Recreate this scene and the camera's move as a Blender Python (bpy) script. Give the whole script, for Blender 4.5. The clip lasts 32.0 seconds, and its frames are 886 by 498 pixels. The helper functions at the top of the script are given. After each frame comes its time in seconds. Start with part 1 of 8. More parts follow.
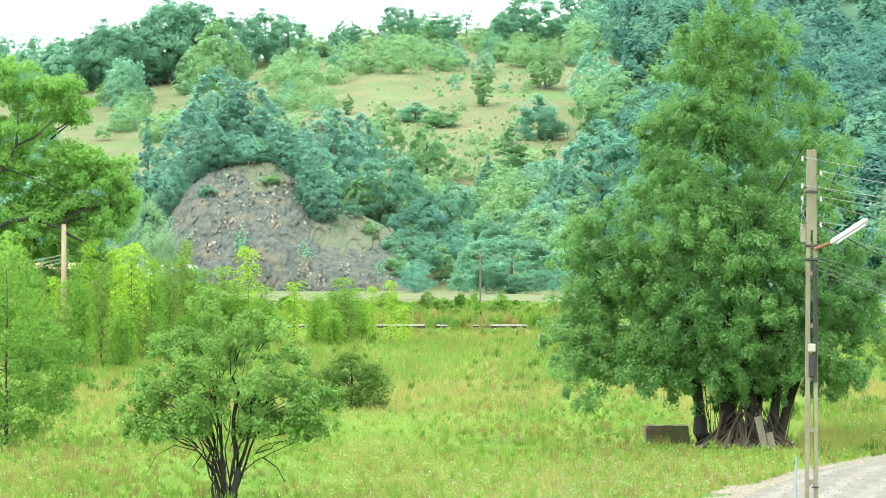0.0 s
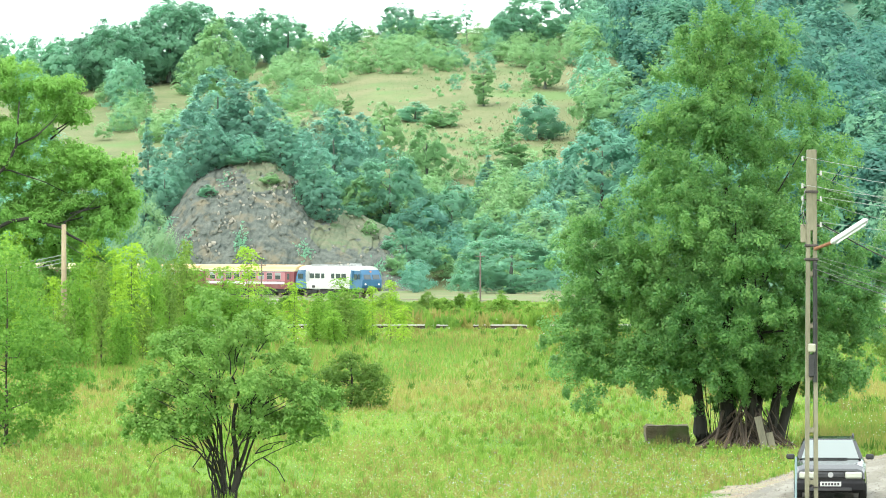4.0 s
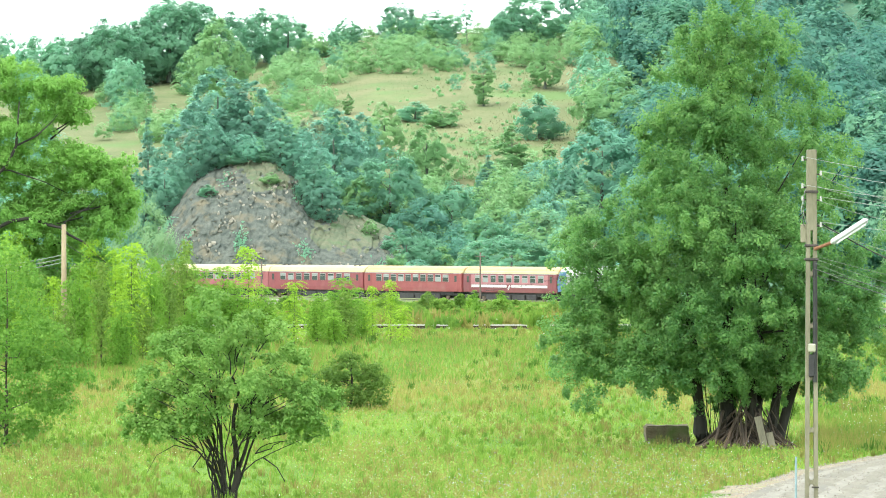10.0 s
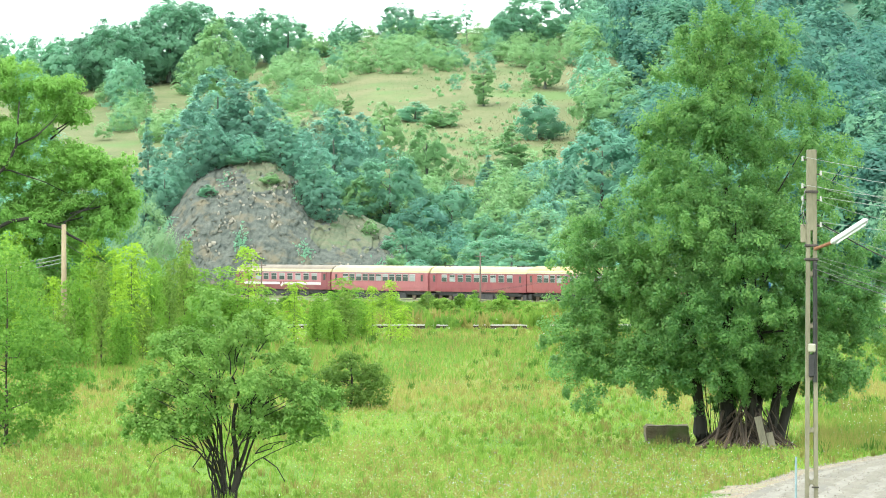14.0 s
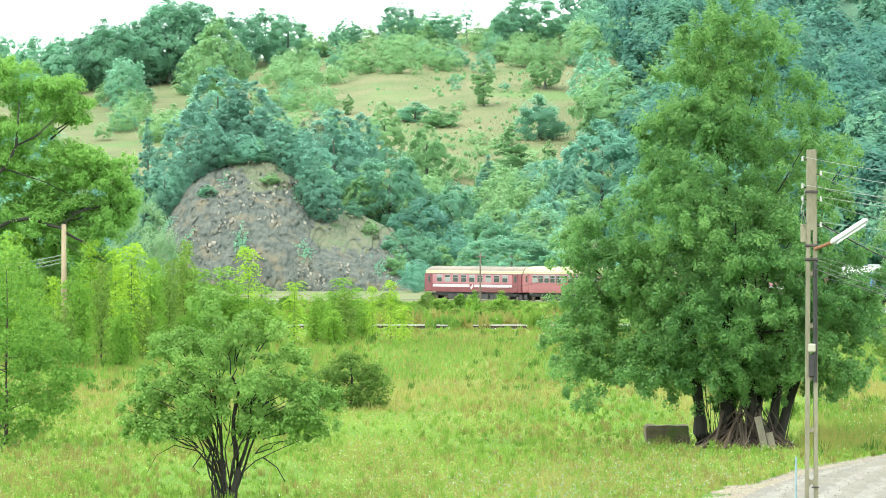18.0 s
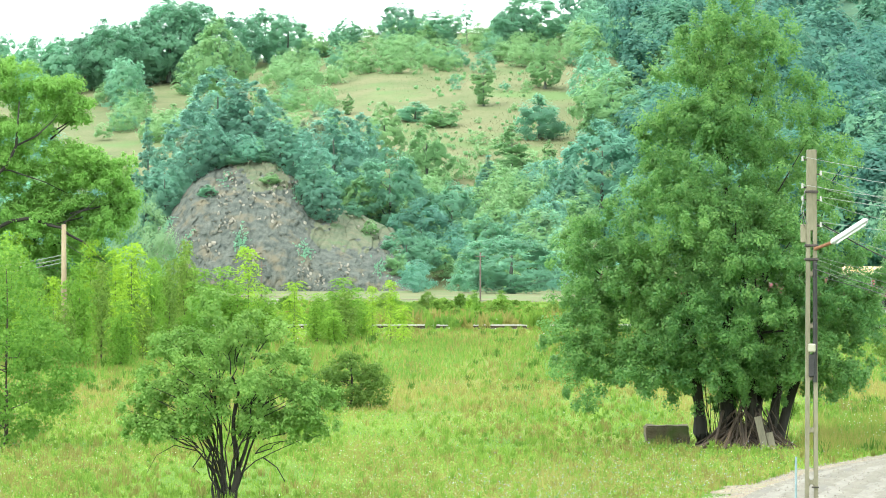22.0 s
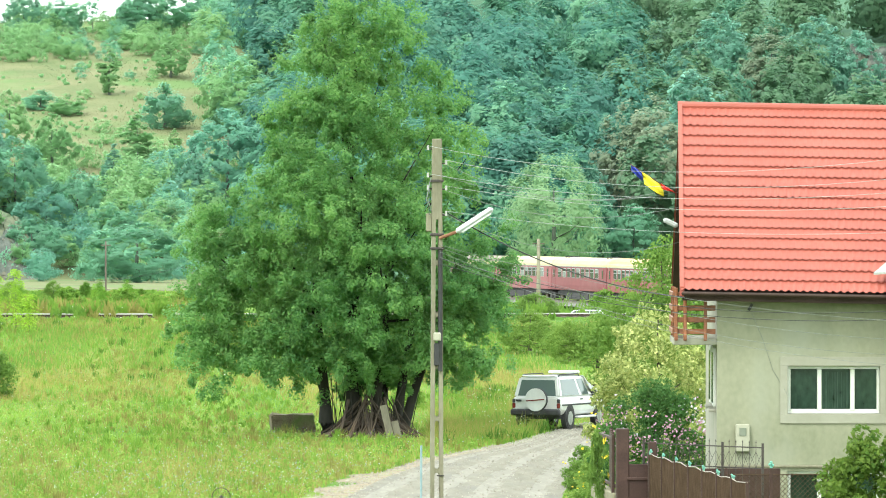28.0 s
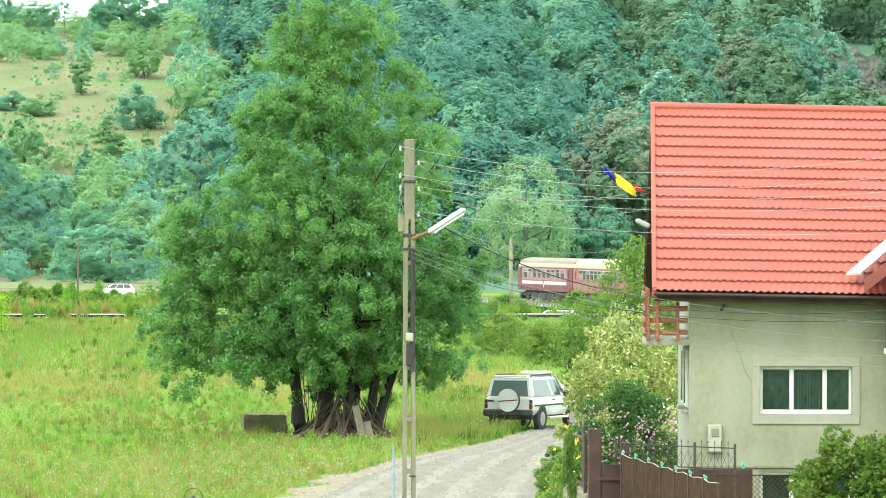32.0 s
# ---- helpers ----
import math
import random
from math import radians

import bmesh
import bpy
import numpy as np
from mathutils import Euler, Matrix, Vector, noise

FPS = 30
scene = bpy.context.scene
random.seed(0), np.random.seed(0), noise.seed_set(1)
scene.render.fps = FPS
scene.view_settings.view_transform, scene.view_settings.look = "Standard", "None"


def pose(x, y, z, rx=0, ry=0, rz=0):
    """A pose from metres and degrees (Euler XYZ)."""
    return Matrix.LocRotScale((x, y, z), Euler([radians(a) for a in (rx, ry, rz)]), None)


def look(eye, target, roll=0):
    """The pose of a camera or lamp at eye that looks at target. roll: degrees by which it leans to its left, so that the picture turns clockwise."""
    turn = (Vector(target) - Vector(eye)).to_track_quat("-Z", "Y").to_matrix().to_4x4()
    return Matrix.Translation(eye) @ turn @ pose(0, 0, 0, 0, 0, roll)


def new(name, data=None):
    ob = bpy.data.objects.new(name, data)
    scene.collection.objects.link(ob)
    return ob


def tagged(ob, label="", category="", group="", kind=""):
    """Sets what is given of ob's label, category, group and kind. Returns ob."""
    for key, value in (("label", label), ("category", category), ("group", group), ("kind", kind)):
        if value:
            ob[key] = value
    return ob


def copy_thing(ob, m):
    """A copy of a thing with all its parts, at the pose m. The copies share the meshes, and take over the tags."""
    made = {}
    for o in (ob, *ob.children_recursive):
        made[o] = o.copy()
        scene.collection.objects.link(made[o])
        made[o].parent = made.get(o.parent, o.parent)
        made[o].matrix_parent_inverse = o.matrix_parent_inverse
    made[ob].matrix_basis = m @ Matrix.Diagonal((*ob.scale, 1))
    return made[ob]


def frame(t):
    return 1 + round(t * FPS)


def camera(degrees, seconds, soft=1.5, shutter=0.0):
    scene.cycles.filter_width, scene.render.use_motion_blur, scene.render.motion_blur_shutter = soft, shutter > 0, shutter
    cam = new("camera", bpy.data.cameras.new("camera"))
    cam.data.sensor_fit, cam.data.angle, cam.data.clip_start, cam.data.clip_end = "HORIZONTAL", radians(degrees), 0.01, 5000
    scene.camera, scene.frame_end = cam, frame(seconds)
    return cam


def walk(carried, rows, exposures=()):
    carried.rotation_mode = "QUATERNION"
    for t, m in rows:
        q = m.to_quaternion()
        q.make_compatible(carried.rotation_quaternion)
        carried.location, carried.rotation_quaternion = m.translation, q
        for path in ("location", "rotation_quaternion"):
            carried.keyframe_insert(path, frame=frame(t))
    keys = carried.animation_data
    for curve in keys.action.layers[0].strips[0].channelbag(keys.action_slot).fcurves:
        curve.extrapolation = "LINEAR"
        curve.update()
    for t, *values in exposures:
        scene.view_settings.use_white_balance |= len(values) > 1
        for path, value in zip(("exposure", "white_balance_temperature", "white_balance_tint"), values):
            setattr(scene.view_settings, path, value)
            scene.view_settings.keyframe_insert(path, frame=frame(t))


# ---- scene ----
# ---- camera: on a balcony, still at first, then panned to the right ----
cam = camera(8.965, 32.0, soft=1.0)
EYE = (0.0, 0.0, 6.6)
TURNS = ((0, 89.88, 0, 0), (22.0, 89.88, 0, 0), (22.5, 89.904, -0.02, -0.098), (23.0, 89.912, -0.06, -0.385), (23.5, 89.906, -0.06, -1.472),
         (24.0, 89.886, -0.04, -2.437), (24.5, 89.884, -0.02, -3.124), (25.0, 89.877, 0, -3.703), (25.5, 89.861, 0, -3.956), (26.5, 89.846, 0, -3.86),
         (27.5, 89.834, 0, -3.757), (28.0, 89.769, -0.05, -3.793), (28.5, 89.763, -0.08, -3.897), (29.0, 89.759, -0.08, -3.985), (29.5, 89.776, -0.08, -4.081),
         (30.0, 89.772, -0.08, -4.109), (30.5, 89.771, -0.08, -4.137), (31.0, 89.771, -0.08, -4.150), (31.5, 89.771, -0.08, -4.119), (32.0, 89.774, -0.08, -4.073))
walk(cam, [(t, pose(*EYE, rx, ry, rz)) for t, rx, ry, rz in TURNS], exposures=((0, 1.42, 6200, 7.0), (3, 1.37, 6200, 7.0), (6, 1.33, 6200, 7.0), (14, 1.33, 6200, 7.0), (22, 1.38, 6200, 7.0), (24, 1.38, 6250, 4.0), (26, 1.35, 6250, 3.0), (28, 1.33, 6250, 3.0), (32, 1.33, 6250, 3.0)))

# ---- light: bright haze all over the sky, a veiled high sun ----
SUN_UP, SUN_ROUND = 52, 215
world = bpy.data.worlds.new("world")
scene.world = world
world.use_nodes = True
wn = world.node_tree
sky = wn.nodes.new("ShaderNodeTexSky")
sky.sky_type, sky.sun_disc = "NISHITA", False
sky.sun_elevation, sky.sun_rotation = radians(SUN_UP), radians(SUN_ROUND)
sky.air_density, sky.dust_density, sky.ozone_density = 1.0, 4.0, 1.0
veil = wn.nodes.new("ShaderNodeMixRGB")
veil.inputs["Fac"].default_value = 0.82
veil.inputs["Color2"].default_value = (11.5, 12.0, 11.6, 1)
wn.links.new(sky.outputs["Color"], veil.inputs["Color1"])
wn.links.new(veil.outputs["Color"], wn.nodes["Background"].inputs["Color"])
wn.nodes["Background"].inputs["Strength"].default_value = 0.122
sun = new("sun", bpy.data.lights.new("sun", "SUN"))
sun.data.energy, sun.data.angle, sun.data.color = 1.05, radians(14), (1.0, 0.95, 0.86)
sun_from = Vector((math.sin(radians(SUN_ROUND)) * math.cos(radians(SUN_UP)), math.cos(radians(SUN_ROUND)) * math.cos(radians(SUN_UP)), math.sin(radians(SUN_UP))))
sun.matrix_world = look(sun_from * 300, (0, 0, 0))


# ---- materials ----
def surface(name, low, high, scale=3.0, rough=0.75, metal=0.0, bump=0.3, depth=0.02, fine=9.0, stain=None, vary=0.0, coat=0.0, stretch=None, gloss=0.5):
    """Two tones mixed by coarse and fine noise, with relief; stain adds a third tone in patches; vary shifts brightness piece by piece."""
    m = bpy.data.materials.new(name)
    m.use_nodes = True
    nt, link = m.node_tree, m.node_tree.links.new
    p = nt.nodes["Principled BSDF"]
    p.inputs["Roughness"].default_value, p.inputs["Metallic"].default_value, p.inputs["Coat Weight"].default_value = rough, metal, coat
    p.inputs["Specular IOR Level"].default_value = gloss
    where = nt.nodes.new("ShaderNodeTexCoord").outputs["Object"]
    if stretch:
        mp = nt.nodes.new("ShaderNodeMapping")
        mp.inputs["Scale"].default_value = stretch
        link(where, mp.inputs["Vector"])
        where = mp.outputs["Vector"]

    def noise_at(s, detail=5):
        n = nt.nodes.new("ShaderNodeTexNoise")
        n.inputs["Scale"].default_value, n.inputs["Detail"].default_value = s, detail
        link(where, n.inputs["Vector"])
        return n.outputs["Fac"]

    def mixed(fac, one, two):
        x = nt.nodes.new("ShaderNodeMixRGB")
        for sock, val in ((x.inputs["Fac"], fac), (x.inputs["Color1"], one), (x.inputs["Color2"], two)):
            if isinstance(val, (tuple, float)):
                sock.default_value = val if isinstance(val, float) else (*val, 1)
            else:
                link(val, sock)
        return x.outputs["Color"]

    def sharpened(fac, a, b):
        r = nt.nodes.new("ShaderNodeMapRange")
        r.inputs["From Min"].default_value, r.inputs["From Max"].default_value = a, b
        link(fac, r.inputs["Value"])
        return r.outputs["Result"]

    coarse, small = noise_at(scale), noise_at(scale * fine, 3)
    add = nt.nodes.new("ShaderNodeMath")
    add.operation = "MULTIPLY_ADD"
    link(small, add.inputs[0])
    add.inputs[1].default_value = 0.5
    link(coarse, add.inputs[2])
    col = mixed(sharpened(add.outputs[0], 0.5, 1.0), low, high)
    if stain:
        col = mixed(sharpened(noise_at(scale * 0.45), 0.52, 0.68), col, stain)
    if vary:
        info = nt.nodes.new("ShaderNodeObjectInfo").outputs["Random"]
        hsv = nt.nodes.new("ShaderNodeHueSaturation")
        link(sharp_out(nt, info, 1 - vary, 1 + vary), hsv.inputs["Value"])
        link(col, hsv.inputs["Color"])
        col = hsv.outputs["Color"]
    link(col, p.inputs["Base Color"])
    if bump:
        b = nt.nodes.new("ShaderNodeBump")
        b.inputs["Strength"].default_value, b.inputs["Distance"].default_value = bump, depth
        link(add.outputs[0], b.inputs["Height"])
        link(b.outputs["Normal"], p.inputs["Normal"])
    return m


def sharp_out(nt, value, a, b):
    r = nt.nodes.new("ShaderNodeMapRange")
    r.inputs["To Min"].default_value, r.inputs["To Max"].default_value = a, b
    nt.links.new(value, r.inputs["Value"])
    return r.outputs["Result"]


def foliage(name, dark, light, through_col, mix=0.35, rough=0.55, spread=0.35, patch=0.6, speck=0.6, stretch=None, gloss=0.06):
    """Leaves: tone differs leaf by leaf and tree by tree, and some light passes through."""
    m = bpy.data.materials.new(name)
    m.use_nodes = True
    nt, link = m.node_tree, m.node_tree.links.new
    p, out = nt.nodes["Principled BSDF"], nt.nodes["Material Output"]
    p.inputs["Roughness"].default_value = rough
    p.inputs["Specular IOR Level"].default_value = gloss
    geo, info = nt.nodes.new("ShaderNodeNewGeometry"), nt.nodes.new("ShaderNodeObjectInfo")
    n = nt.nodes.new("ShaderNodeTexNoise")
    n.inputs["Scale"].default_value = patch
    where = nt.nodes.new("ShaderNodeTexCoord").outputs["Object"]
    if stretch:
        mp = nt.nodes.new("ShaderNodeMapping")
        mp.inputs["Scale"].default_value = stretch
        link(where, mp.inputs["Vector"])
        where = mp.outputs["Vector"]
    link(where, n.inputs["Vector"])
    add = nt.nodes.new("ShaderNodeMath")
    add.operation = "MULTIPLY_ADD"
    link(geo.outputs["Random Per Island"], add.inputs[0])
    add.inputs[1].default_value = speck
    link(n.outputs["Fac"], add.inputs[2])
    rng = nt.nodes.new("ShaderNodeMapRange")
    rng.inputs["From Min"].default_value, rng.inputs["From Max"].default_value = 0.35, 0.6 + speck
    link(add.outputs[0], rng.inputs["Value"])
    mx = nt.nodes.new("ShaderNodeMixRGB")
    mx.inputs["Color1"].default_value, mx.inputs["Color2"].default_value = (*dark, 1), (*light, 1)
    link(rng.outputs["Result"], mx.inputs["Fac"])
    hsv = nt.nodes.new("ShaderNodeHueSaturation")
    link(mx.outputs["Color"], hsv.inputs["Color"])
    link(sharp_out(nt, info.outputs["Random"], 1 - spread, 1 + spread), hsv.inputs["Value"])
    link(sharp_out(nt, info.outputs["Random"], 0.515, 0.485), hsv.inputs["Hue"])
    link(hsv.outputs["Color"], p.inputs["Base Color"])
    tr = nt.nodes.new("ShaderNodeBsdfTranslucent")
    tr.inputs["Color"].default_value = (*through_col, 1)
    ms = nt.nodes.new("ShaderNodeMixShader")
    ms.inputs["Fac"].default_value = mix
    link(p.outputs["BSDF"], ms.inputs[1])
    link(tr.outputs["BSDF"], ms.inputs[2])
    link(ms.outputs["Shader"], out.inputs["Surface"])
    return m


def glass(name, tint, rough=0.05, shine=0.8):
    """Window glass with the dark inside of the room or car behind it."""
    m = bpy.data.materials.new(name)
    m.use_nodes = True
    p = m.node_tree.nodes["Principled BSDF"]
    p.inputs["Base Color"].default_value = (*tint, 1)
    p.inputs["Roughness"].default_value, p.inputs["Specular IOR Level"].default_value = rough, shine
    return m


GRASS = surface("grass_soil", (0.055, 0.125, 0.018), (0.150, 0.225, 0.038), scale=0.45, rough=0.95, bump=0.6, depth=0.1, fine=14, stain=(0.17, 0.19, 0.05), stretch=(1, 0.15, 1), gloss=0.05)
LEAF_ALDER = foliage("leaf_alder", (0.046, 0.136, 0.060), (0.232, 0.372, 0.106), (0.23, 0.47, 0.135), mix=0.46, speck=0.5, patch=0.3, gloss=0.14, rough=0.45)
LEAF_SHRUB = foliage("leaf_shrub", (0.082, 0.190, 0.046), (0.205, 0.335, 0.088), (0.24, 0.43, 0.09), mix=0.43)
LEAF_LOW = foliage("leaf_low", (0.055, 0.150, 0.026), (0.135, 0.255, 0.048), (0.19, 0.38, 0.06), mix=0.36)
LEAF_ASH = foliage("leaf_ash", (0.138, 0.285, 0.076), (0.235, 0.400, 0.102), (0.32, 0.57, 0.13), mix=0.48, patch=0.25)
LEAF_LIME = foliage("leaf_lime", (0.14, 0.275, 0.026), (0.29, 0.44, 0.05), (0.36, 0.56, 0.05), mix=0.36)
LEAF_SUMAC = foliage("leaf_sumac", (0.082, 0.200, 0.026), (0.190, 0.335, 0.050), (0.26, 0.46, 0.06), mix=0.36, spread=0.42)
LEAF_SAP = foliage("leaf_sapling", (0.070, 0.150, 0.030), (0.190, 0.270, 0.060), (0.22, 0.36, 0.06), mix=0.36, spread=0.3)
# Hill leaves are pale and bluish: the distance haze is put into their colour.
LEAF_HILL_HAZED = foliage("leaf_hill", (0.142, 0.285, 0.200), (0.190, 0.340, 0.220), (0.28, 0.56, 0.36), mix=0.58, spread=0.15, patch=0.11, speck=0.3)
LEAF_LIGHT_HAZED = foliage("leaf_light_hazed", (0.175, 0.322, 0.152), (0.250, 0.390, 0.180), (0.34, 0.57, 0.28), mix=0.54, spread=0.13, patch=0.11, speck=0.3)
LEAF_DEEP_HAZED = foliage("leaf_deep_hazed", (0.134, 0.280, 0.220), (0.172, 0.326, 0.238), (0.26, 0.54, 0.40), mix=0.58, spread=0.12, patch=0.11, speck=0.3)
# Hazed hill leaf colours again, darkened: the far woods' shading put into colour.
LEAF_FAR_DIM = foliage("leaf_far_dim", (0.072, 0.195, 0.142), (0.155, 0.300, 0.185), (0.16, 0.36, 0.24), mix=0.46, spread=0.2, patch=0.07, speck=0.2)
LEAF_FAR_DEEP_DIM = foliage("leaf_far_deep_dim", (0.062, 0.180, 0.148), (0.118, 0.252, 0.182), (0.13, 0.32, 0.24), mix=0.46, spread=0.2, patch=0.07, speck=0.2)
LEAF_PALE = foliage("leaf_pale", (0.21, 0.345, 0.190), (0.30, 0.43, 0.235), (0.25, 0.42, 0.22), mix=0.5, spread=0.12)
LEAF_ROSE = foliage("leaf_rose", (0.036, 0.100, 0.032), (0.130, 0.225, 0.062), (0.12, 0.25, 0.06), mix=0.28)
LEAF_ELDER = foliage("leaf_elder", (0.070, 0.125, 0.030), (0.44, 0.46, 0.18), (0.28, 0.38, 0.09), mix=0.25, speck=1.0)
LEAF_VINE = foliage("leaf_vine", (0.045, 0.105, 0.018), (0.205, 0.265, 0.052), (0.20, 0.31, 0.05), mix=0.3, speck=0.8)
LEAF_OLIVE = foliage("leaf_olive", (0.066, 0.145, 0.030), (0.225, 0.32, 0.078), (0.24, 0.39, 0.07), mix=0.34)
# Hill needles lifted pale and blue, haze mixed into the colour.
NEEDLE_HAZED = foliage("needle", (0.150, 0.292, 0.228), (0.188, 0.335, 0.245), (0.28, 0.54, 0.41), mix=0.58, spread=0.10, patch=0.11, speck=0.3)
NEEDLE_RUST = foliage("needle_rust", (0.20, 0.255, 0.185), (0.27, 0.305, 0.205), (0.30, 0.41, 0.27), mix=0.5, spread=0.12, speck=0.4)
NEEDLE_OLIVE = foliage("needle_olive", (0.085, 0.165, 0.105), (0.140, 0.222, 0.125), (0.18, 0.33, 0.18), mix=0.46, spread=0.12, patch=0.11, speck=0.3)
# Hill bark paled, so far trunks carry haze in their colour.
BARK_HAZED = surface("bark_hazed", (0.085, 0.110, 0.090), (0.150, 0.165, 0.135), scale=2, rough=0.95, gloss=0.1, stretch=(1, 1, 0.25))
BARK = surface("bark", (0.035, 0.028, 0.02), (0.09, 0.075, 0.055), scale=2, rough=0.95, bump=0.8, depth=0.04, stretch=(1, 1, 0.25))
BARK_DARK = surface("bark_dark", (0.012, 0.012, 0.009), (0.034, 0.031, 0.023), scale=2, rough=0.95, bump=0.8, depth=0.03, stretch=(1, 1, 0.25))
def ramp(v, a, b):
    """0 below a, 1 above b, eased between."""
    k = min(max((v - a) / (b - a), 0.0), 1.0)
    return k * k * (3 - 2 * k)


def lerp_rows(v, rows):
    """Straight-line interpolation in a short table of (key, value)."""
    if v <= rows[0][0]:
        return rows[0][1]
    for (a, p), (b, q) in zip(rows, rows[1:]):
        if v <= b:
            return p + (q - p) * (v - a) / (b - a)
    return rows[-1][1]


KNOLL = ((-400, 20), (-120, 32), (-85, 39), (-45, 41), (-30, 43), (-12, 47), (14, 47.5), (30, 46), (60, 38), (300, 20))


QUARRY = ((-46.5, 0), (-44, 4.4), (-41, 9.2), (-37.5, 14.2), (-35, 17.2), (-30, 18.2), (-25, 18.6), (-22, 17.4), (-18.5, 13.8), (-14.4, 11.6), (-10.2, 10.0), (-7.2, 8.6), (-5, 4.5), (-3.2, 0))


def terrain(x, y):
    """Height of the land: flat meadow, railway bank, valley floor, grassy knoll, wooded hill behind it."""
    z = 1.55 * ramp(y, 234, 301) - 2.55 * ramp(y, 317, 350)
    rise = min(max((y - 808) / 285.0, 0.0), 1.0)
    knoll = lerp_rows(x, KNOLL) * (0.75 * rise + 0.25 * math.sin(rise * math.pi / 2)) - 0.03 * max(y - 1107, 0)
    hill = 100 * ramp(y, 800, 1590) * ramp(x, 2, 75) + 14 * ramp(y, 750, 930) * ramp(x, 60, 130)
    back = max(knoll, hill, 0)
    if -46.5 < x < -3.2 and 800 < y < 930:
        back = max(back, 0.93 * lerp_rows(x, QUARRY) * ramp(y, 800, 828))
    return z + back


# ---- building tools ----
def mesh_of(name, verts, faces, material, smooth=False):
    me = bpy.data.meshes.new(name)
    me.from_pydata([tuple(v) for v in verts], [], faces)
    me.materials.append(material)
    if smooth:
        me.shade_smooth()
    me.update()
    return me


def mesh_fast(name, verts, corners, material, normals=None):
    """A mesh of separate faces with the same number of corners each: verts (n, corners, 3); normals (n, 3) shade the faces as one rounded crown."""
    n = len(verts)
    if normals is not None:
        flip = np.einsum("ij,ij->i", np.cross(verts[:, 1] - verts[:, 0], verts[:, 2] - verts[:, 0]), normals) < 0
        verts = np.where(flip[:, None, None], verts[:, ::-1], verts)
    me = bpy.data.meshes.new(name)
    me.vertices.add(n * corners)
    me.vertices.foreach_set("co", np.ascontiguousarray(verts, dtype=np.float32).ravel())
    me.loops.add(n * corners)
    me.loops.foreach_set("vertex_index", np.arange(n * corners, dtype=np.int32))
    me.polygons.add(n)
    me.polygons.foreach_set("loop_start", np.arange(0, n * corners, corners, dtype=np.int32))
    me.materials.append(material)
    me.update(calc_edges=True)
    if normals is not None:
        me.shade_smooth()
        me.normals_split_custom_set_from_vertices(np.repeat(normals / (np.linalg.norm(normals, axis=1)[:, None] + 1e-9), corners, axis=0).tolist())
    return me


def thing(name, label, category, at=(0, 0, 0), turn=0, group="", kind=""):
    ob = new(name)
    ob.empty_display_size = 0.2
    ob.matrix_basis = pose(*at, 0, 0, turn)
    return tagged(ob, label, category, group, kind)


def part(name, data, material=None, parent=None, label="", m=None):
    """Links a bmesh or a mesh as one object under a thing or part."""
    if isinstance(data, bmesh.types.BMesh):
        me = bpy.data.meshes.new(name)
        data.to_mesh(me)
        data.free()
        me.materials.append(material)
        data = me
    ob = new(name, data)
    ob.parent = parent
    if m is not None:
        ob.matrix_basis = m
    return tagged(ob, label)


def box(sx, sy, sz, x=0, y=0, z=0, bevel=0.0, bm=None, turn=None):
    """A block with eased edges, centred on x, y with its bottom at z."""
    b = bmesh.new()
    bmesh.ops.create_cube(b, size=1)
    bmesh.ops.scale(b, vec=(sx, sy, sz), verts=b.verts)
    if bevel:
        bmesh.ops.bevel(b, geom=list(b.edges), offset=bevel, segments=1, affect="EDGES")
    mt = Matrix.Translation((x, y, z + sz / 2))
    if turn is not None:
        mt = mt @ turn
    bmesh.ops.transform(b, matrix=mt, verts=b.verts)
    return joined(bm, b)


def joined(bm, b):
    if bm is None:
        return b
    me = bpy.data.meshes.new("join")
    b.to_mesh(me)
    b.free()
    bm.from_mesh(me)
    bpy.data.meshes.remove(me)
    return bm


def rod(a, b, r0, r1=None, n=8, bm=None):
    """A round bar from a to b."""
    a, b = Vector(a), Vector(b)
    c = bmesh.new()
    bmesh.ops.create_cone(c, cap_ends=True, segments=n, radius1=r0, radius2=r0 if r1 is None else r1, depth=(b - a).length)
    q = (b - a).to_track_quat("Z", "Y").to_matrix().to_4x4()
    bmesh.ops.transform(c, matrix=Matrix.Translation((a + b) / 2) @ q, verts=c.verts)
    return joined(bm, c)


def tubes(name, runs, material, n=6):
    """Tapered tubes along runs of (point, radius), joined in one mesh."""
    verts, faces = [], []
    for run in runs:
        base = len(verts)
        for i, (p, r) in enumerate(run):
            p = Vector(p)
            q = Vector(run[min(i + 1, len(run) - 1)][0]) - Vector(run[max(i - 1, 0)][0])
            rot = q.to_track_quat("Z", "Y").to_matrix()
            for k in range(n):
                a = 2 * math.pi * k / n
                verts.append(p + rot @ Vector((math.cos(a) * r, math.sin(a) * r, 0)))
        for i in range(len(run) - 1):
            for k in range(n):
                a, b = base + i * n + k, base + i * n + (k + 1) % n
                faces.append((a, b, b + n, a + n))
        faces.append(tuple(base + (len(run) - 1) * n + k for k in range(n)))
    return mesh_of(name, verts, faces, material, True)


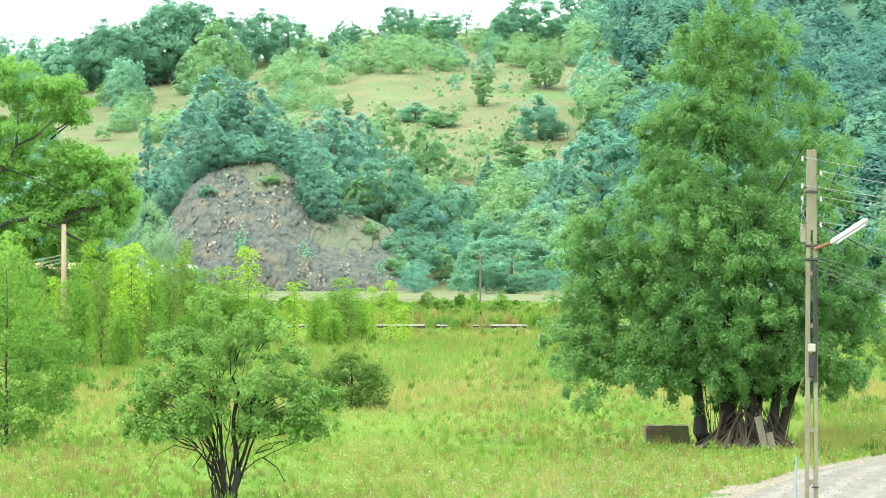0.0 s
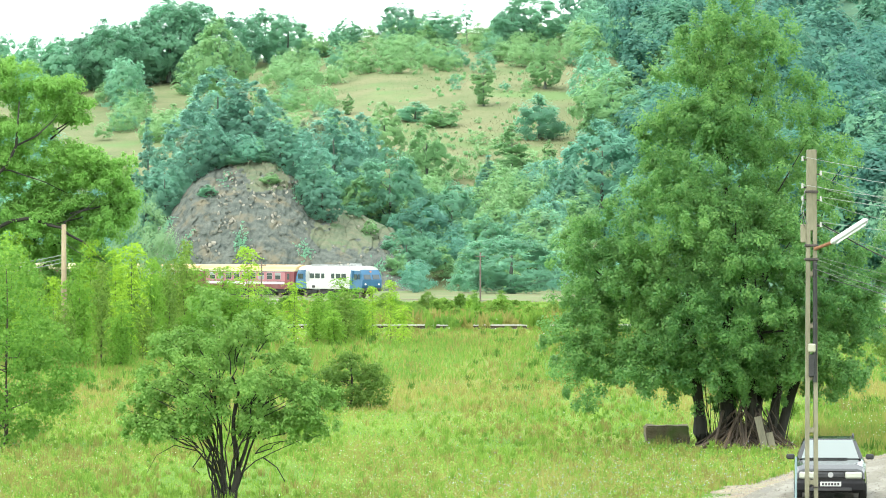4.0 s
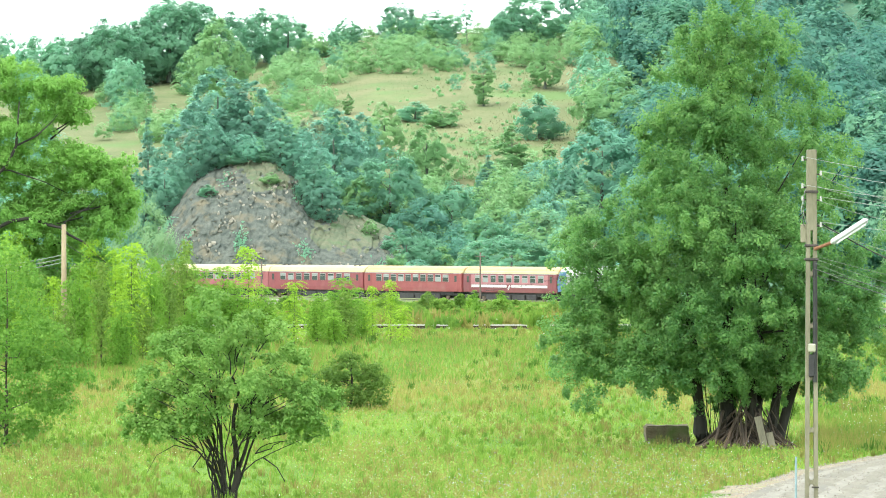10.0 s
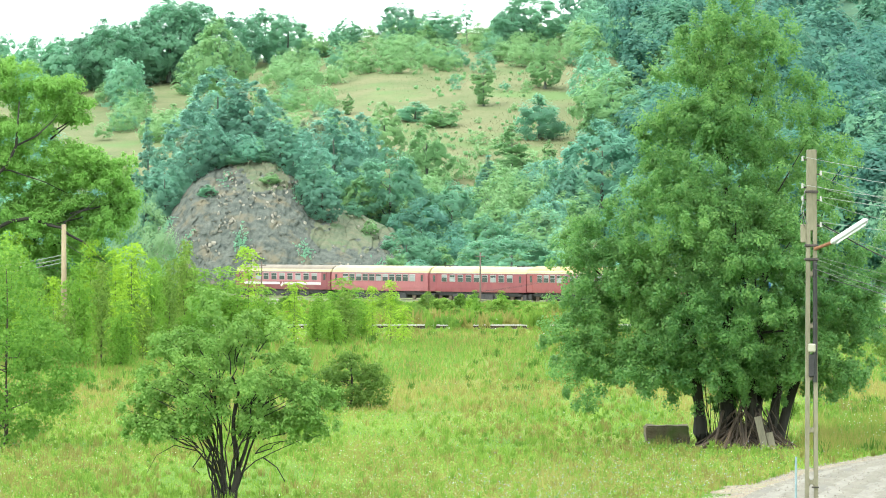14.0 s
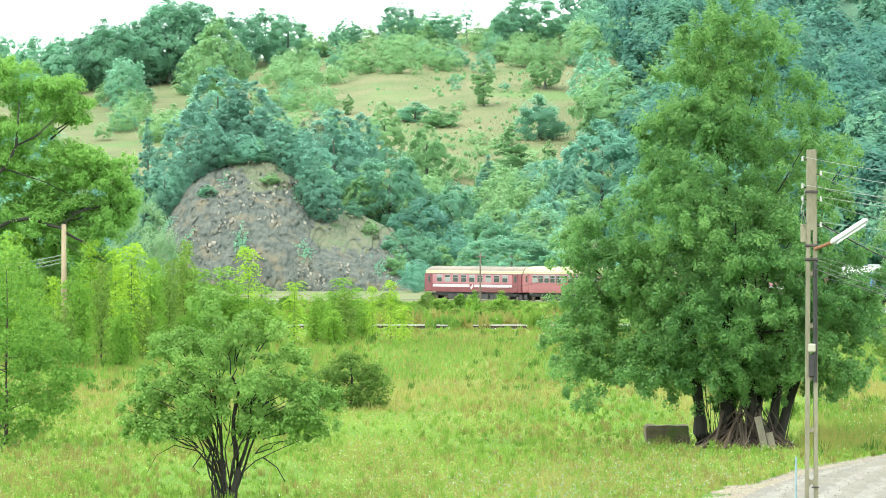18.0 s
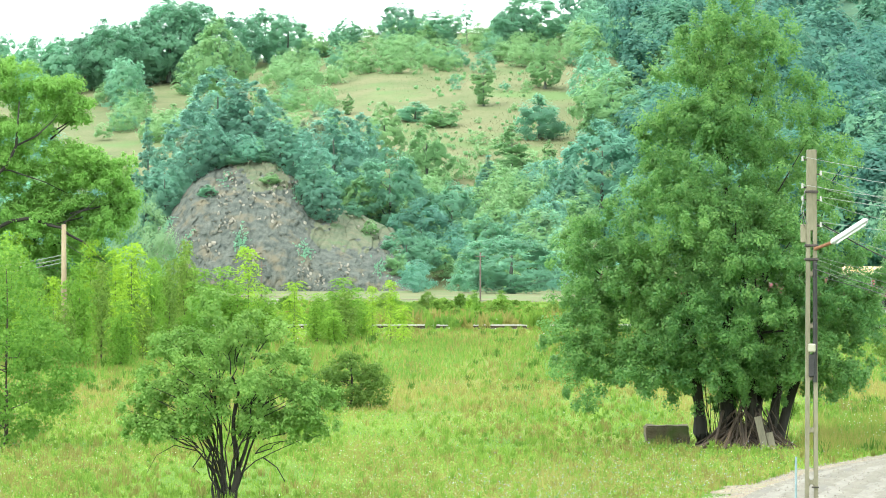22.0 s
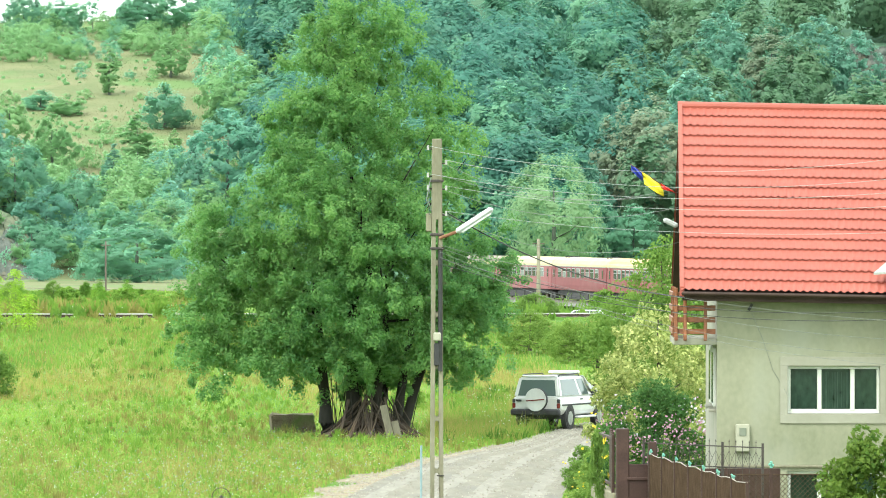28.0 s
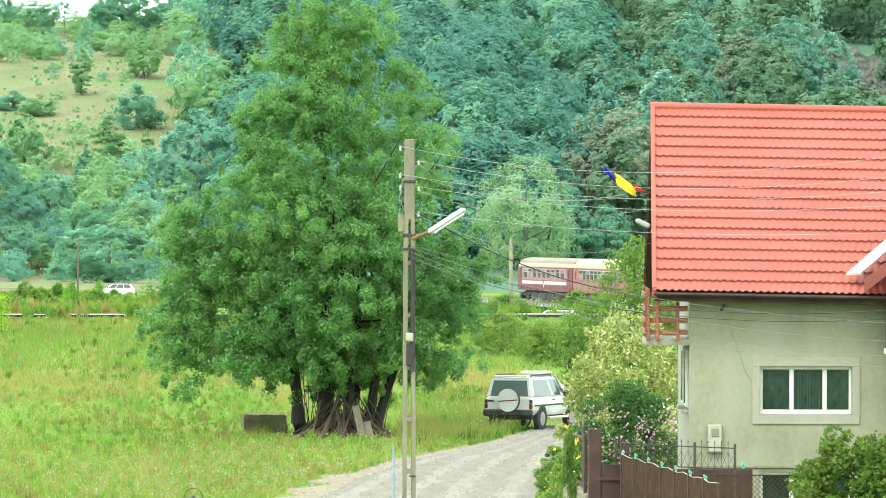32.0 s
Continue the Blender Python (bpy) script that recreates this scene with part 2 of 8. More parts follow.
def leaf_quads(rng, centres, out, length, width, lift=0.35, jitter=0.75):
    """Diamond leaves at the centres, turned at random about an outward, upward lean."""
    n = len(centres)
    nor = out * 0.6 + rng.normal(0, jitter, (n, 3))
    nor[:, 2] += lift
    nor /= np.linalg.norm(nor, axis=1)[:, None] + 1e-9
    t = np.cross(nor, rng.normal(0, 1, (n, 3)))
    t /= np.linalg.norm(t, axis=1)[:, None] + 1e-9
    b = np.cross(nor, t)
    k = rng.uniform(0.6, 1.25, (n, 1))
    l, w = t * length * k / 2, b * width * k / 2
    return np.stack([centres - l, centres + w - l * 0.1, centres + l, centres - w - l * 0.1], axis=1)


def crown_leaves(rng, profile, clumps, each, clump_r, length, width, flat=0.75, inner=0.45, wobble=0.18, far=False):
    """Leaves in clumps through a crown; profile: rows of (height, radius); far crowns have three-cornered tufts that face outward."""
    hs = np.array([p[0] for p in profile])
    rs = np.array([p[1] for p in profile])
    grid = np.linspace(hs[0], hs[-1], 200)
    area = np.interp(grid, hs, rs) ** 1.3 + 0.02
    h = rng.choice(grid, clumps, p=area / area.sum())
    ang = rng.uniform(0, 2 * math.pi, clumps)
    lump = 1 + wobble * np.sin(ang * 2 + h * 0.9) + wobble * np.sin(ang * 5 - h * 1.7) * 0.6
    rad = np.interp(h, hs, rs) * lump * np.sqrt(rng.uniform(inner, 1.0, clumps))
    size = clump_r * rng.uniform(0.6, 1.25, clumps)
    rad = np.maximum(rad - size * 0.45, 0)
    cen = np.stack([np.cos(ang) * rad, np.sin(ang) * rad, h], axis=1)
    d = rng.normal(0, 1, (clumps, each, 3))
    d /= np.linalg.norm(d, axis=2)[:, :, None]
    r = rng.uniform(0.1 if far else 0.35, 1.0, (clumps, each, 1)) ** 0.6 * size[:, None, None]
    pts = cen[:, None, :] + d * r * np.array([1, 1, flat])
    if not far:
        return cen, leaf_quads(rng, pts.reshape(-1, 3), d.reshape(-1, 3), length, width), None
    mid = cen - np.array([0, 0, hs[0] * 0.6 + hs[-1] * 0.4])
    mid /= np.linalg.norm(mid, axis=1)[:, None] + 0.1
    out = (d * 0.6 + mid[:, None, :] * 1.4).reshape(-1, 3)
    round_off = (d * 0.42 + mid[:, None, :] * 1.0 + np.array([0, 0, 0.25])).reshape(-1, 3) + rng.normal(0, 0.10, (clumps * each, 3))
    return cen, leaf_quads(rng, pts.reshape(-1, 3), out, length * 1.2, width * 1.6, 0.25, 0.24)[:, 1:], round_off


def limb_runs(rng, cen, trunk_r, fork, top, count, lean=(0, 0)):
    """A trunk and limbs that reach out to some of the clumps."""
    run = []
    for i in range(7):
        k = i / 6
        run.append(((lean[0] * k + rng.normal(0, 0.05) * top * 0.1, lean[1] * k + rng.normal(0, 0.05) * top * 0.1, k * top - 0.1), trunk_r * (1.25 - k) if i else trunk_r * 1.6))
    runs = [run]
    for c in cen[rng.choice(len(cen), min(count, len(cen)), replace=False)]:
        z0 = max(fork, min(c[2] - 0.12 * top, top * 0.85)) * rng.uniform(0.75, 1.0)
        k = z0 / top
        a = np.array([lean[0] * k, lean[1] * k, z0])
        mid = a * 0.45 + c * 0.55 + np.array([0, 0, -0.06 * top]) + rng.normal(0, 0.02 * top, 3)
        r = trunk_r * (1.1 - k) * 0.45
        runs.append([(tuple(a), r), (tuple(mid), r * 0.65), (tuple(c), r * 0.2)])
    return runs


def make_tree(name, label, category, seed, profile, clumps, each, clump_r, leaf, leaf_mat, bark, trunk_r, fork, top=None, limbs=14, flat=0.75, inner=0.45, group="", wobble=0.18, far=False):
    """A tree thing at the origin with trunk and crown."""
    rng = np.random.default_rng(seed)
    top = top or profile[-1][0] * 0.92
    cen, quads, shade = crown_leaves(rng, profile, clumps, each, clump_r, leaf[0], leaf[1], flat, inner, wobble, far)
    t = thing(name, label, category, group=group)
    part("trunk", tubes("trunk", limb_runs(rng, cen, trunk_r, fork, top, limbs), bark), parent=t)
    part("crown", mesh_fast("crown", quads, quads.shape[1], leaf_mat, shade), parent=t)
    return t


def set_at(ob, x, y, z=None, size=1.0, wide=None, turn=0.0, copy=True):
    """A copy of a thing (or the thing itself) on the land, scaled."""
    m = pose(x, y, terrain(x, y) if z is None else z, 0, 0, turn)
    c = copy_thing(ob, m) if copy else ob
    c.matrix_basis = m
    w = size if wide is None else wide
    c.scale = (w, w, size)
    return c


# ---- the land ----
def build_ground():
    xs = [-3500, -1500, -600, -300, -200] + [-150 + 2.5 * i for i in range(141)] + [260, 400, 800, 1800, 4000]
    ys = [-600, -200, -60, 0, 40, 80] + [100 + 4 * i for i in range(66)] + [370 + 12 * i for i in range(36)] + [799 + 3 * i for i in range(20)] + [862 + 9 * i for i in range(90)] + [1800, 2400, 3500, 4700]
    verts = []
    for y in ys:
        for x in xs:
            rough = 0.10 * noise.noise((x * 0.09, y * 0.05, 0)) + (0.25 * noise.noise((x * 0.03, y * 0.02, 4)) if y > 850 else 0)
            verts.append((x, y, terrain(x, y) + (0 if 100 < y < 200 and 4 < x < 24 else rough)))
    n = len(xs)
    faces = [(j * n + i, j * n + i + 1, (j + 1) * n + i + 1, (j + 1) * n + i) for j in range(len(ys) - 1) for i in range(n - 1)]
    me = mesh_of("ground", verts, faces, GRASS, True)
    me.materials.append(HILL_GRASS)
    me.materials.append(WOOD_FLOOR)
    for p in me.polygons:
        if p.center.y > 655:
            p.material_index = 2 if p.center.x > 0.030 * p.center.y else 1
    tagged(new("ground", me), "green flowering meadow rising to a dry grassy hill", "ground", kind="structure")


WOOD_FLOOR = surface("wood_floor", (0.055, 0.120, 0.080), (0.095, 0.165, 0.10), scale=0.2, rough=0.95, bump=0.5, depth=0.3, fine=10, gloss=0.05)
HILL_GRASS = surface("hill_grass", (0.108, 0.143, 0.064), (0.192, 0.187, 0.104), scale=0.12, rough=0.95, bump=0.6, depth=0.3, fine=16, stain=(0.125, 0.19, 0.075), gloss=0.05)
ROCK = surface("quarry_rock", (0.052, 0.066, 0.058), (0.150, 0.162, 0.138), scale=0.9, rough=0.95, bump=1.0, depth=0.4, fine=7, stain=(0.155, 0.142, 0.10), gloss=0.1)
ROCK_PALE = surface("pale_rock", (0.20, 0.19, 0.15), (0.32, 0.30, 0.24), scale=0.8, rough=0.9, bump=0.8, depth=0.2)
SCREE = surface("grassy_scree", (0.090, 0.118, 0.075), (0.160, 0.160, 0.105), scale=0.9, rough=0.95, bump=0.8, depth=0.25, fine=9, stain=(0.105, 0.155, 0.08), gloss=0.1)
build_ground()


def cell_steps(p, seed):
    """A flat step for each broken cell of rock, and how near its edge the point lies."""
    d, pts = noise.voronoi(p + Vector((seed, 0, 0)))
    return noise.noise(pts[0] * 3.7), d[1] - d[0]


def rock_at(x, k):
    h = max(lerp_rows(x + 1.1 * noise.noise((k * 3, x * 0.3, 2)), QUARRY), 0)
    v = Vector((x * 0.75, k * h * 0.60, 1.3))
    big, edge = cell_steps(v, 0)
    small, edge2 = cell_steps(v * 3.1, 9)
    y = 798.2 + 27 * k ** 1.35 - 0.34 * big * (0.35 + k) - 0.26 * small - 1.6 * noise.noise((x * 0.16, k * h * 0.12, 7))
    return (x, y - 0.34 * noise.noise((x * 2.3, k * h * 1.5, 4)), h * 1.02 * k ** 0.85 - 1.25 + (0.2 * k + 0.5 * big * k if h else -1.2))


def build_rock_face():
    """The old quarry wall: a broken grey face with ledges."""
    verts, faces, nx, nz = [], [], 250, 110
    for j in range(nz):
        for i in range(nx):
            verts.append(rock_at(-47 + 44 * i / (nx - 1), j / (nz - 1)))
    for j in range(nz - 1):
        for i in range(nx - 1):
            a = j * nx + i
            faces.append((a, a + 1, a + nx + 1, a + nx))
    me = mesh_of("rock_face", verts, faces, ROCK)
    me.materials.append(SCREE)
    for p in me.polygons:
        u = p.center.x + 2.6 * noise.noise((p.center.x * 0.3, p.center.z * 0.3, 1)) + 2.0 * noise.noise((p.center.x * 1.3, p.center.z * 1.3, 3))
        w = p.center.z + 2 * noise.noise((p.center.x * 0.4, p.center.z * 0.4, 6)) + 2.0 * noise.noise((p.center.x * 1.2, p.center.z * 1.2, 8))
        if (u > -17.5 and w > 5.2) or (u > -30 and w > 14.4):
            p.material_index = 1
    face = tagged(new("rock_face", me), "bare grey quarry wall with pale broken patches", "rock face", kind="structure")
    rng = np.random.default_rng(5)
    blocks = []
    for _ in range(6):
        b = bmesh.new()
        bmesh.ops.create_icosphere(b, subdivisions=1, radius=1)
        for v in b.verts:
            v.co *= rng.uniform(0.6, 1.25)
        me = bpy.data.meshes.new("boulder")
        b.to_mesh(me)
        b.free()
        me.materials.append(ROCK_PALE if _ % 3 else ROCK)
        blocks.append(me)
    # pale broken patches, each a cluster of fresh stone
    patches = ((-31.2, 0.50), (-31.9, 0.68), (-28.3, 0.66), (-24.3, 0.52), (-27, 0.22), (-25, 0.72), (-20, 0.15), (-30.6, 0.86), (-36, 0.4), (-17.5, 0.1), (-14, 0.2), (-22.5, 0.8), (-33.5, 0.3))
    for i in range(300):
        cx, ck = patches[i % len(patches)]
        if i % 4:
            x, y, z = rock_at(cx + rng.normal(0, 0.75), min(max(ck + rng.normal(0, 0.045), 0.02), 0.98))
        else:
            x, y, z = rock_at(rng.uniform(-44, -7), rng.uniform(0.05, 0.97))
        b = part("boulder", blocks[i % 6], parent=face, m=pose(x, y - 0.05, z, *rng.uniform(0, 180, 3)))
        s = rng.uniform(0.10, 0.42)
        b.scale = (s, s * 0.6, s * rng.uniform(0.5, 1.2))
    # tufts and creepers that hang on the ledges
    pts = []
    for _ in range(13):
        x0, k0, n = rng.uniform(-45, -9), rng.uniform(0.1, 1.0), int(rng.integers(25, 120))
        for _ in range(n):
            x, y, z = rock_at(x0 + rng.normal(0, 0.55), min(max(k0 + rng.normal(0, 0.05), 0.02), 1.0))
            pts.append((x, y - rng.uniform(0.1, 0.6), z + rng.uniform(0, 0.5)))
    pts = np.array(pts)
    out = np.zeros_like(pts)
    out[:, 1] = -1
    tagged(new("creepers", mesh_fast("creepers", leaf_quads(rng, pts, out, 0.5, 0.32), 4, LEAF_HILL_HAZED)), "green tufts and creepers on the quarry wall", "creepers", kind="stuff")


build_rock_face()


CRAG = (145.22, 1013.4)


def build_outcrop():
    """A bare crag among the pines of the far hill."""
    x0, y0 = CRAG
    verts, faces, nx, nz = [], [], 50, 36
    for j in range(nz):
        for i in range(nx):
            u, k = -9 + 18 * i / (nx - 1), j / (nz - 1)
            h = 11.5 * (1 - (u / 9.2) ** 2) ** 0.5 * (0.85 + 0.3 * noise.noise((u * 0.4, 3, 1)))
            big, _ = cell_steps(Vector((u * 0.6, k * h * 0.4, 5)), 4)
            verts.append((x0 + u, y0 - 3 + 4 * k - 0.9 * big - 0.5 * noise.noise((u * 1.4, k * h, 2)), terrain(x0, y0) - 1.5 + h * k))
    for j in range(nz - 1):
        for i in range(nx - 1):
            a = j * nx + i
            faces.append((a, a + 1, a + nx + 1, a + nx))
    tagged(new("rock_face", mesh_of("rock_face", verts, faces, ROCK)), "bare grey-brown crag among the pines", "rock face", kind="structure")


build_outcrop()


# ---- hill trees: a few forms, then copies ----
FORMS = {}


def form(key, label, category, profile, clumps, each, clump_r, leaf, mat, **kw):
    FORMS[key] = make_tree(kw.pop("name", "tree"), label, category, len(FORMS) + 11, profile, clumps, each, clump_r, leaf, mat, BARK_HAZED, kw.pop("trunk_r", 0.22), kw.pop("fork", 2.0), limbs=kw.pop("limbs", 6), top=7.0, far=True, **kw)


ROUND = ((0.4, 2.0), (2.5, 3.6), (4.5, 4.2), (6.5, 3.8), (8.3, 2.5), (9.8, 0.7))
EGG = ((0.8, 1.6), (2.2, 3.0), (4.5, 3.6), (7.0, 2.8), (9.0, 1.3), (10.0, 0.3))
CONE = ((0.8, 2.6), (2.5, 2.4), (5.0, 1.7), (7.5, 0.9), (10.0, 0.08))
PINE = ((0.3, 1.5), (2.5, 2.8), (6.0, 3.0), (8.2, 2.0), (10.0, 0.4))
SLIM = ((0.6, 0.7), (3.0, 1.6), (6.0, 1.5), (8.5, 0.8), (10.0, 0.1))
LOW = ((0.05, 3.0), (2.0, 4.2), (5.0, 4.2), (8.0, 2.8), (10.0, 0.7))
form("round", "round green broadleaf tree on the hillside", "tree", ROUND, 250, 46, 0.62, (0.31, 0.25), LEAF_HILL_HAZED, flat=0.85, inner=0.72)
form("round2", "dense green broadleaf tree on the hillside", "tree", ROUND, 230, 50, 0.68, (0.31, 0.25), LEAF_HILL_HAZED, flat=0.85, inner=0.72)
form("light", "light green young broadleaf tree on the hillside", "tree", EGG, 220, 44, 0.55, (0.30, 0.24), LEAF_LIGHT_HAZED, flat=0.9, inner=0.68)
form("deep", "dark green broadleaf tree on the hillside", "tree", ROUND, 260, 44, 0.6, (0.31, 0.25), LEAF_DEEP_HAZED, flat=0.85, inner=0.72)
form("spruce", "dark spruce with haze-tinted bluish needles on the hillside", "conifer", CONE, 230, 44, 0.44, (0.32, 0.17), NEEDLE_HAZED, flat=0.5, inner=0.4)
form("pine", "dark pine with a ragged crown on the hillside", "conifer", PINE, 270, 44, 0.52, (0.32, 0.18), NEEDLE_HAZED, flat=0.75, inner=0.5)
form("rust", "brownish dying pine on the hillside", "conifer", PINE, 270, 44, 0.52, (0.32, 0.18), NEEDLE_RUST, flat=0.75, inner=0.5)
form("slim", "slim yellow-green young tree on the dry slope", "tree", SLIM, 110, 36, 0.5, (0.30, 0.22), LEAF_LIGHT_HAZED, trunk_r=0.12)
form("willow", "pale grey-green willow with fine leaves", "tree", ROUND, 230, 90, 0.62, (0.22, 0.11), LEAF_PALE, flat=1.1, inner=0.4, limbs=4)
form("bush", "light green scrub bush on the hillside", "bush", LOW, 80, 60, 1.15, (0.48, 0.38), LEAF_LIGHT_HAZED, trunk_r=0.25, fork=0.5, name="bush", flat=0.95)
form("bush2", "dense green scrub bush on the hillside", "bush", LOW, 80, 60, 1.15, (0.48, 0.38), LEAF_HILL_HAZED, trunk_r=0.25, fork=0.5, name="bush", flat=0.95)
form("sparse", "thin open tree on the ridge against the sky", "tree", ((2, 0.8), (5, 2.2), (8, 2.0), (10, 0.5)), 26, 18, 0.6, (0.45, 0.3), LEAF_HILL_HAZED, trunk_r=0.12)
WIDTH = dict(round=8.4, round2=8.4, light=7.2, deep=8.4, spruce=5.2, pine=6, rust=6, slim=3.2, willow=8.4, bush=8.4, bush2=8.4, sparse=4.4)
used = set()


def plant(key, x, y, h, w, turn=None):
    turn = random.uniform(0, 360) if turn is None else turn
    first = key not in used
    used.add(key)
    return set_at(FORMS[key], x, y, None, h / 10, w / WIDTH[key], turn, copy=not first)


random.seed(3)
def grow(rows):
    for key, x, y, h, w in rows:
        plant(key, x, y, h, w)


# the ridge and the pines over the quarry
grow((
    ("round", -18.07, 1069.2, 6.42, 6.63), ("round2", -8.34, 1068.6, 8.34, 8.12), ("round", -0.96, 1069.8, 6.42, 8.99), ("sparse", 4.48, 1066.2, 9.38, 4.26), ("round2", 16.68, 1069.2, 9.84, 13.9), ("round", 12.89, 1065, 7.45, 8.52),
    ("sparse", 27.82, 1086.6, 8.69, 4.35), ("round2", -33.87, 1078.8, 10.79, 12.41), ("round", -23.94, 1068.6, 2.78, 6.41), ("light", -40.08, 1004.4, 16.07, 12.05), ("round2", -49.3, 1062.6, 16.47, 15.94), ("round", -56.29, 1054.2, 12.65, 11.6),
    ("round2", -62.12, 1045.8, 13.6, 12.55), ("round", -71.58, 1062, 9.56, 9.56), ("round2", -75.37, 1041, 8.33, 11.45), ("pine", -36.75, 921, 17.04, 11.97), ("pine", -31.62, 919.2, 14.71, 11.03), ("pine", -39.67, 903.6, 13.55, 9.94),
))
# the dry slope
grow((
    ("rust", -39.27, 894.6, 10.74, 7.16), ("pine", -28.27, 930, 9.3, 7.44), ("spruce", -45.16, 865.2, 16.87, 6.49), ("pine", -41.35, 854.4, 14.52, 7.69), ("spruce", -47.07, 849.6, 11.89, 5.95), ("deep", -44.7, 837, 10.04, 9.21),
    ("slim", 7.01, 973.8, 8.57, 4.48), ("bush2", 16.05, 938.4, 7.32, 8.63), ("light", 18.07, 998.4, 6.59, 6.99), ("light", 28.05, 931.8, 12.58, 11.65), ("deep", 24.33, 865.8, 14.89, 15.15), ("spruce", 6.98, 872.4, 8.29, 6.11),
    ("slim", 10.79, 891.6, 9.99, 5.88), ("slim", 17.07, 907.8, 4.72, 2.54), ("round2", 9.2, 760.2, 8.21, 14.44), ("willow", 15.29, 831, 7.15, 9.97), ("pine", -16.66, 858.6, 15.45, 10.3), ("rust", -20.07, 895.8, 11.65, 8.06),
))
# the foot of the knoll
grow((
    ("pine", -12.71, 882.6, 13.24, 7.94), ("round2", -7.9, 840, 12.6, 11.76), ("light", -2.59, 891.6, 9.81, 8.02), ("deep", -3.24, 831, 9.14, 9.97), ("round", 1.34, 839.4, 10.07, 9.23), ("bush", -0.38, 951.6, 3.43, 6.66),
    ("bush2", -4.7, 958.2, 3.26, 6.71), ("slim", -16.28, 969, 3.88, 2.33), ("light", -9.5, 913.8, 10.05, 7.31), ("light", 38.47, 984, 11.81, 9.84), ("round", 6.28, 826.8, 7.44, 8.27), ("round", -5.2, 811.8, 7.31, 9.74),
    ("light", 5.36, 811.8, 6.49, 8.93), ("pine", 19.39, 858, 9.44, 6.01), ("rust", 87.57, 843.6, 21.93, 12.65), ("rust", 83.88, 849, 20.38, 11.04), ("pine", 95.53, 862.2, 24.14, 14.66), ("pine", 77.67, 837, 12.55, 7.53),
))
# the valley mouth and the quarry's edges
grow((
    ("round", 76.99, 820.8, 9.85, 9.03), ("bush2", 75.35, 820.8, 8.21, 9.85), ("round2", 64.65, 831, 9.97, 9.97), ("round", 82.33, 820.8, 9.03, 9.03), ("round2", -51.14, 1056.6, 16.38, 14.79), ("round2", -58.9, 1053.6, 12.12, 13.7),
    ("round", -44.95, 1060.2, 13.25, 12.72), ("round2", -66.42, 1047.6, 11, 11.52), ("round2", -39.36, 1066.8, 11.73, 11.73), ("round2", -29.36, 1071.6, 9.11, 10.18), ("pine", -21.81, 894, 8.05, 6.26), ("bush2", -18.03, 862.8, 4.75, 5.69),
    ("deep", -14.53, 844.8, 6.34, 6.76), ("bush2", -19.82, 885, 3.98, 5.31), ("light", -12.1, 840, 6.72, 6.72), ("spruce", -42.6, 829, 11.5, 4.52), ("pine", -44.2, 827, 10.5, 5.74), ("bush2", -39.54, 900.6, 4.5, 5.4),
))
# the far pines
grow((
    ("deep", -27.89, 917.4, 5.5, 6.42), ("bush2", -33.44, 918.6, 3.86, 5.51), ("bush", -30.22, 918.6, 2.76, 4.59), ("pine", 115.89, 1000.8, 17.51, 11.51), ("rust", 123.25, 987.6, 14.81, 11.36), ("pine", 131.57, 987, 16.78, 10.86),
    ("pine", 137.55, 980.4, 14.71, 9.8), ("round", 119.75, 999.6, 11, 11), ("pine", 127.43, 989.4, 12.86, 9.89), ("deep", 111.69, 1008, 12.1, 11.09),
))

# trees that cling to the quarry's rim
for key, x, k, h, w in (("pine", -18.8, 0.8, 9.5, 6), ("pine", -17.4, 0.72, 8, 6), ("bush2", -13.0, 0.95, 2.2, 3), ("light", -10.5, 0.75, 2.6, 2.6), ("pine", -20.5, 1, 8, 5), ("bush", -6.5, 0.3, 3.5, 4),
                        ("pine", -45.8, 0.7, 10, 6), ("spruce", -43.4, 1, 12, 4.5), ("pine", -40.6, 1, 9, 6), ("pine", -35.8, 0.97, 8, 6), ("deep", -46.8, 0.4, 7, 6), ("bush2", -42.5, 0.95, 3, 4), ("pine", -33.5, 1, 7, 6),
                        ("bush2", -31, 1, 2.0, 4), ("deep", -28.5, 1, 3.4, 4.5), ("bush2", -26, 1, 1.8, 4), ("pine", -23.8, 1, 6.5, 5), ("deep", -21.8, 0.95, 5, 5), ("bush", -25, 0.8, 1.6, 3), ("bush2", -34, 0.75, 1.8, 3)):
    x, y, z = rock_at(x, k)
    set_at(FORMS[key], x, y, z - 0.4, h / 10, w / WIDTH[key], random.uniform(0, 360))

SCRUB = {k: [] for k in FORMS}
# belts of scrub and wood on the knoll: bearing from the balcony, distance, height
def scrub_belts(belts):
    for b0, b1, y0, y1, h0, h1, wide, keys, count in belts:
        for i in range(count):
            y = random.uniform(y0, y1)
            x = random.uniform(b0, b1) * y
            if -46.5 < x < -5 and y < 842:
                continue
            h = random.uniform(h0, h1)
            SCRUB[random.choice(keys)].append((x, y, h, h * wide * random.uniform(0.75, 1.1)))


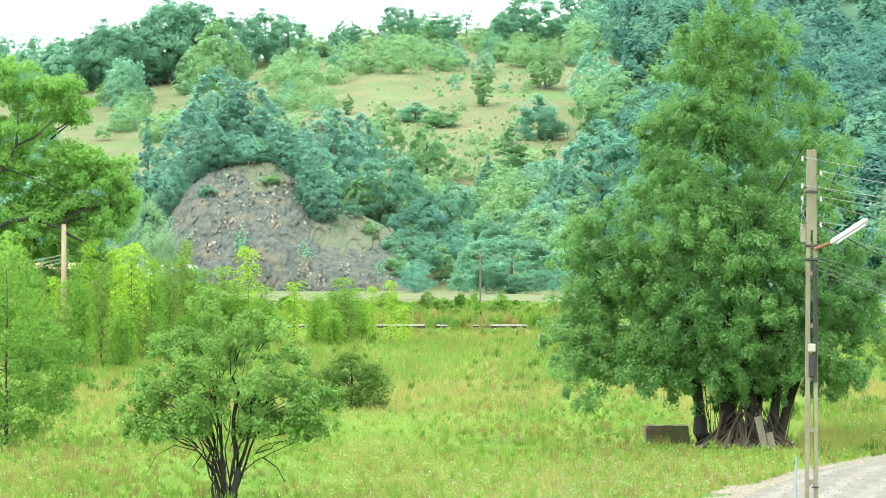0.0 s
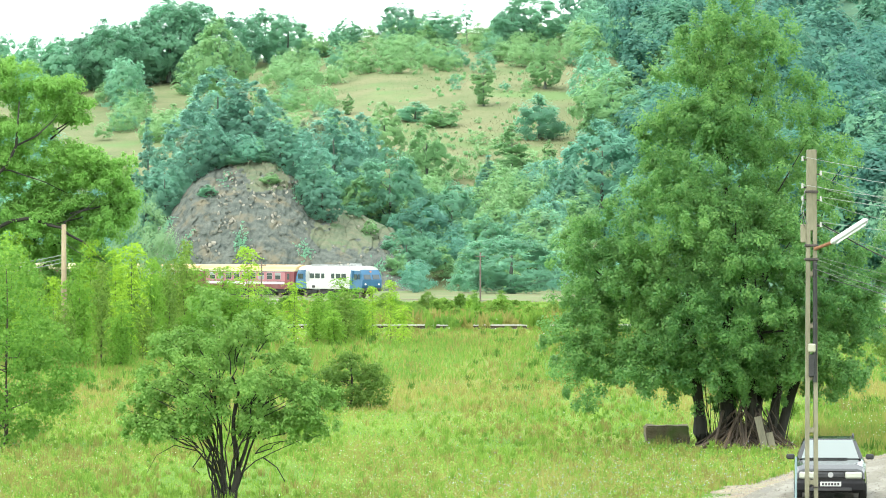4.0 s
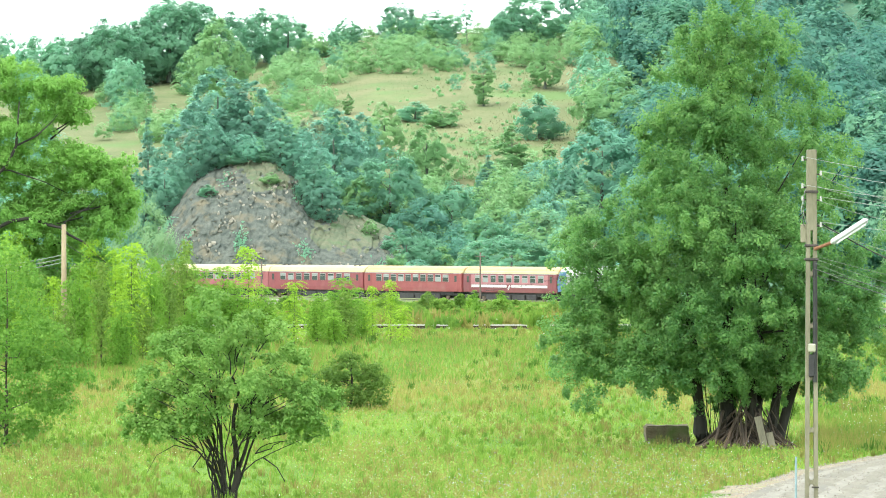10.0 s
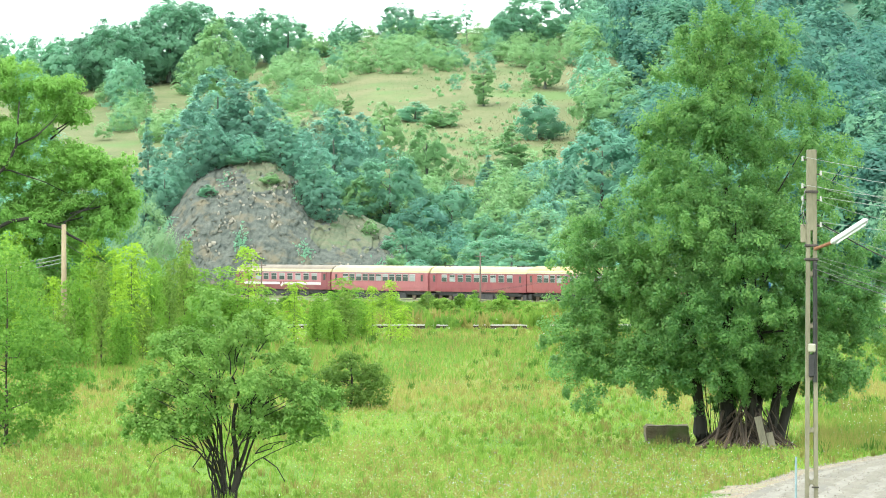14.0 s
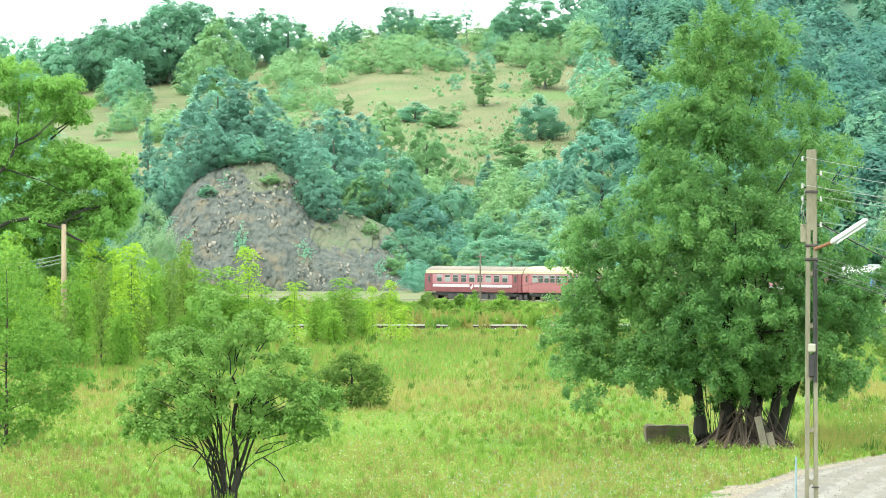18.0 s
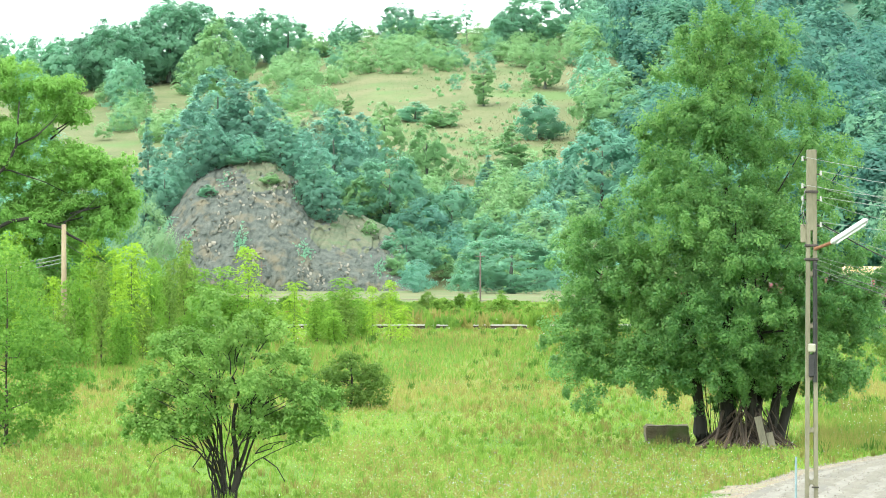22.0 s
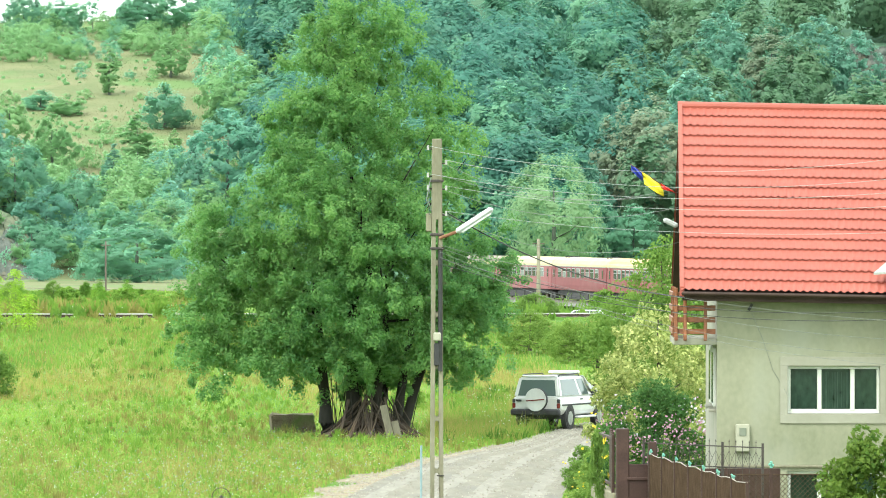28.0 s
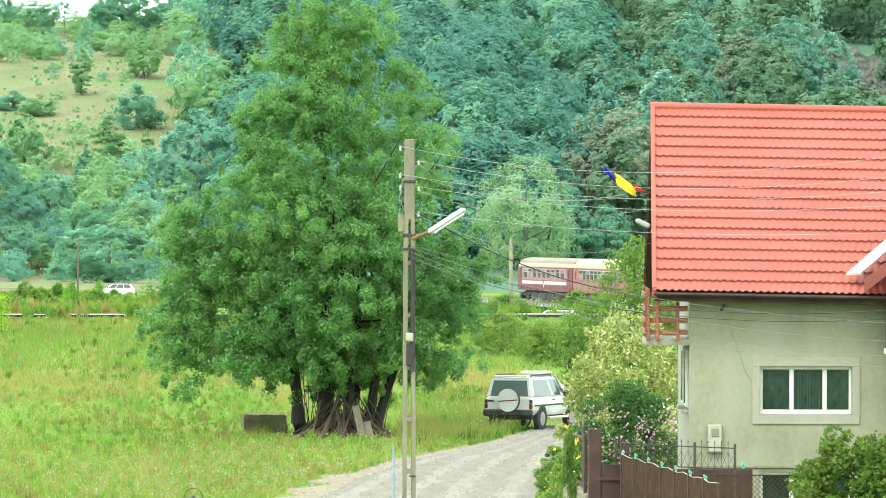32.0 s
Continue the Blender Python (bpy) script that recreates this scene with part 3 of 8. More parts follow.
scrub_belts((
    (-0.03, 0.028, 1014, 1094, 2.5, 5, 1.2, ("bush", "bush", "light", "bush2", "bush"), 150),
    (-0.024, 0.022, 812, 868, 5, 8.5, 0.95, ("round", "round2", "bush2", "light", "deep", "bush", "light"), 90),
    (-0.024, -0.013, 868, 915, 4, 7, 0.95, ("round", "light", "bush2", "light", "pine"), 22),
    (-0.008, 0.02, 868, 905, 2.5, 5, 1.0, ("light", "bush", "bush2"), 26),
    (-0.095, -0.068, 812, 985, 6, 11, 0.9, ("round", "deep", "round2", "pine", "light"), 56),
    (-0.068, -0.052, 812, 862, 6, 9.5, 0.85, ("round", "deep", "spruce", "pine", "pine"), 34),
    (-0.062, -0.04, 950, 1075, 3, 5, 1.3, ("bush", "bush2", "light"), 40),
    (0.016, 0.045, 812, 880, 6, 9, 0.9, ("round", "round2", "deep", "light"), 30),
))
scrub_belts((
    (0.0235, 0.045, 880, 1090, 6, 10, 0.9, ("round", "round2", "deep", "light"), 46),
    (-0.032, -0.019, 905, 1010, 2, 4.5, 1.1, ("light", "bush2", "bush", "bush"), 40),
    (-0.008, 0.02, 905, 1010, 1.2, 2.4, 1.5, ("bush", "bush2"), 16),
    (-0.047, -0.03, 862, 905, 3, 7, 1.0, ("bush2", "pine", "deep", "bush"), 26),
    (-0.026, -0.014, 835, 900, 4, 8, 1.0, ("bush2", "deep", "round", "pine"), 26),
    (-0.05, 0.03, 770, 800, 2.5, 5, 1.3, ("bush2", "bush", "deep"), 34),
))


def belt(key, label, mat, profile, seed, leaf):
    """Scrub and small trees of one kind in one mesh."""
    rng = np.random.default_rng(seed)
    out, shade = [], []
    for x, y, h, w in SCRUB[key]:
        _, q, nor = crown_leaves(rng, profile, 40, 30, 1.3, leaf[0] * 0.86, leaf[1] * 0.86, 0.88, 0.65, far=True)
        k = w / WIDTH[key]
        out.append(q * np.array([k, k, h / 10]) + np.array([x, y, terrain(x, y)]))
        shade.append(nor)
    tagged(new("scrub", mesh_fast("scrub", np.concatenate(out), 3, mat, np.concatenate(shade))), label, "scrub", kind="stuff")


belt("bush", "light green scrub over the knoll", LEAF_LIGHT_HAZED, LOW, 91, (0.68, 0.48))
belt("bush2", "dense green scrub over the knoll", LEAF_HILL_HAZED, LOW, 92, (0.68, 0.48))
belt("light", "light green young trees over the knoll", LEAF_LIGHT_HAZED, EGG, 93, (0.75, 0.5))
belt("round", "green broadleaf trees over the knoll", LEAF_HILL_HAZED, ROUND, 94, (0.75, 0.5))
belt("round2", "dense broadleaf trees over the knoll", LEAF_HILL_HAZED, ROUND, 95, (0.75, 0.5))
belt("deep", "dark broadleaf trees over the knoll", LEAF_DEEP_HAZED, ROUND, 96, (0.75, 0.5))
belt("spruce", "dark spruces over the knoll", NEEDLE_HAZED, CONE, 98, (0.6, 0.32))
belt("pine", "dark pines over the knoll", NEEDLE_HAZED, PINE, 97, (0.65, 0.34))


def woodland(label, mat, seed, count, spots, h0, h1, profile, leaf):
    """Far woods in one mesh."""
    rng = np.random.default_rng(seed)
    out, shade = [], []
    for x, y in spots(rng, count):
        h = rng.uniform(h0, h1) / 10
        _, q, nor = crown_leaves(rng, profile, 56, 30, 1.15, leaf[0] * 0.80, leaf[1] * 0.80, 0.85, 0.72, far=True)
        q = q * np.array([h * rng.uniform(0.85, 1.15), h, h])
        out.append(q + np.array([x, y, terrain(x, y)]))
        shade.append(nor)
    for i in range(6):
        tagged(new("woodland", mesh_fast("woodland", np.concatenate(out[i::6]), 3, mat, np.concatenate(shade[i::6]))), label, "woodland", kind="stuff")


def hill_spots(b0, b1):
    """Places on the far hill between two bearings, clear of the crag and of what stands before it."""
    def spots(rng, count):
        out = []
        while len(out) < count:
            y = rng.uniform(815, 1600) if rng.uniform() < 0.6 else rng.uniform(815, 1100)
            b = rng.uniform(b0, b1)
            if (b < 0.034 and y < 1090) or (abs(b - CRAG[0] / CRAG[1] - 0.001) < 0.006 and CRAG[1] - 110 < y < CRAG[1] + 4):
                continue
            out.append((b * y, y))
        return out
    return spots


def left_spots(rng, count):
    return [(rng.uniform(-0.12, -0.052) * y, y) for y in rng.uniform(1000, 1110, count)]


LEAFY, PINEWOOD = hill_spots(0.024, 0.101), hill_spots(0.097, 0.165)
woodland("dense mixed green woodland on the far hillside", LEAF_FAR_DIM, 21, 110, LEAFY, 12, 17, ROUND, (0.75, 0.52))
woodland("dark green woodland on the far hillside", LEAF_FAR_DEEP_DIM, 22, 120, LEAFY, 12, 18, ROUND, (0.75, 0.52))
woodland("light green trees in the far woodland", LEAF_HILL_HAZED, 23, 26, LEAFY, 9, 14, EGG, (0.9, 0.6))
woodland("dark pines in the far woodland", LEAF_FAR_DEEP_DIM, 24, 30, LEAFY, 13, 19, PINE, (0.85, 0.45))
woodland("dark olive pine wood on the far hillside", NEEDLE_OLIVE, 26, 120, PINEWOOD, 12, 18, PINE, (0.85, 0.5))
woodland("green trees among the pines of the far hillside", LEAF_FAR_DIM, 27, 40, PINEWOOD, 10, 14, ROUND, (0.75, 0.52))
woodland("green trees along the far ridge", LEAF_HILL_HAZED, 25, 30, left_spots, 7, 11, ROUND, (0.9, 0.6))


# ---- the meadow's trees and shrubs ----
def lobe_leaves(rng, lobes, per_area, each, clump_r, length, width):
    """Leaves in clumps over the skins of egg-shaped lobes (x, y, z, radius across, radius up)."""
    cens, quads = [], []
    for x, y, z, r, v in lobes:
        n = int(per_area * r * v)
        d = rng.normal(0, 1, (n, 3))
        d /= np.linalg.norm(d, axis=1)[:, None]
        d[:, 2] = np.where(d[:, 2] < -0.75, -d[:, 2], d[:, 2])
        k = rng.uniform(0.25, 1.0, (n, 1)) ** 0.5 * (1 + 0.12 * np.sin(d[:, :1] * 7 + d[:, 2:] * 5))
        c = np.array([x, y, z]) + d * k * np.array([r, r, v])
        size = clump_r * rng.uniform(0.55, 1.3, (n, 1, 1))
        e = rng.normal(0, 1, (n, each, 3))
        e /= np.linalg.norm(e, axis=2)[:, :, None]
        ax = rng.uniform(0.6, 1.3, (n, 1, 3))
        p = c[:, None, :] + e * rng.uniform(0.2, 1.0, (n, each, 1)) ** 0.6 * size * ax
        cens.append(c)
        quads.append(leaf_quads(rng, p.reshape(-1, 3), (e * 1.5 + d[:, None, :] * 0.6).reshape(-1, 3), length, width, 0.45, 0.42))
    return np.concatenate(cens), np.concatenate(quads)


def build_alder():
    """The big tree beside the road: a spire over wide drooping lower lobes."""
    rng = np.random.default_rng(77)
    outer = ((-4.7, 0.0, 5.2, 1.1, 1.2), (-4.3, 0.2, 6.3, 1.1, 1.0), (-4.8, 0.0, 3.7, 1.0, 1.0), (0.1, -0.9, 12.3, 0.8, 0.9), (0.1, -1.6, 8.1, 1.2, 1.0), (0.5, -1.7, 7.0, 1.3, 1.0), (-0.2, -1.2, 10.3, 1.0, 1.0), (0, -2.4, 5.9, 1.1, 1), (-0.4, -2, 4.6, 1.1, 1), (4, 0.2, 5.2, 1.3, 1.6), (4.2, 0, 3.6, 1.1, 1.4), (3.7, -0.6, 4.4, 1.1, 1.2), (-4.4, 0, 4.4, 1, 1.2), (0.05, -0.7, 13, 0.7, 1.2), (0, -1, 11.3, 0.9, 1.2), (0.2, -1.4, 9, 1.1, 1.2))
    top = ((-1.1, 0.2, 12.3, 1.2, 1.2), (1.5, -0.2, 12, 1.2, 1.3), (0.1, 0, 11.6, 1.75, 3.2), (0, 0, 8.6, 2.7, 3.2), (-1.7, -1.2, 6.9, 1.9, 2), (-1.7, 0, 9.2, 1.4, 1.7), (2.3, 0, 8.4, 1.6, 2.2), (2, 0.2, 10.6, 1.2, 1.5), (-1, 0, 11.4, 1.1, 1.3), (1.7, -1.4, 6.9, 1.8, 1.9), (0, 0, 13.9, 0.8, 1.1), (0.8, -1.2, 9.6, 1.1, 1.2), (-0.7, -1.3, 10.4, 0.9, 1.1))
    middle = ((-3.2, 0, 4.3, 2.4, 3.1), (3, 0, 4.2, 2, 2.7), (0.2, -2, 5.2, 2.9, 2.5), (0.3, 2, 5.2, 3.2, 2.9), (0.1, -2.2, 3.7, 1.5, 1.2), (-3.9, 0.1, 5.3, 1.5, 1.5), (-3.3, 1.2, 4.7, 1.1, 1.0), (-1.7, 1.5, 4.7, 1.2, 1.1), (0, 1.6, 4.9, 1.2, 1.1), (-2.9, -0.8, 5.1, 1.3, 1.1), (-2.2, -1.2, 4.2, 1.1, 1.0), (-1.4, -0.4, 5.6, 1.2, 1.0), (-3.6, 0, 7.2, 1.0, 0.9), (-4.2, -0.2, 6.5, 1.0, 0.9), (-2.7, 0, 8.0, 1.1, 1.0))
    skirt = ((-4.1, -0.5, 3, 1.4, 1.8), (-2.6, -1, 2.6, 1.4, 1.2), (3.5, -0.3, 2.9, 1.3, 1.6), (-1.6, -1.4, 3.3, 1.5, 1.15), (1.7, -1.2, 3.1, 1.5, 1.15), (0.4, 1.8, 3, 2.4, 1.4), (-0.3, -0.6, 2.3, 1.5, 0.7), (0.9, -0.7, 2.2, 1, 0.7), (-3.1, -0.6, 2.3, 1.3, 0.75), (-4.2, 0, 2.7, 1, 0.8), (-2, 0.6, 2.2, 1, 0.6), (3.3, -0.4, 2.2, 1.2, 0.75), (-1.2, 0.4, 2, 1, 0.5), (2.2, -0.2, 2, 0.9, 0.6), (0.7, 0.6, 1.8, 1.1, 0.6), (1.5, 0.2, 1.5, 0.5, 0.5), (0.2, -0.8, 2.0, 0.9, 0.42), (1.2, -0.7, 1.95, 0.8, 0.42), (0.5, 0.5, 1.5, 1.0, 0.5), (-0.2, 0.6, 1.4, 0.5, 0.4), (1.9, 0.2, 1.6, 0.5, 0.4), (0.4, -1.0, 2.7, 1.2, 0.7), (1.4, -0.8, 2.6, 1.0, 0.7), (-0.6, -0.9, 2.7, 1.0, 0.6))
    sub = []
    for x, y, z, r, v in outer + top + middle + skirt:
        for _ in range(int((4.6 if z < 6 else 4.1) * r * v) + 1):
            d = rng.normal(0, 1, 3)
            d /= np.linalg.norm(d)
            k = rng.uniform(0.55, 1.0)
            s = rng.uniform(0.5, 0.95) * min(1.0, 0.45 + 0.3 * r)
            sub.append((x + d[0] * r * k, y + d[1] * r * k, z + d[2] * v * k, s, s * rng.uniform(0.6, 0.95)))
    sub += [(x, y, z, r * 0.75, v * 0.75) for x, y, z, r, v in outer + top + middle + skirt]
    cen, quads = lobe_leaves(rng, sub, 13, 122, 0.31, 0.094, 0.066)
    t = thing("tree", "tall dense green alder with several dark stems", "tree", (8.97, 177.3, 0), 0)
    runs = limb_runs(rng, cen[cen[:, 2] > 5.5], 0.17, 3.6, 13.4, 26)
    for x, y, lean in ((-0.80, 0.0, -0.5), (-0.62, 0.35, -1.3), (0.62, -0.3, 0.4), (1.25, 0.1, 0.9), (0.9, 0.5, 0.2), (0.25, 0.6, -0.5), (1.45, 0.3, 1.8)):
        runs.append([((x - 0.12 * (x < -0.7), y, -0.2), 0.42 if x < -0.7 else 0.27), ((x - 0.03 + lean * 0.12, y, 0.45), 0.24 if x < -0.7 else 0.17), ((x + lean * 0.25, y, 1.4), 0.14), ((x + lean * 0.6, y * 1.2, 3.2), 0.11), ((x + lean, y * 1.5, 5.4), 0.05)])
    for _ in range(40):
        x, y = rng.uniform(-0.9, 1.9), rng.uniform(-0.7, 0.7)
        l, k = rng.uniform(1.0, 2.8), rng.uniform(0.010, 0.028)
        dx, dy = rng.normal(0, 0.16), rng.normal(0, 0.12)
        runs.append([((x, y, -0.1), k), ((x + dx * 0.4 + rng.normal(0, 0.05), y + dy * 0.5, l * 0.5), k * 0.8), ((x + dx * l, y + dy * l, l), k * 0.5)])
    part("trunk", tubes("trunk", runs, BARK_DARK, 8), parent=t)
    part("crown", mesh_fast("crown", quads, 4, LEAF_ALDER), parent=t)


def build_shrub():
    """The many-stemmed shrub in the meadow."""
    rng = np.random.default_rng(41)
    lobes = ((-1.5, 0, 2.5, 1.0, 0.8), (1.5, 0, 2.6, 1.0, 0.85), (0, -0.9, 2.7, 1.3, 0.8), (0, 0.9, 2.9, 1.4, 0.95), (-0.8, 0, 3.6, 1.15, 0.85), (0.9, 0, 3.5, 1.05, 0.85), (0.0, 0, 4.3, 0.8, 0.7), (-1.95, 0.1, 2.0, 0.65, 0.4), (-1.0, -0.6, 1.95, 0.75, 0.4),
             (1.1, -0.5, 2.0, 0.8, 0.4), (2.1, -0.1, 1.9, 0.5, 0.4), (-0.25, 0.1, 4.9, 0.45, 0.45), (-2.0, 0, 2.75, 0.6, 0.5), (2.0, 0.2, 2.75, 0.6, 0.6), (-1.4, 0.2, 3.9, 0.6, 0.5), (0.9, 0.3, 4.3, 0.5, 0.4), (1.75, -0.3, 2.2, 0.6, 0.45), (-1.7, -0.4, 1.75, 0.5, 0.3))
    sub = []
    for x, y, z, r, v in lobes:
        for _ in range(int(11 * r * v) + 3):
            d = rng.normal(0, 1, 3)
            d /= np.linalg.norm(d)
            k, q = rng.uniform(0.5, 1.0), rng.uniform(0.26, 0.5)
            sub.append((x + d[0] * r * k, y + d[1] * r * k, z + d[2] * v * k, q, q * rng.uniform(0.45, 0.8)))
    cen, quads = lobe_leaves(rng, sub, 78, 46, 0.17, 0.088, 0.056)
    t = thing("shrub", "many-stemmed dark-barked hawthorn shrub in full leaf", "shrub", (-5.38, 140.85, -0.08), 0)

    def crooked(a, b, k0, k1, bow, steps=7):
        """A crooked stem from a to b, first upright and then bent outward."""
        a, b, run = np.array(a, float), np.array(b, float), []
        wander = rng.normal(0, 0.05, 3)
        for i in range(steps):
            u = i / (steps - 1)
            p = a + (b - a) * np.array([u ** bow, u ** bow, u ** 0.85])
            wander = wander * 0.55 + rng.normal(0, 0.065, 3) * np.array([1, 1, 0.4])
            run.append((tuple(p + (wander if 0 < i < steps - 1 else 0)), k0 + (k1 - k0) * u))
        return run
    runs = []
    for foot, head, k in (((0.05, 0, -0.1), (0.12, 0.1, 3.2), 0.095), ((-0.1, 0.1, -0.1), (-0.45, 0, 3.4), 0.055), ((0.16, -0.1, -0.1), (0.8, 0, 3.1), 0.06), ((-0.22, 0, -0.1), (-0.9, -0.1, 2.6), 0.045), ((0.22, 0.1, -0.1), (1.2, 0.2, 2.6), 0.045), ((-0.3, 0.1, -0.1), (-0.6, 0.3, 2.9), 0.04)):
        runs.append(crooked(foot, head, k, k * 0.35, 1.5, 9))
    for i in range(18):
        a, r = rng.uniform(0, 6.28), rng.uniform(0.05, 0.4)
        c = cen[rng.integers(len(cen))]
        runs.append(crooked((math.cos(a) * r, math.sin(a) * r, -0.1), c * np.array([0.8, 0.8, 1]), rng.uniform(0.018, 0.034), 0.008, rng.uniform(1.3, 2.2)))
    # low boughs that reach out and hang
    for pts in (((-0.2, -0.1, 0.75), (-0.7, -0.2, 1.35), (-1.3, -0.2, 1.5), (-1.75, -0.2, 1.25), (-2.0, -0.2, 0.8)), ((0.25, -0.1, 0.7), (0.7, -0.2, 1.1), (1.2, -0.2, 1.35), (1.8, -0.2, 1.62), (2.35, -0.2, 1.75)), ((0.9, -0.2, 1.2), (1.25, -0.3, 0.95), (1.45, -0.3, 0.6)), ((-0.6, -0.1, 1.3), (-0.85, -0.1, 0.95), (-0.7, -0.1, 0.8))):
        runs.append([(p, 0.020 - 0.0038 * i) for i, p in enumerate(pts)])
    for i in range(60):
        c = cen[rng.integers(len(cen))]
        m = c * np.array([0.45, 0.45, 0.8])
        runs.append(crooked(m, c, 0.018, 0.005, 1.0, 5))
    part("stem", tubes("stem", runs, BARK_DARK, 6), parent=t)
    part("crown", mesh_fast("crown", quads, 4, LEAF_SHRUB), parent=t)


def build_ash():
    """The tall tree at the wood's edge: bent limbs under layered sprays."""
    rng = np.random.default_rng(51)
    lobes = ((0.4, 0, 13.2, 1.7, 1.3), (2.7, 0, 12.9, 1.5, 1.0), (1.6, 0.5, 11.4, 2.3, 1.2), (3.6, 0, 11.7, 0.9, 0.8), (-0.2, 0, 10, 2.6, 1.5), (3.2, 0.3, 9.6, 1.4, 0.9), (1.6, 1, 8, 3.0, 1.6), (4.4, 0.5, 8.2, 2.1, 1.5), (5.2, 0.5, 6.3, 1.3, 1.2),
             (1.0, 0.6, 5.4, 2.4, 1.6), (3.3, 0.6, 4.9, 1.8, 1.4), (-3, 0, 11.5, 2.6, 2.4), (-3.4, 0, 7.6, 3.0, 2.4), (0.6, 1.6, 3.6, 2.6, 1.4), (-3, 0.6, 4.4, 2.4, 1.8), (3.6, 1.4, 3.0, 1.7, 1.3), (5.2, 1.4, 3.2, 1.1, 1.4), (1.2, 1.8, 2.2, 2.4, 1.2), (4.8, 0.9, 5.9, 1.4, 1.2), (3.4, 1.0, 6.6, 1.7, 1.2), (6.1, 0.6, 7.0, 0.8, 1.0), (5.9, 0.8, 8.6, 0.9, 0.9), (1.4, 1.2, 6.6, 2.0, 1.0))
    sub = []
    for x, y, z, r, v in lobes:
        for _ in range(int(6.0 * r * v) + 4):
            d = rng.normal(0, 1, 3)
            d /= np.linalg.norm(d)
            k, q = rng.uniform(0.35, 1.0), rng.uniform(0.5, 1.0)
            sub.append((x + d[0] * r * k, y + 0.6 + d[1] * r * k, z + d[2] * v * k, q, q * 0.45))
    cen, quads = lobe_leaves(rng, sub, 44, 46, 0.34, 0.16, 0.075)
    t = thing("tree", "tall open-crowned ash tree with long bent limbs", "tree", (-22.48, 288.6, terrain(-22.48, 288.6)))
    runs = [[((-3.2, 0, -0.2), 0.46), ((-3.15, 0, 2.5), 0.38), ((-3.0, 0, 5), 0.34), ((-2.6, 0, 8.2), 0.28), ((-2.0, 0, 10), 0.2), ((-1.0, 0, 12.6), 0.07)],
            [((-3.0, -0.2, 4.4), 0.22), ((-1.4, -0.5, 5.2), 0.19), ((-0.15, -0.7, 5.68), 0.175), ((0.45, -0.8, 6.0), 0.17), ((1.3, -0.8, 6.14), 0.16), ((1.75, -0.8, 6.08), 0.15), ((2.3, -0.8, 5.82), 0.14), ((3.0, -0.8, 5.68), 0.13), ((3.45, -0.8, 5.3), 0.115), ((4.2, -0.7, 4.92), 0.10), ((4.75, -0.6, 4.35), 0.075), ((5.35, -0.5, 3.85), 0.045)],
            [((-2.7, -0.2, 6.8), 0.22), ((-0.8, -0.7, 7.9), 0.18), ((0.25, -0.9, 8.8), 0.16), ((0.75, -0.9, 9.84), 0.13), ((0.9, -0.8, 12.1), 0.06)],
            [((0.75, -0.9, 9.84), 0.10), ((1.8, -0.9, 10.35), 0.08), ((2.6, -0.9, 11.1), 0.05), ((2.9, -0.9, 11.5), 0.02)],
            [((-2.4, -0.2, 8.6), 0.1), ((0.4, -0.8, 8.6), 0.07), ((2.2, -0.9, 8.0), 0.05), ((3.4, -0.8, 7.4), 0.02)],
            [((3.0, -0.7, 5.7), 0.06), ((3.5, -0.7, 6.2), 0.05), ((4.4, -0.7, 6.7), 0.04), ((4.9, -0.6, 7.3), 0.02)]]
    runs = [[(p, r * 0.55) for p, r in run] for run in runs]
    for c in cen[rng.choice(len(cen), 26, replace=False)]:
        m = c * np.array([0.6, 0.5, 0.92]) + rng.normal(0, 0.15, 3)
        runs.append([(tuple(m), 0.05), (tuple(m * 0.4 + c * 0.6 + rng.normal(0, 0.1, 3)), 0.03), (tuple(c), 0.012)])
    part("trunk", tubes("trunk", runs, BARK_DARK, 8), parent=t)
    part("crown", mesh_fast("crown", quads, 4, LEAF_ASH), parent=t)


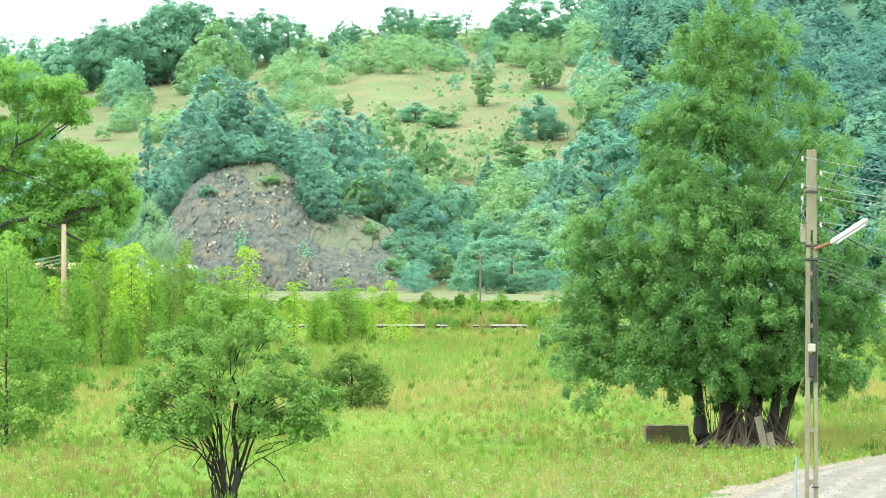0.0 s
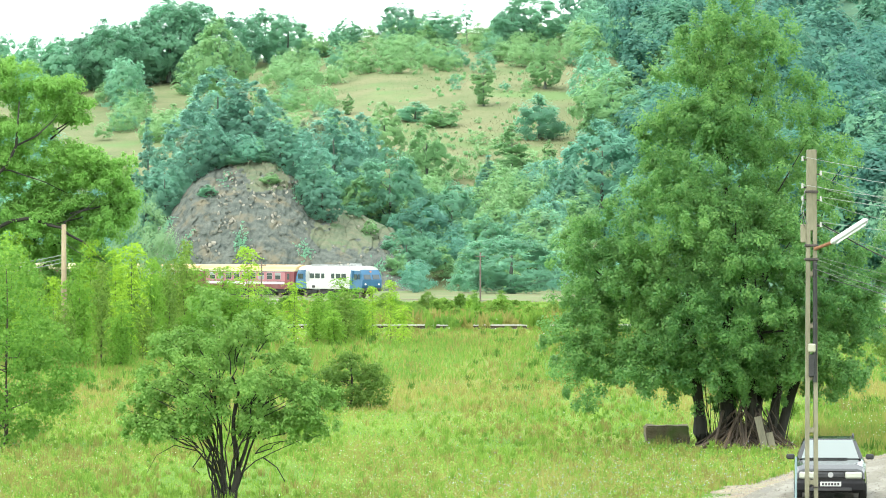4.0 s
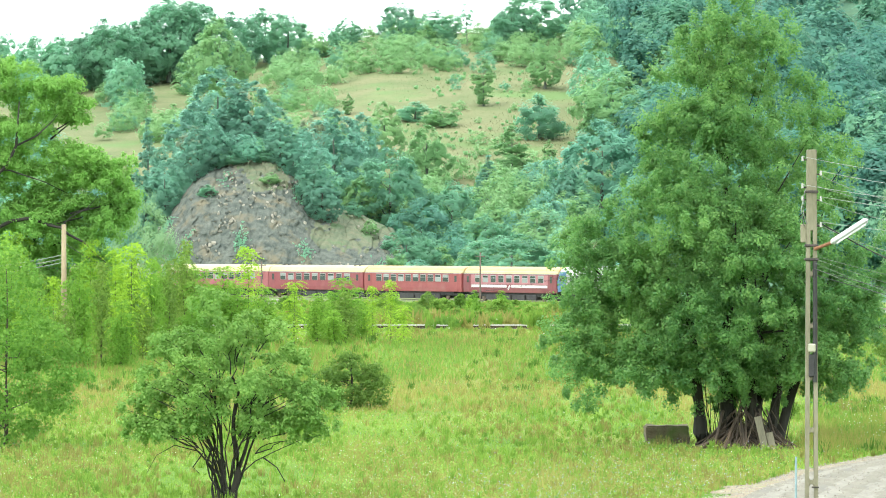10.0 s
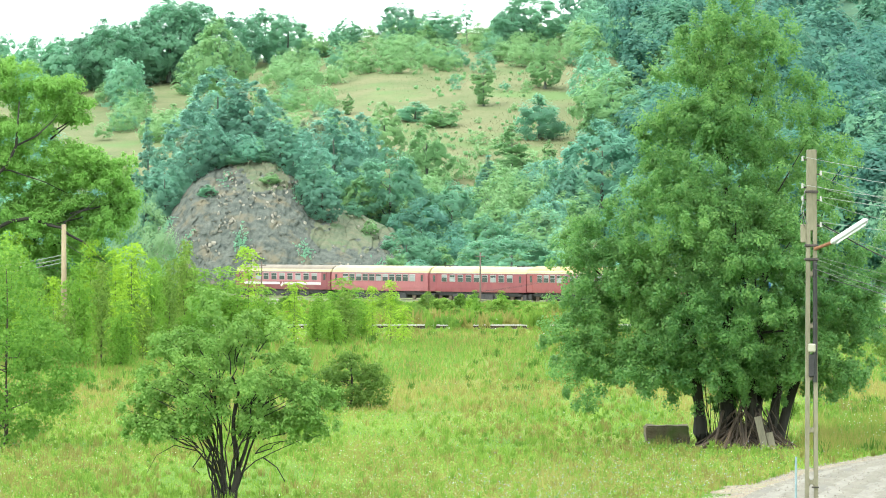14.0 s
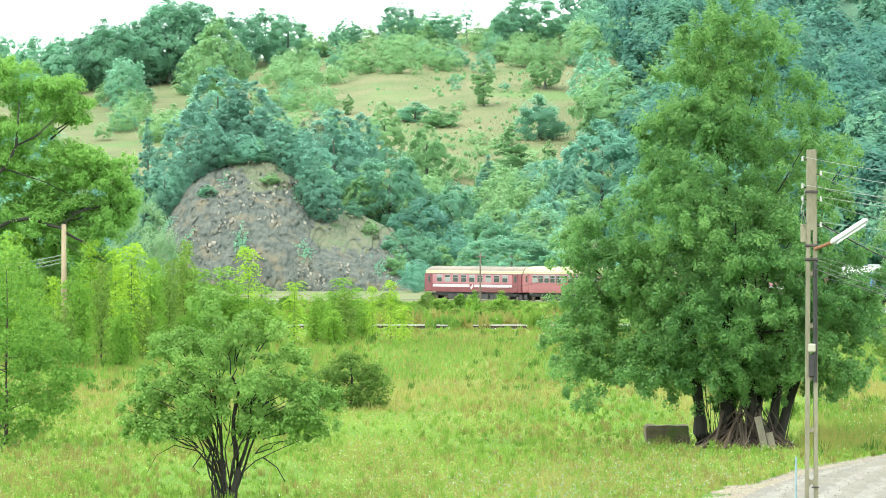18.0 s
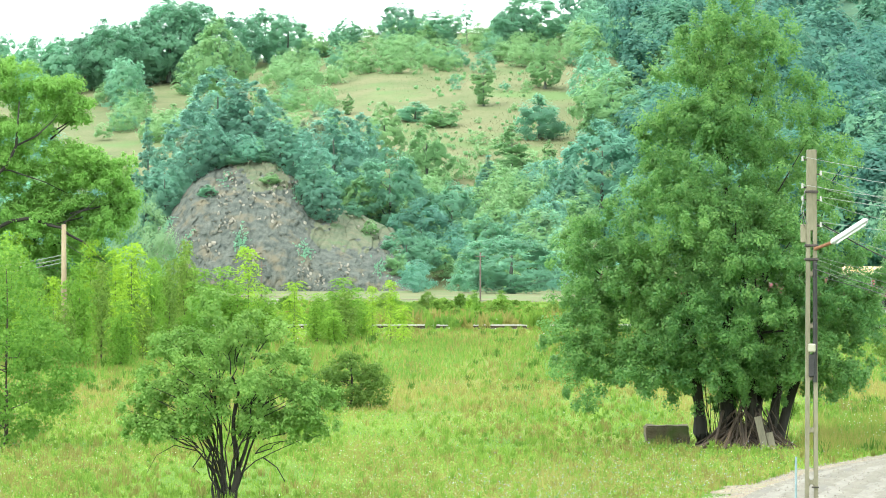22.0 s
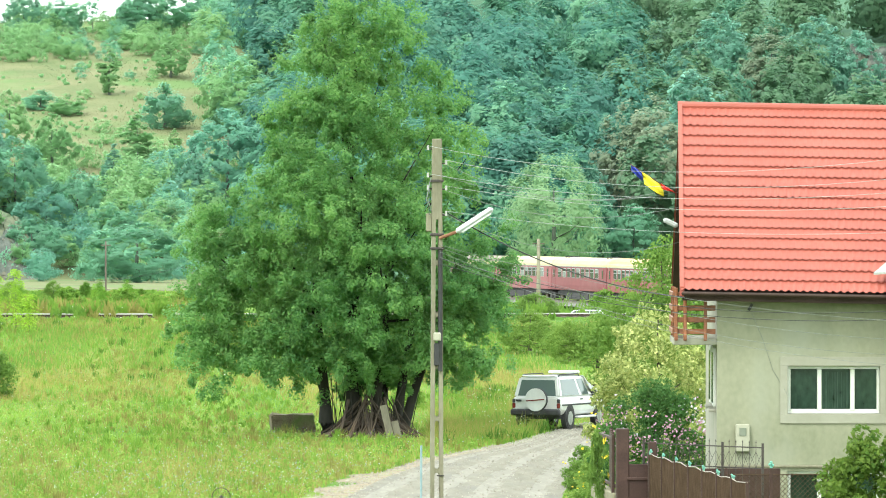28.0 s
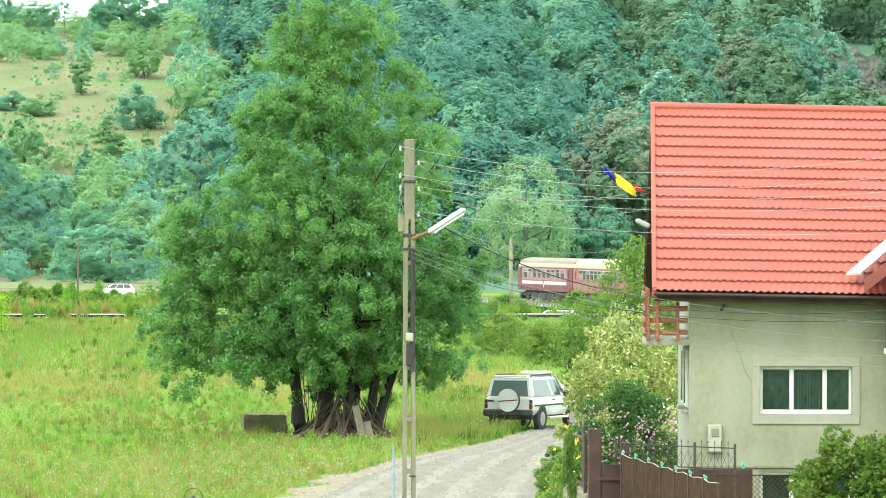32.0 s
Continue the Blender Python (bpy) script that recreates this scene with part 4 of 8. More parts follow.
def frond_sapling(name, label, seed, height, stems, reach, leaf_mat):
    """A slender sapling whose long pinnate fronds arch out all up the stem."""
    rng = np.random.default_rng(seed)
    t = thing(name, label, "sapling", group="saplings on the bank")
    runs, pts, outs = [], [], []
    for s in range(stems):
        a = 6.28 * s / stems + rng.uniform(0, 1)
        top = height * (1 if s == 0 else rng.uniform(0.6, 0.9))
        foot, lean = (np.array([math.cos(a), math.sin(a), 0]) * (0.06 if s else 0)), np.array([math.cos(a), math.sin(a)]) * (0.3 * top * 0.5 if s else 0.04)
        runs.append([(tuple(foot + np.array([lean[0] * u * u, lean[1] * u * u, top * u - 0.05 * (u == 0)])), 0.022 * (1.15 - u)) for u in (0, 0.3, 0.6, 0.85, 1.0)])
        n = int(top * 22)
        for i in range(n):
            u = 0.10 + 0.9 * (i / n) ** 0.9
            base = foot + np.array([lean[0] * u * u, lean[1] * u * u, top * u])
            b = i * 2.4 + rng.normal(0, 0.3)
            d, e = np.array([math.cos(b), math.sin(b), 0]), np.array([-math.sin(b), math.cos(b), 0])
            length = reach * (1.1 - 0.75 * abs(u - 0.45) ** 1.2) * rng.uniform(0.7, 1.15)
            rise = 0.55 if u > 0.85 else rng.uniform(0.15, 0.5)
            for j in range(1, 9):
                v = j / 8
                c = base + d * length * v + np.array([0, 0, length * (rise * v * 1.6 - 0.95 * v * v)])
                for side in (-1, 1):
                    pts.append(c + e * side * 0.075 * (1.15 - v * 0.7) + rng.normal(0, 0.012, 3))
                    outs.append(d * 0.8 + np.array([0, 0, 0.5]))
    part("stem", tubes("stem", runs, BARK, 5), parent=t)
    part("crown", mesh_fast("crown", leaf_quads(rng, np.array(pts), np.array(outs) * 1.2, 0.155, 0.052, 0.1, 0.5), 4, leaf_mat), parent=t)
    return t


build_alder()
build_shrub()
near = {}
build_ash()
near["low"] = make_tree("tree", "bushy green tree at the meadow's edge", "tree", 52, ((0.3, 1.0), (1.2, 1.9), (2.8, 2.3), (4.6, 1.8), (6.2, 0.5)), 150, 110, 0.5, (0.13, 0.075), LEAF_LOW, BARK, 0.06, 0.8)
set_at(near["low"], -13.65, 176.4, copy=False)
near["bush"] = make_tree("bush", "rounded dark green bush on the meadow slope", "bush", 53, ((0.02, 1.2), (0.5, 1.45), (1.2, 1.35), (1.7, 0.95), (2.1, 0.3)), 150, 80, 0.28, (0.11, 0.07), LEAF_OLIVE, BARK_DARK, 0.06, 0.2)
set_at(near["bush"], -3.49, 215.4, copy=False)
near["sap"] = frond_sapling("sapling", "bright yellow-green sapling with long feathery fronds", 54, 3.9, 1, 0.62, LEAF_LIME)
near["sap2"] = frond_sapling("sapling", "bushy bright green sapling of several stems", 55, 3.6, 5, 0.72, LEAF_SUMAC)
near["sap3"] = frond_sapling("sapling", "olive green leafy sapling with reddish-brown shoots", 58, 3.6, 3, 0.60, LEAF_SAP)
first = {"sap", "sap2", "sap3"}


def saplings(rows, full=1.0):
    for key, x, y, h, w in rows:
        set_at(near[key], x, y, None, h / (3.9 if key == "sap" else 3.6), full * w / (1.4 if key == "sap" else 2.3), random.uniform(0, 360), copy=key not in first)
        first.discard(key)


saplings((
    ("sap", -7.41, 280.8, 3.14, 1.4), ("sap3", -4.9, 284.4, 2.5, 2.0), ("sap2", -6.37, 284.4, 2.42, 1.59), ("sap2", -5.27, 295.8, 2.9, 2.48), ("sap", -3.55, 286.2, 2.72, 0.86), ("sap", -2.62, 284.4, 3.07, 0.97),
    ("sap2", -4.16, 288.6, 2.02, 1.62), ("sap", -1.94, 280.8, 1.97, 0.95), ("sap2", -5.47, 282, 1.69, 1.69), ("sap", -9.93, 288.6, 4.62, 1.62), ("sap2", -8.97, 285.6, 2.71, 1.88),
    ("sap2", -11.11, 285.6, 3.71, 2.28), ("sap3", -12.97, 285.6, 5.0, 1.9), ("sap2", -12.01, 283.2, 3.68, 1.98), ("sap2", -10.35, 284.4, 2.84, 1.99), ("sap", -14.74, 267, 5.47, 1.87),
), 1.3)
saplings((
    ("sap3", -16.13, 267, 4.6, 2.2), ("sap2", -16.92, 262.8, 4.73, 2.37), ("sap", -18.4, 267, 3.9, 1.5), ("sap2", -18.98, 262.2, 3.6, 2.3), ("sap2", -14.22, 276.6, 4.43, 2.49),
    ("sap", -15.67, 270.6, 5.14, 1.62), ("sap2", -20.4, 267, 5.34, 3.2), ("sap3", -13.53, 279.6, 4.19, 2.24), ("sap", -16.96, 271.8, 5.44, 1.63), ("sap3", -17.38, 259.8, 3.0, 2.2),
    ("sap2", -14.78, 259.8, 3.12, 2.34), ("sap3", -14.12, 267, 2.94, 2.14), ("sap2", -12.07, 271.8, 2.45, 2.17), ("sap2", -21.47, 267, 5.61, 3.2), ("sap", -21.47, 288.6, 5.48, 1.73),
))
saplings((
    ("sap3", -19.2, 286, 3.2, 2.2), ("sap2", -18.2, 288, 3.5, 2.2), ("sap3", -17.3, 286, 3.3, 2.0), ("sap2", -16.4, 289, 3.7, 2.3), ("sap3", -15.6, 286, 4.1, 1.9), ("sap2", -14.8, 290, 3.9, 2.2),
    ("sap3", -20.3, 284, 3.4, 2.4), ("sap2", -14.0, 288, 3.7, 2.0), ("sap2", -21.5, 280, 5.6, 3.0), ("sap3", -20.9, 276, 4.6, 2.4), ("sap2", -13.2, 288.5, 4.4, 1.9),
))
near["hedge"] = make_tree("bush", "big light green elder bush beside the lane", "bush", 56, ((0.1, 1.6), (1.2, 2.2), (2.6, 2.1), (3.8, 1.3), (4.6, 0.3)), 210, 120, 0.45, (0.115, 0.062), LEAF_OLIVE, BARK, 0.08, 0.4)
set_at(FORMS["willow"], 52.12, 606.06, 0.54, 1.45, 1.42, 15)
set_at(FORMS["willow"], -20.3, 384.62, 0.6, 0.93, 0.62, 80)
set_at(near["hedge"], 21.06, 200, -0.2, 1.35, 1.2, copy=False)
near["elder"] = make_tree("bush", "pale yellow-green flowering elder beside the house", "bush", 57, ((0.1, 1.4), (1.2, 2.0), (2.6, 2.1), (3.8, 1.4), (4.6, 0.4)), 220, 100, 0.34, (0.14, 0.05), LEAF_ELDER, BARK, 0.08, 0.4)
set_at(near["elder"], 15.86, 151.52, 0, 0.99, 0.92, 120, copy=False)
set_at(near["hedge"], 21.53, 263.16, 0.81, 0.40, 0.8, 40)
set_at(near["hedge"], 21.14, 238.1, 0.89, 0.38, 0.5, 200)
set_at(near["hedge"], 22.33, 238.1, 0.65, 0.5, 0.7, 300)
set_at(near["hedge"], 25.88, 312.5, 1.29, 0.34, 0.7, 90)


# ---- the railway line and its train ----
LINE = ((-87.2, 804.5), (-69.1, 781.9), (-52, 759.8), (-35.7, 737.9), (-20.3, 715.5), (4.9, 672.9), (16.7, 648.6), (26.5, 623.5), (34.3, 597.7), (40.3, 571.3), (44.9, 544.7), (48.5, 518.0), (51.6, 491.1), (54.0, 464.3), (55.9, 437.3), (57.1, 410.4), (57.7, 383.4))
RAIL_TOP = -0.95


def climb(x):
    """The line rises a little towards the bend."""
    return 0.6 * ramp(x, 8, 46)


def smooth_line(rows, n=14):
    """A smooth curve through the rows, as points and run lengths."""
    pts = []
    for i in range(len(rows) - 1):
        p = [Vector(rows[min(max(i + k, 0), len(rows) - 1)]) for k in (-1, 0, 1, 2)]
        for j in range(n):
            t = j / n
            pts.append(0.5 * ((2 * p[1]) + (p[2] - p[0]) * t + (2 * p[0] - 5 * p[1] + 4 * p[2] - p[3]) * t * t + (3 * p[1] - p[0] - 3 * p[2] + p[3]) * t ** 3))
    pts.append(Vector(rows[-1]))
    run = [0.0]
    for a, b in zip(pts, pts[1:]):
        run.append(run[-1] + (b - a).length)
    return pts, run


LINE_PTS, LINE_RUN = smooth_line(LINE)
ZERO = 166.9


def on_line(d):
    """Point on the line d metres past the reference mark."""
    d = d + ZERO
    for i in range(len(LINE_RUN) - 1):
        if d <= LINE_RUN[i + 1] or i == len(LINE_RUN) - 2:
            k = (d - LINE_RUN[i]) / (LINE_RUN[i + 1] - LINE_RUN[i])
            return LINE_PTS[i].lerp(LINE_PTS[i + 1], k)


def stand(d, length):
    """Pose of a vehicle whose middle is at d, its bogies on the line."""
    a, b = on_line(d - length * 0.36), on_line(d + length * 0.36)
    c = (a + b) / 2
    v = b - a
    return pose(c.x, c.y, RAIL_TOP + climb(c.x), 0, 0, math.degrees(math.atan2(v.y, v.x)))


# how far the train's nose has come
NOSE = ((0, -77), (2, -55), (6, -11.3), (9, 22.0), (14, 72), (17, 107.5), (19, 130), (22, 163.9), (26, 209.1), (32, 276.9))


def nose_at(t):
    p, q = None, None
    rows = NOSE
    for i in range(len(rows) - 1):
        if t <= rows[i + 1][0]:
            break
    def slope(k):
        a, b = rows[max(k - 1, 0)], rows[min(k + 1, len(rows) - 1)]
        return (b[1] - a[1]) / (b[0] - a[0])
    (t0, d0), (t1, d1) = rows[i], rows[i + 1]
    h = t1 - t0
    u = (t - t0) / h
    return (2 * u ** 3 - 3 * u ** 2 + 1) * d0 + (u ** 3 - 2 * u ** 2 + u) * h * slope(i) + (-2 * u ** 3 + 3 * u ** 2) * d1 + (u ** 3 - u ** 2) * h * slope(i + 1)


BALLAST = surface("ballast", (0.12, 0.115, 0.10), (0.22, 0.21, 0.19), scale=1.2, rough=0.95, bump=0.8, depth=0.1)
STEEL = surface("rail_steel", (0.10, 0.07, 0.05), (0.22, 0.17, 0.13), scale=2, rough=0.5, metal=0.6, bump=0.2)
RAIL_HEAD = surface("rail_head", (0.34, 0.33, 0.29), (0.52, 0.50, 0.45), scale=0.6, rough=0.35, metal=0.4, bump=0)
RAIL_DARK = surface("old_rail", (0.022, 0.016, 0.012), (0.060, 0.044, 0.034), scale=2, rough=0.85, bump=0.2, gloss=0.1)
SLEEPER = surface("sleeper", (0.05, 0.04, 0.03), (0.12, 0.10, 0.08), scale=3, rough=0.9)


def strip(name, pts, profile, material):
    """A sheet swept along plan points; profile: rows of (offset to the right, height)."""
    verts, faces, m = [], [], len(profile)
    for i, p in enumerate(pts):
        d = (pts[min(i + 1, len(pts) - 1)] - pts[max(i - 1, 0)]).normalized()
        for off, z in profile:
            verts.append((p.x + d.y * off, p.y - d.x * off, z + (climb(p.x) if z < 0 else 0)))
    for i in range(len(pts) - 1):
        for k in range(m - 1):
            a = i * m + k
            faces.append((a, a + 1, a + m + 1, a + m))
    return mesh_of(name, verts, faces, material)


def build_lines():
    bed = tagged(new("track_bed", strip("track_bed", LINE_PTS, ((-3.4, -1.3), (-1.9, -1.12), (2.6, -1.12), (7.5, -1.0)), BALLAST)), "grey stone ballast under the railway", "track bed", kind="structure")
    for off in (-0.75, 0.75):
        part("rail", strip("rail", LINE_PTS, ((off - 0.07, -1.12), (off - 0.035, -0.95), (off + 0.035, -0.95), (off + 0.07, -1.12)), STEEL), parent=bed)
    near_pts = [Vector((x, 305 + 0.002 * x * x)) for x in range(-70, 91, 8)]
    bed2 = tagged(new("track_bed", strip("track_bed", near_pts, ((-2.6, 1.40), (-1.7, 1.66), (1.7, 1.66), (2.6, 1.40)), GRASS)), "weedy ballast of the branch line on the bank", "track bed", kind="structure")
    for off in (-0.75, 0.75):
        rail = part("rail", strip("rail", near_pts, ((off - 0.07, 1.70), (off - 0.03, 1.835), (off + 0.03, 1.835), (off + 0.07, 1.70)), RAIL_DARK), parent=bed2)
        part("rail_head", strip("rail_head", near_pts, ((off - 0.038, 1.835), (off - 0.036, 1.88), (off + 0.036, 1.88), (off + 0.038, 1.835)), RAIL_HEAD), parent=rail, label="pale worn rail head")
    sl = box(0.26, 2.5, 0.14, bevel=0.02)
    me = bpy.data.meshes.new("sleeper")
    sl.to_mesh(me)
    sl.free()
    me.materials.append(SLEEPER)
    for i in range(150):
        x = -42 + i * 0.62
        part("sleeper", me, parent=bed2, m=pose(x, 305 + 0.002 * x * x, 1.57))


build_lines()
RED = surface("coach_red", (0.165, 0.034, 0.042), (0.220, 0.052, 0.056), scale=0.9, rough=0.6, bump=0.05, stain=(0.20, 0.065, 0.062))
RED_WORN = surface("coach_red_worn", (0.190, 0.042, 0.044), (0.250, 0.064, 0.060), scale=0.9, rough=0.65, bump=0.05, stain=(0.23, 0.085, 0.078))
RED_PINK = surface("coach_red_faded", (0.235, 0.072, 0.078), (0.31, 0.112, 0.112), scale=0.5, rough=0.65, bump=0.05, stain=(0.27, 0.088, 0.09))
MAROON = surface("coach_maroon", (0.130, 0.030, 0.038), (0.185, 0.046, 0.050), scale=0.9, rough=0.6, bump=0.05, stain=(0.165, 0.060, 0.056))
WINDOW_BAND = surface("coach_grey_red", (0.27, 0.10, 0.115), (0.34, 0.14, 0.15), scale=1, rough=0.5, bump=0)
ROOF_OCHRE = surface("roof_ochre", (0.40, 0.25, 0.09), (0.50, 0.34, 0.15), scale=0.4, rough=0.6, bump=0.1, stain=(0.44, 0.36, 0.22))
ROOF_CREAM = surface("roof_cream", (0.36, 0.31, 0.15), (0.46, 0.41, 0.23), scale=0.4, rough=0.6, bump=0.1)
ROOF_BROWN = surface("roof_brown", (0.15, 0.125, 0.095), (0.24, 0.20, 0.15), scale=0.4, rough=0.7, bump=0.1)
WHITE_STRIPE = surface("white_stripe", (0.46, 0.44, 0.43), (0.58, 0.56, 0.55), scale=1, rough=0.5, bump=0)
LOCO_WHITE = surface("loco_white", (0.42, 0.425, 0.40), (0.53, 0.53, 0.50), scale=0.9, rough=0.5, bump=0.05, stain=(0.37, 0.35, 0.30))
LOCO_BLUE = surface("loco_blue", (0.016, 0.082, 0.165), (0.030, 0.120, 0.22), scale=0.9, rough=0.4, bump=0.05)
UNDER = surface("underframe", (0.018, 0.018, 0.02), (0.05, 0.048, 0.045), scale=2, rough=0.8)
# Pale pane colour: a reflection put into the glass of some coach windows.
GLASS_SHEEN = glass("train_glass_sheen", (0.24, 0.27, 0.26), 0.2, 0.5)
TRAIN_GLASS = glass("train_glass", (0.035, 0.05, 0.055), 0.08)
FRAME_PALE = surface("window_frame_alloy", (0.28, 0.29, 0.29), (0.38, 0.39, 0.38), scale=3, rough=0.4, metal=0.4, bump=0)
TOP_LAMP = glass("top_lamp_glass", (0.55, 0.20, 0.13), 0.15)
LIGHT_GLASS = glass("lamp_glass", (0.75, 0.72, 0.62), 0.1)


def shell(length, half, rows, taper=0.0):
    """A body with a constant cross-section: rows of (half width, height) from sill to crown, one side; ends closed."""
    b = bmesh.new()
    ring = [(-w * half, z) for w, z in rows] + [(w * half, z) for w, z in reversed(rows)]
    ends = []
    for x, k in ((-length / 2, 1 - taper), (-length / 2 + 0.35, 1), (length / 2 - 0.35, 1), (length / 2, 1 - taper)):
        ends.append([b.verts.new((x, y * k, z - (z - rows[0][1]) * (1 - k) * 0.6)) for y, z in ring])
    for a, c in zip(ends, ends[1:]):
        for i in range(len(ring)):
            j = (i + 1) % len(ring)
            b.faces.new((a[i], a[j], c[j], c[i]))
    b.faces.new(ends[0][::-1])
    b.faces.new(ends[-1])
    bmesh.ops.recalc_face_normals(b, faces=b.faces)
    return b


def bogie(x, parent, wheels=2, gap=2.5):
    g = box(gap + 1.3, 2.1, 0.35, x, 0, 0.55, 0.05)
    bg = part("bogie", g, UNDER, parent)
    for i in range(wheels):
        wx = x + (i - (wheels - 1) / 2) * gap
        for y in (-0.75, 0.75):
            part("wheel", rod((wx, y - 0.07, 0.46), (wx, y + 0.07, 0.46), 0.46, n=18), STEEL, bg)


def build_coach(label, body_mat, roof_mat, stripe, windows, vents=False):
    """A bogie passenger coach, 23.6 m, nose towards +x."""
    c = thing("passenger_coach", label, "railway coach", group="coaches of the train")
    L, half = 23.6, 1.42
    part("body", shell(L, half, ((0.97, 1.02), (1.0, 1.5), (1.0, 2.7), (0.97, 3.25)), 0.02), body_mat, c)
    part("roof", shell(L - 0.05, half, ((0.975, 3.24), (0.94, 3.45), (0.78, 3.78), (0.5, 3.98), (0.2, 4.06), (0.0, 4.07)), 0.10), roof_mat, c)
    part("underframe", box(L - 4.5, 2.2, 0.5, 0, 0, 0.55, 0.05), UNDER, c)
    for x, w in ((-4.9, 2.6), (-1.7, 3.4), (2.0, 3.2), (5.2, 2.4), (-11.2, 0.9), (11.2, 0.9)):
        part("equipment_box", box(w, 2.5, 0.62, x, 0, 0.16, 0.05), UNDER, c)
    bogie(-8.8, c)
    bogie(8.8, c)
    part("gangway", box(0.5, 1.7, 2.3, L / 2 + 0.2, 0, 1.15, 0.08), UNDER, c)
    part("gangway", box(0.5, 1.7, 2.3, -L / 2 - 0.2, 0, 1.15, 0.08), UNDER, c)
    span = 18.0
    for side in (-1, 1):
        y = side * half
        for i in range(windows):
            x = -span / 2 + span * (i + 0.5) / windows
            w = 1.22
            fr = part("window", box(w + 0.14, 0.05, 0.86, x, y + side * 0.003, 2.20, 0.02), FRAME_PALE, c)
            part("pane", box(w, 0.03, 0.48, x, y + side * 0.024, 2.23), GLASS_SHEEN if (i * 7 + windows) % 5 == 1 else TRAIN_GLASS, fr)
            part("pane", box(w, 0.03, 0.24, x, y + side * 0.03, 2.76), GLASS_SHEEN if (i * 3 + windows) % 4 == 1 else TRAIN_GLASS, fr)
        for x in (-10.5, 10.5):
            dr = part("door", box(0.92, 0.05, 2.05, x, y + side * 0.004, 1.12, 0.02), body_mat, c)
            part("pane", box(0.5, 0.03, 0.75, x, y + side * 0.022, 2.2), TRAIN_GLASS, dr)
            part("step", box(0.8, 0.3, 0.06, x, y - side * 0.1, 0.7), UNDER, c)
        if stripe:
            part("window_band", box(19.4, 0.02, 1.12, 0, y + side * 0.001, 1.99), WINDOW_BAND, c, "dusty pink window band")
            for x, w in ((-5.1, 9.0), (5.1, 9.0)):
                part("stripe", box(w, 0.02, 0.30, x, y + side * 0.012, 1.62), WHITE_STRIPE, c, "white painted stripe")
            part("emblem", box(0.7, 0.02, 0.3, 0, y + side * 0.012, 1.48, turn=Matrix.Rotation(0.6 * side, 4, "Y")), WHITE_STRIPE, c)
        part("gutter", box(L - 0.3, 0.05, 0.06, 0, y * 0.985, 3.2), FRAME_PALE, c)
    if vents:
        for x in (-9.5, -8.3, 8.3, 9.5):
            part("roof_vent", box(0.25, 1.1, 0.16, x, 0, 4.0, 0.04), UNDER, c)
    if roof_mat is not ROOF_CREAM:
        part("roof_edge", shell(L - 0.03, half * 1.004, ((0.978, 3.235), (0.945, 3.45), (0.885, 3.56)), 0.10), ROOF_CREAM, c, "cream lower roof edge")
    return c


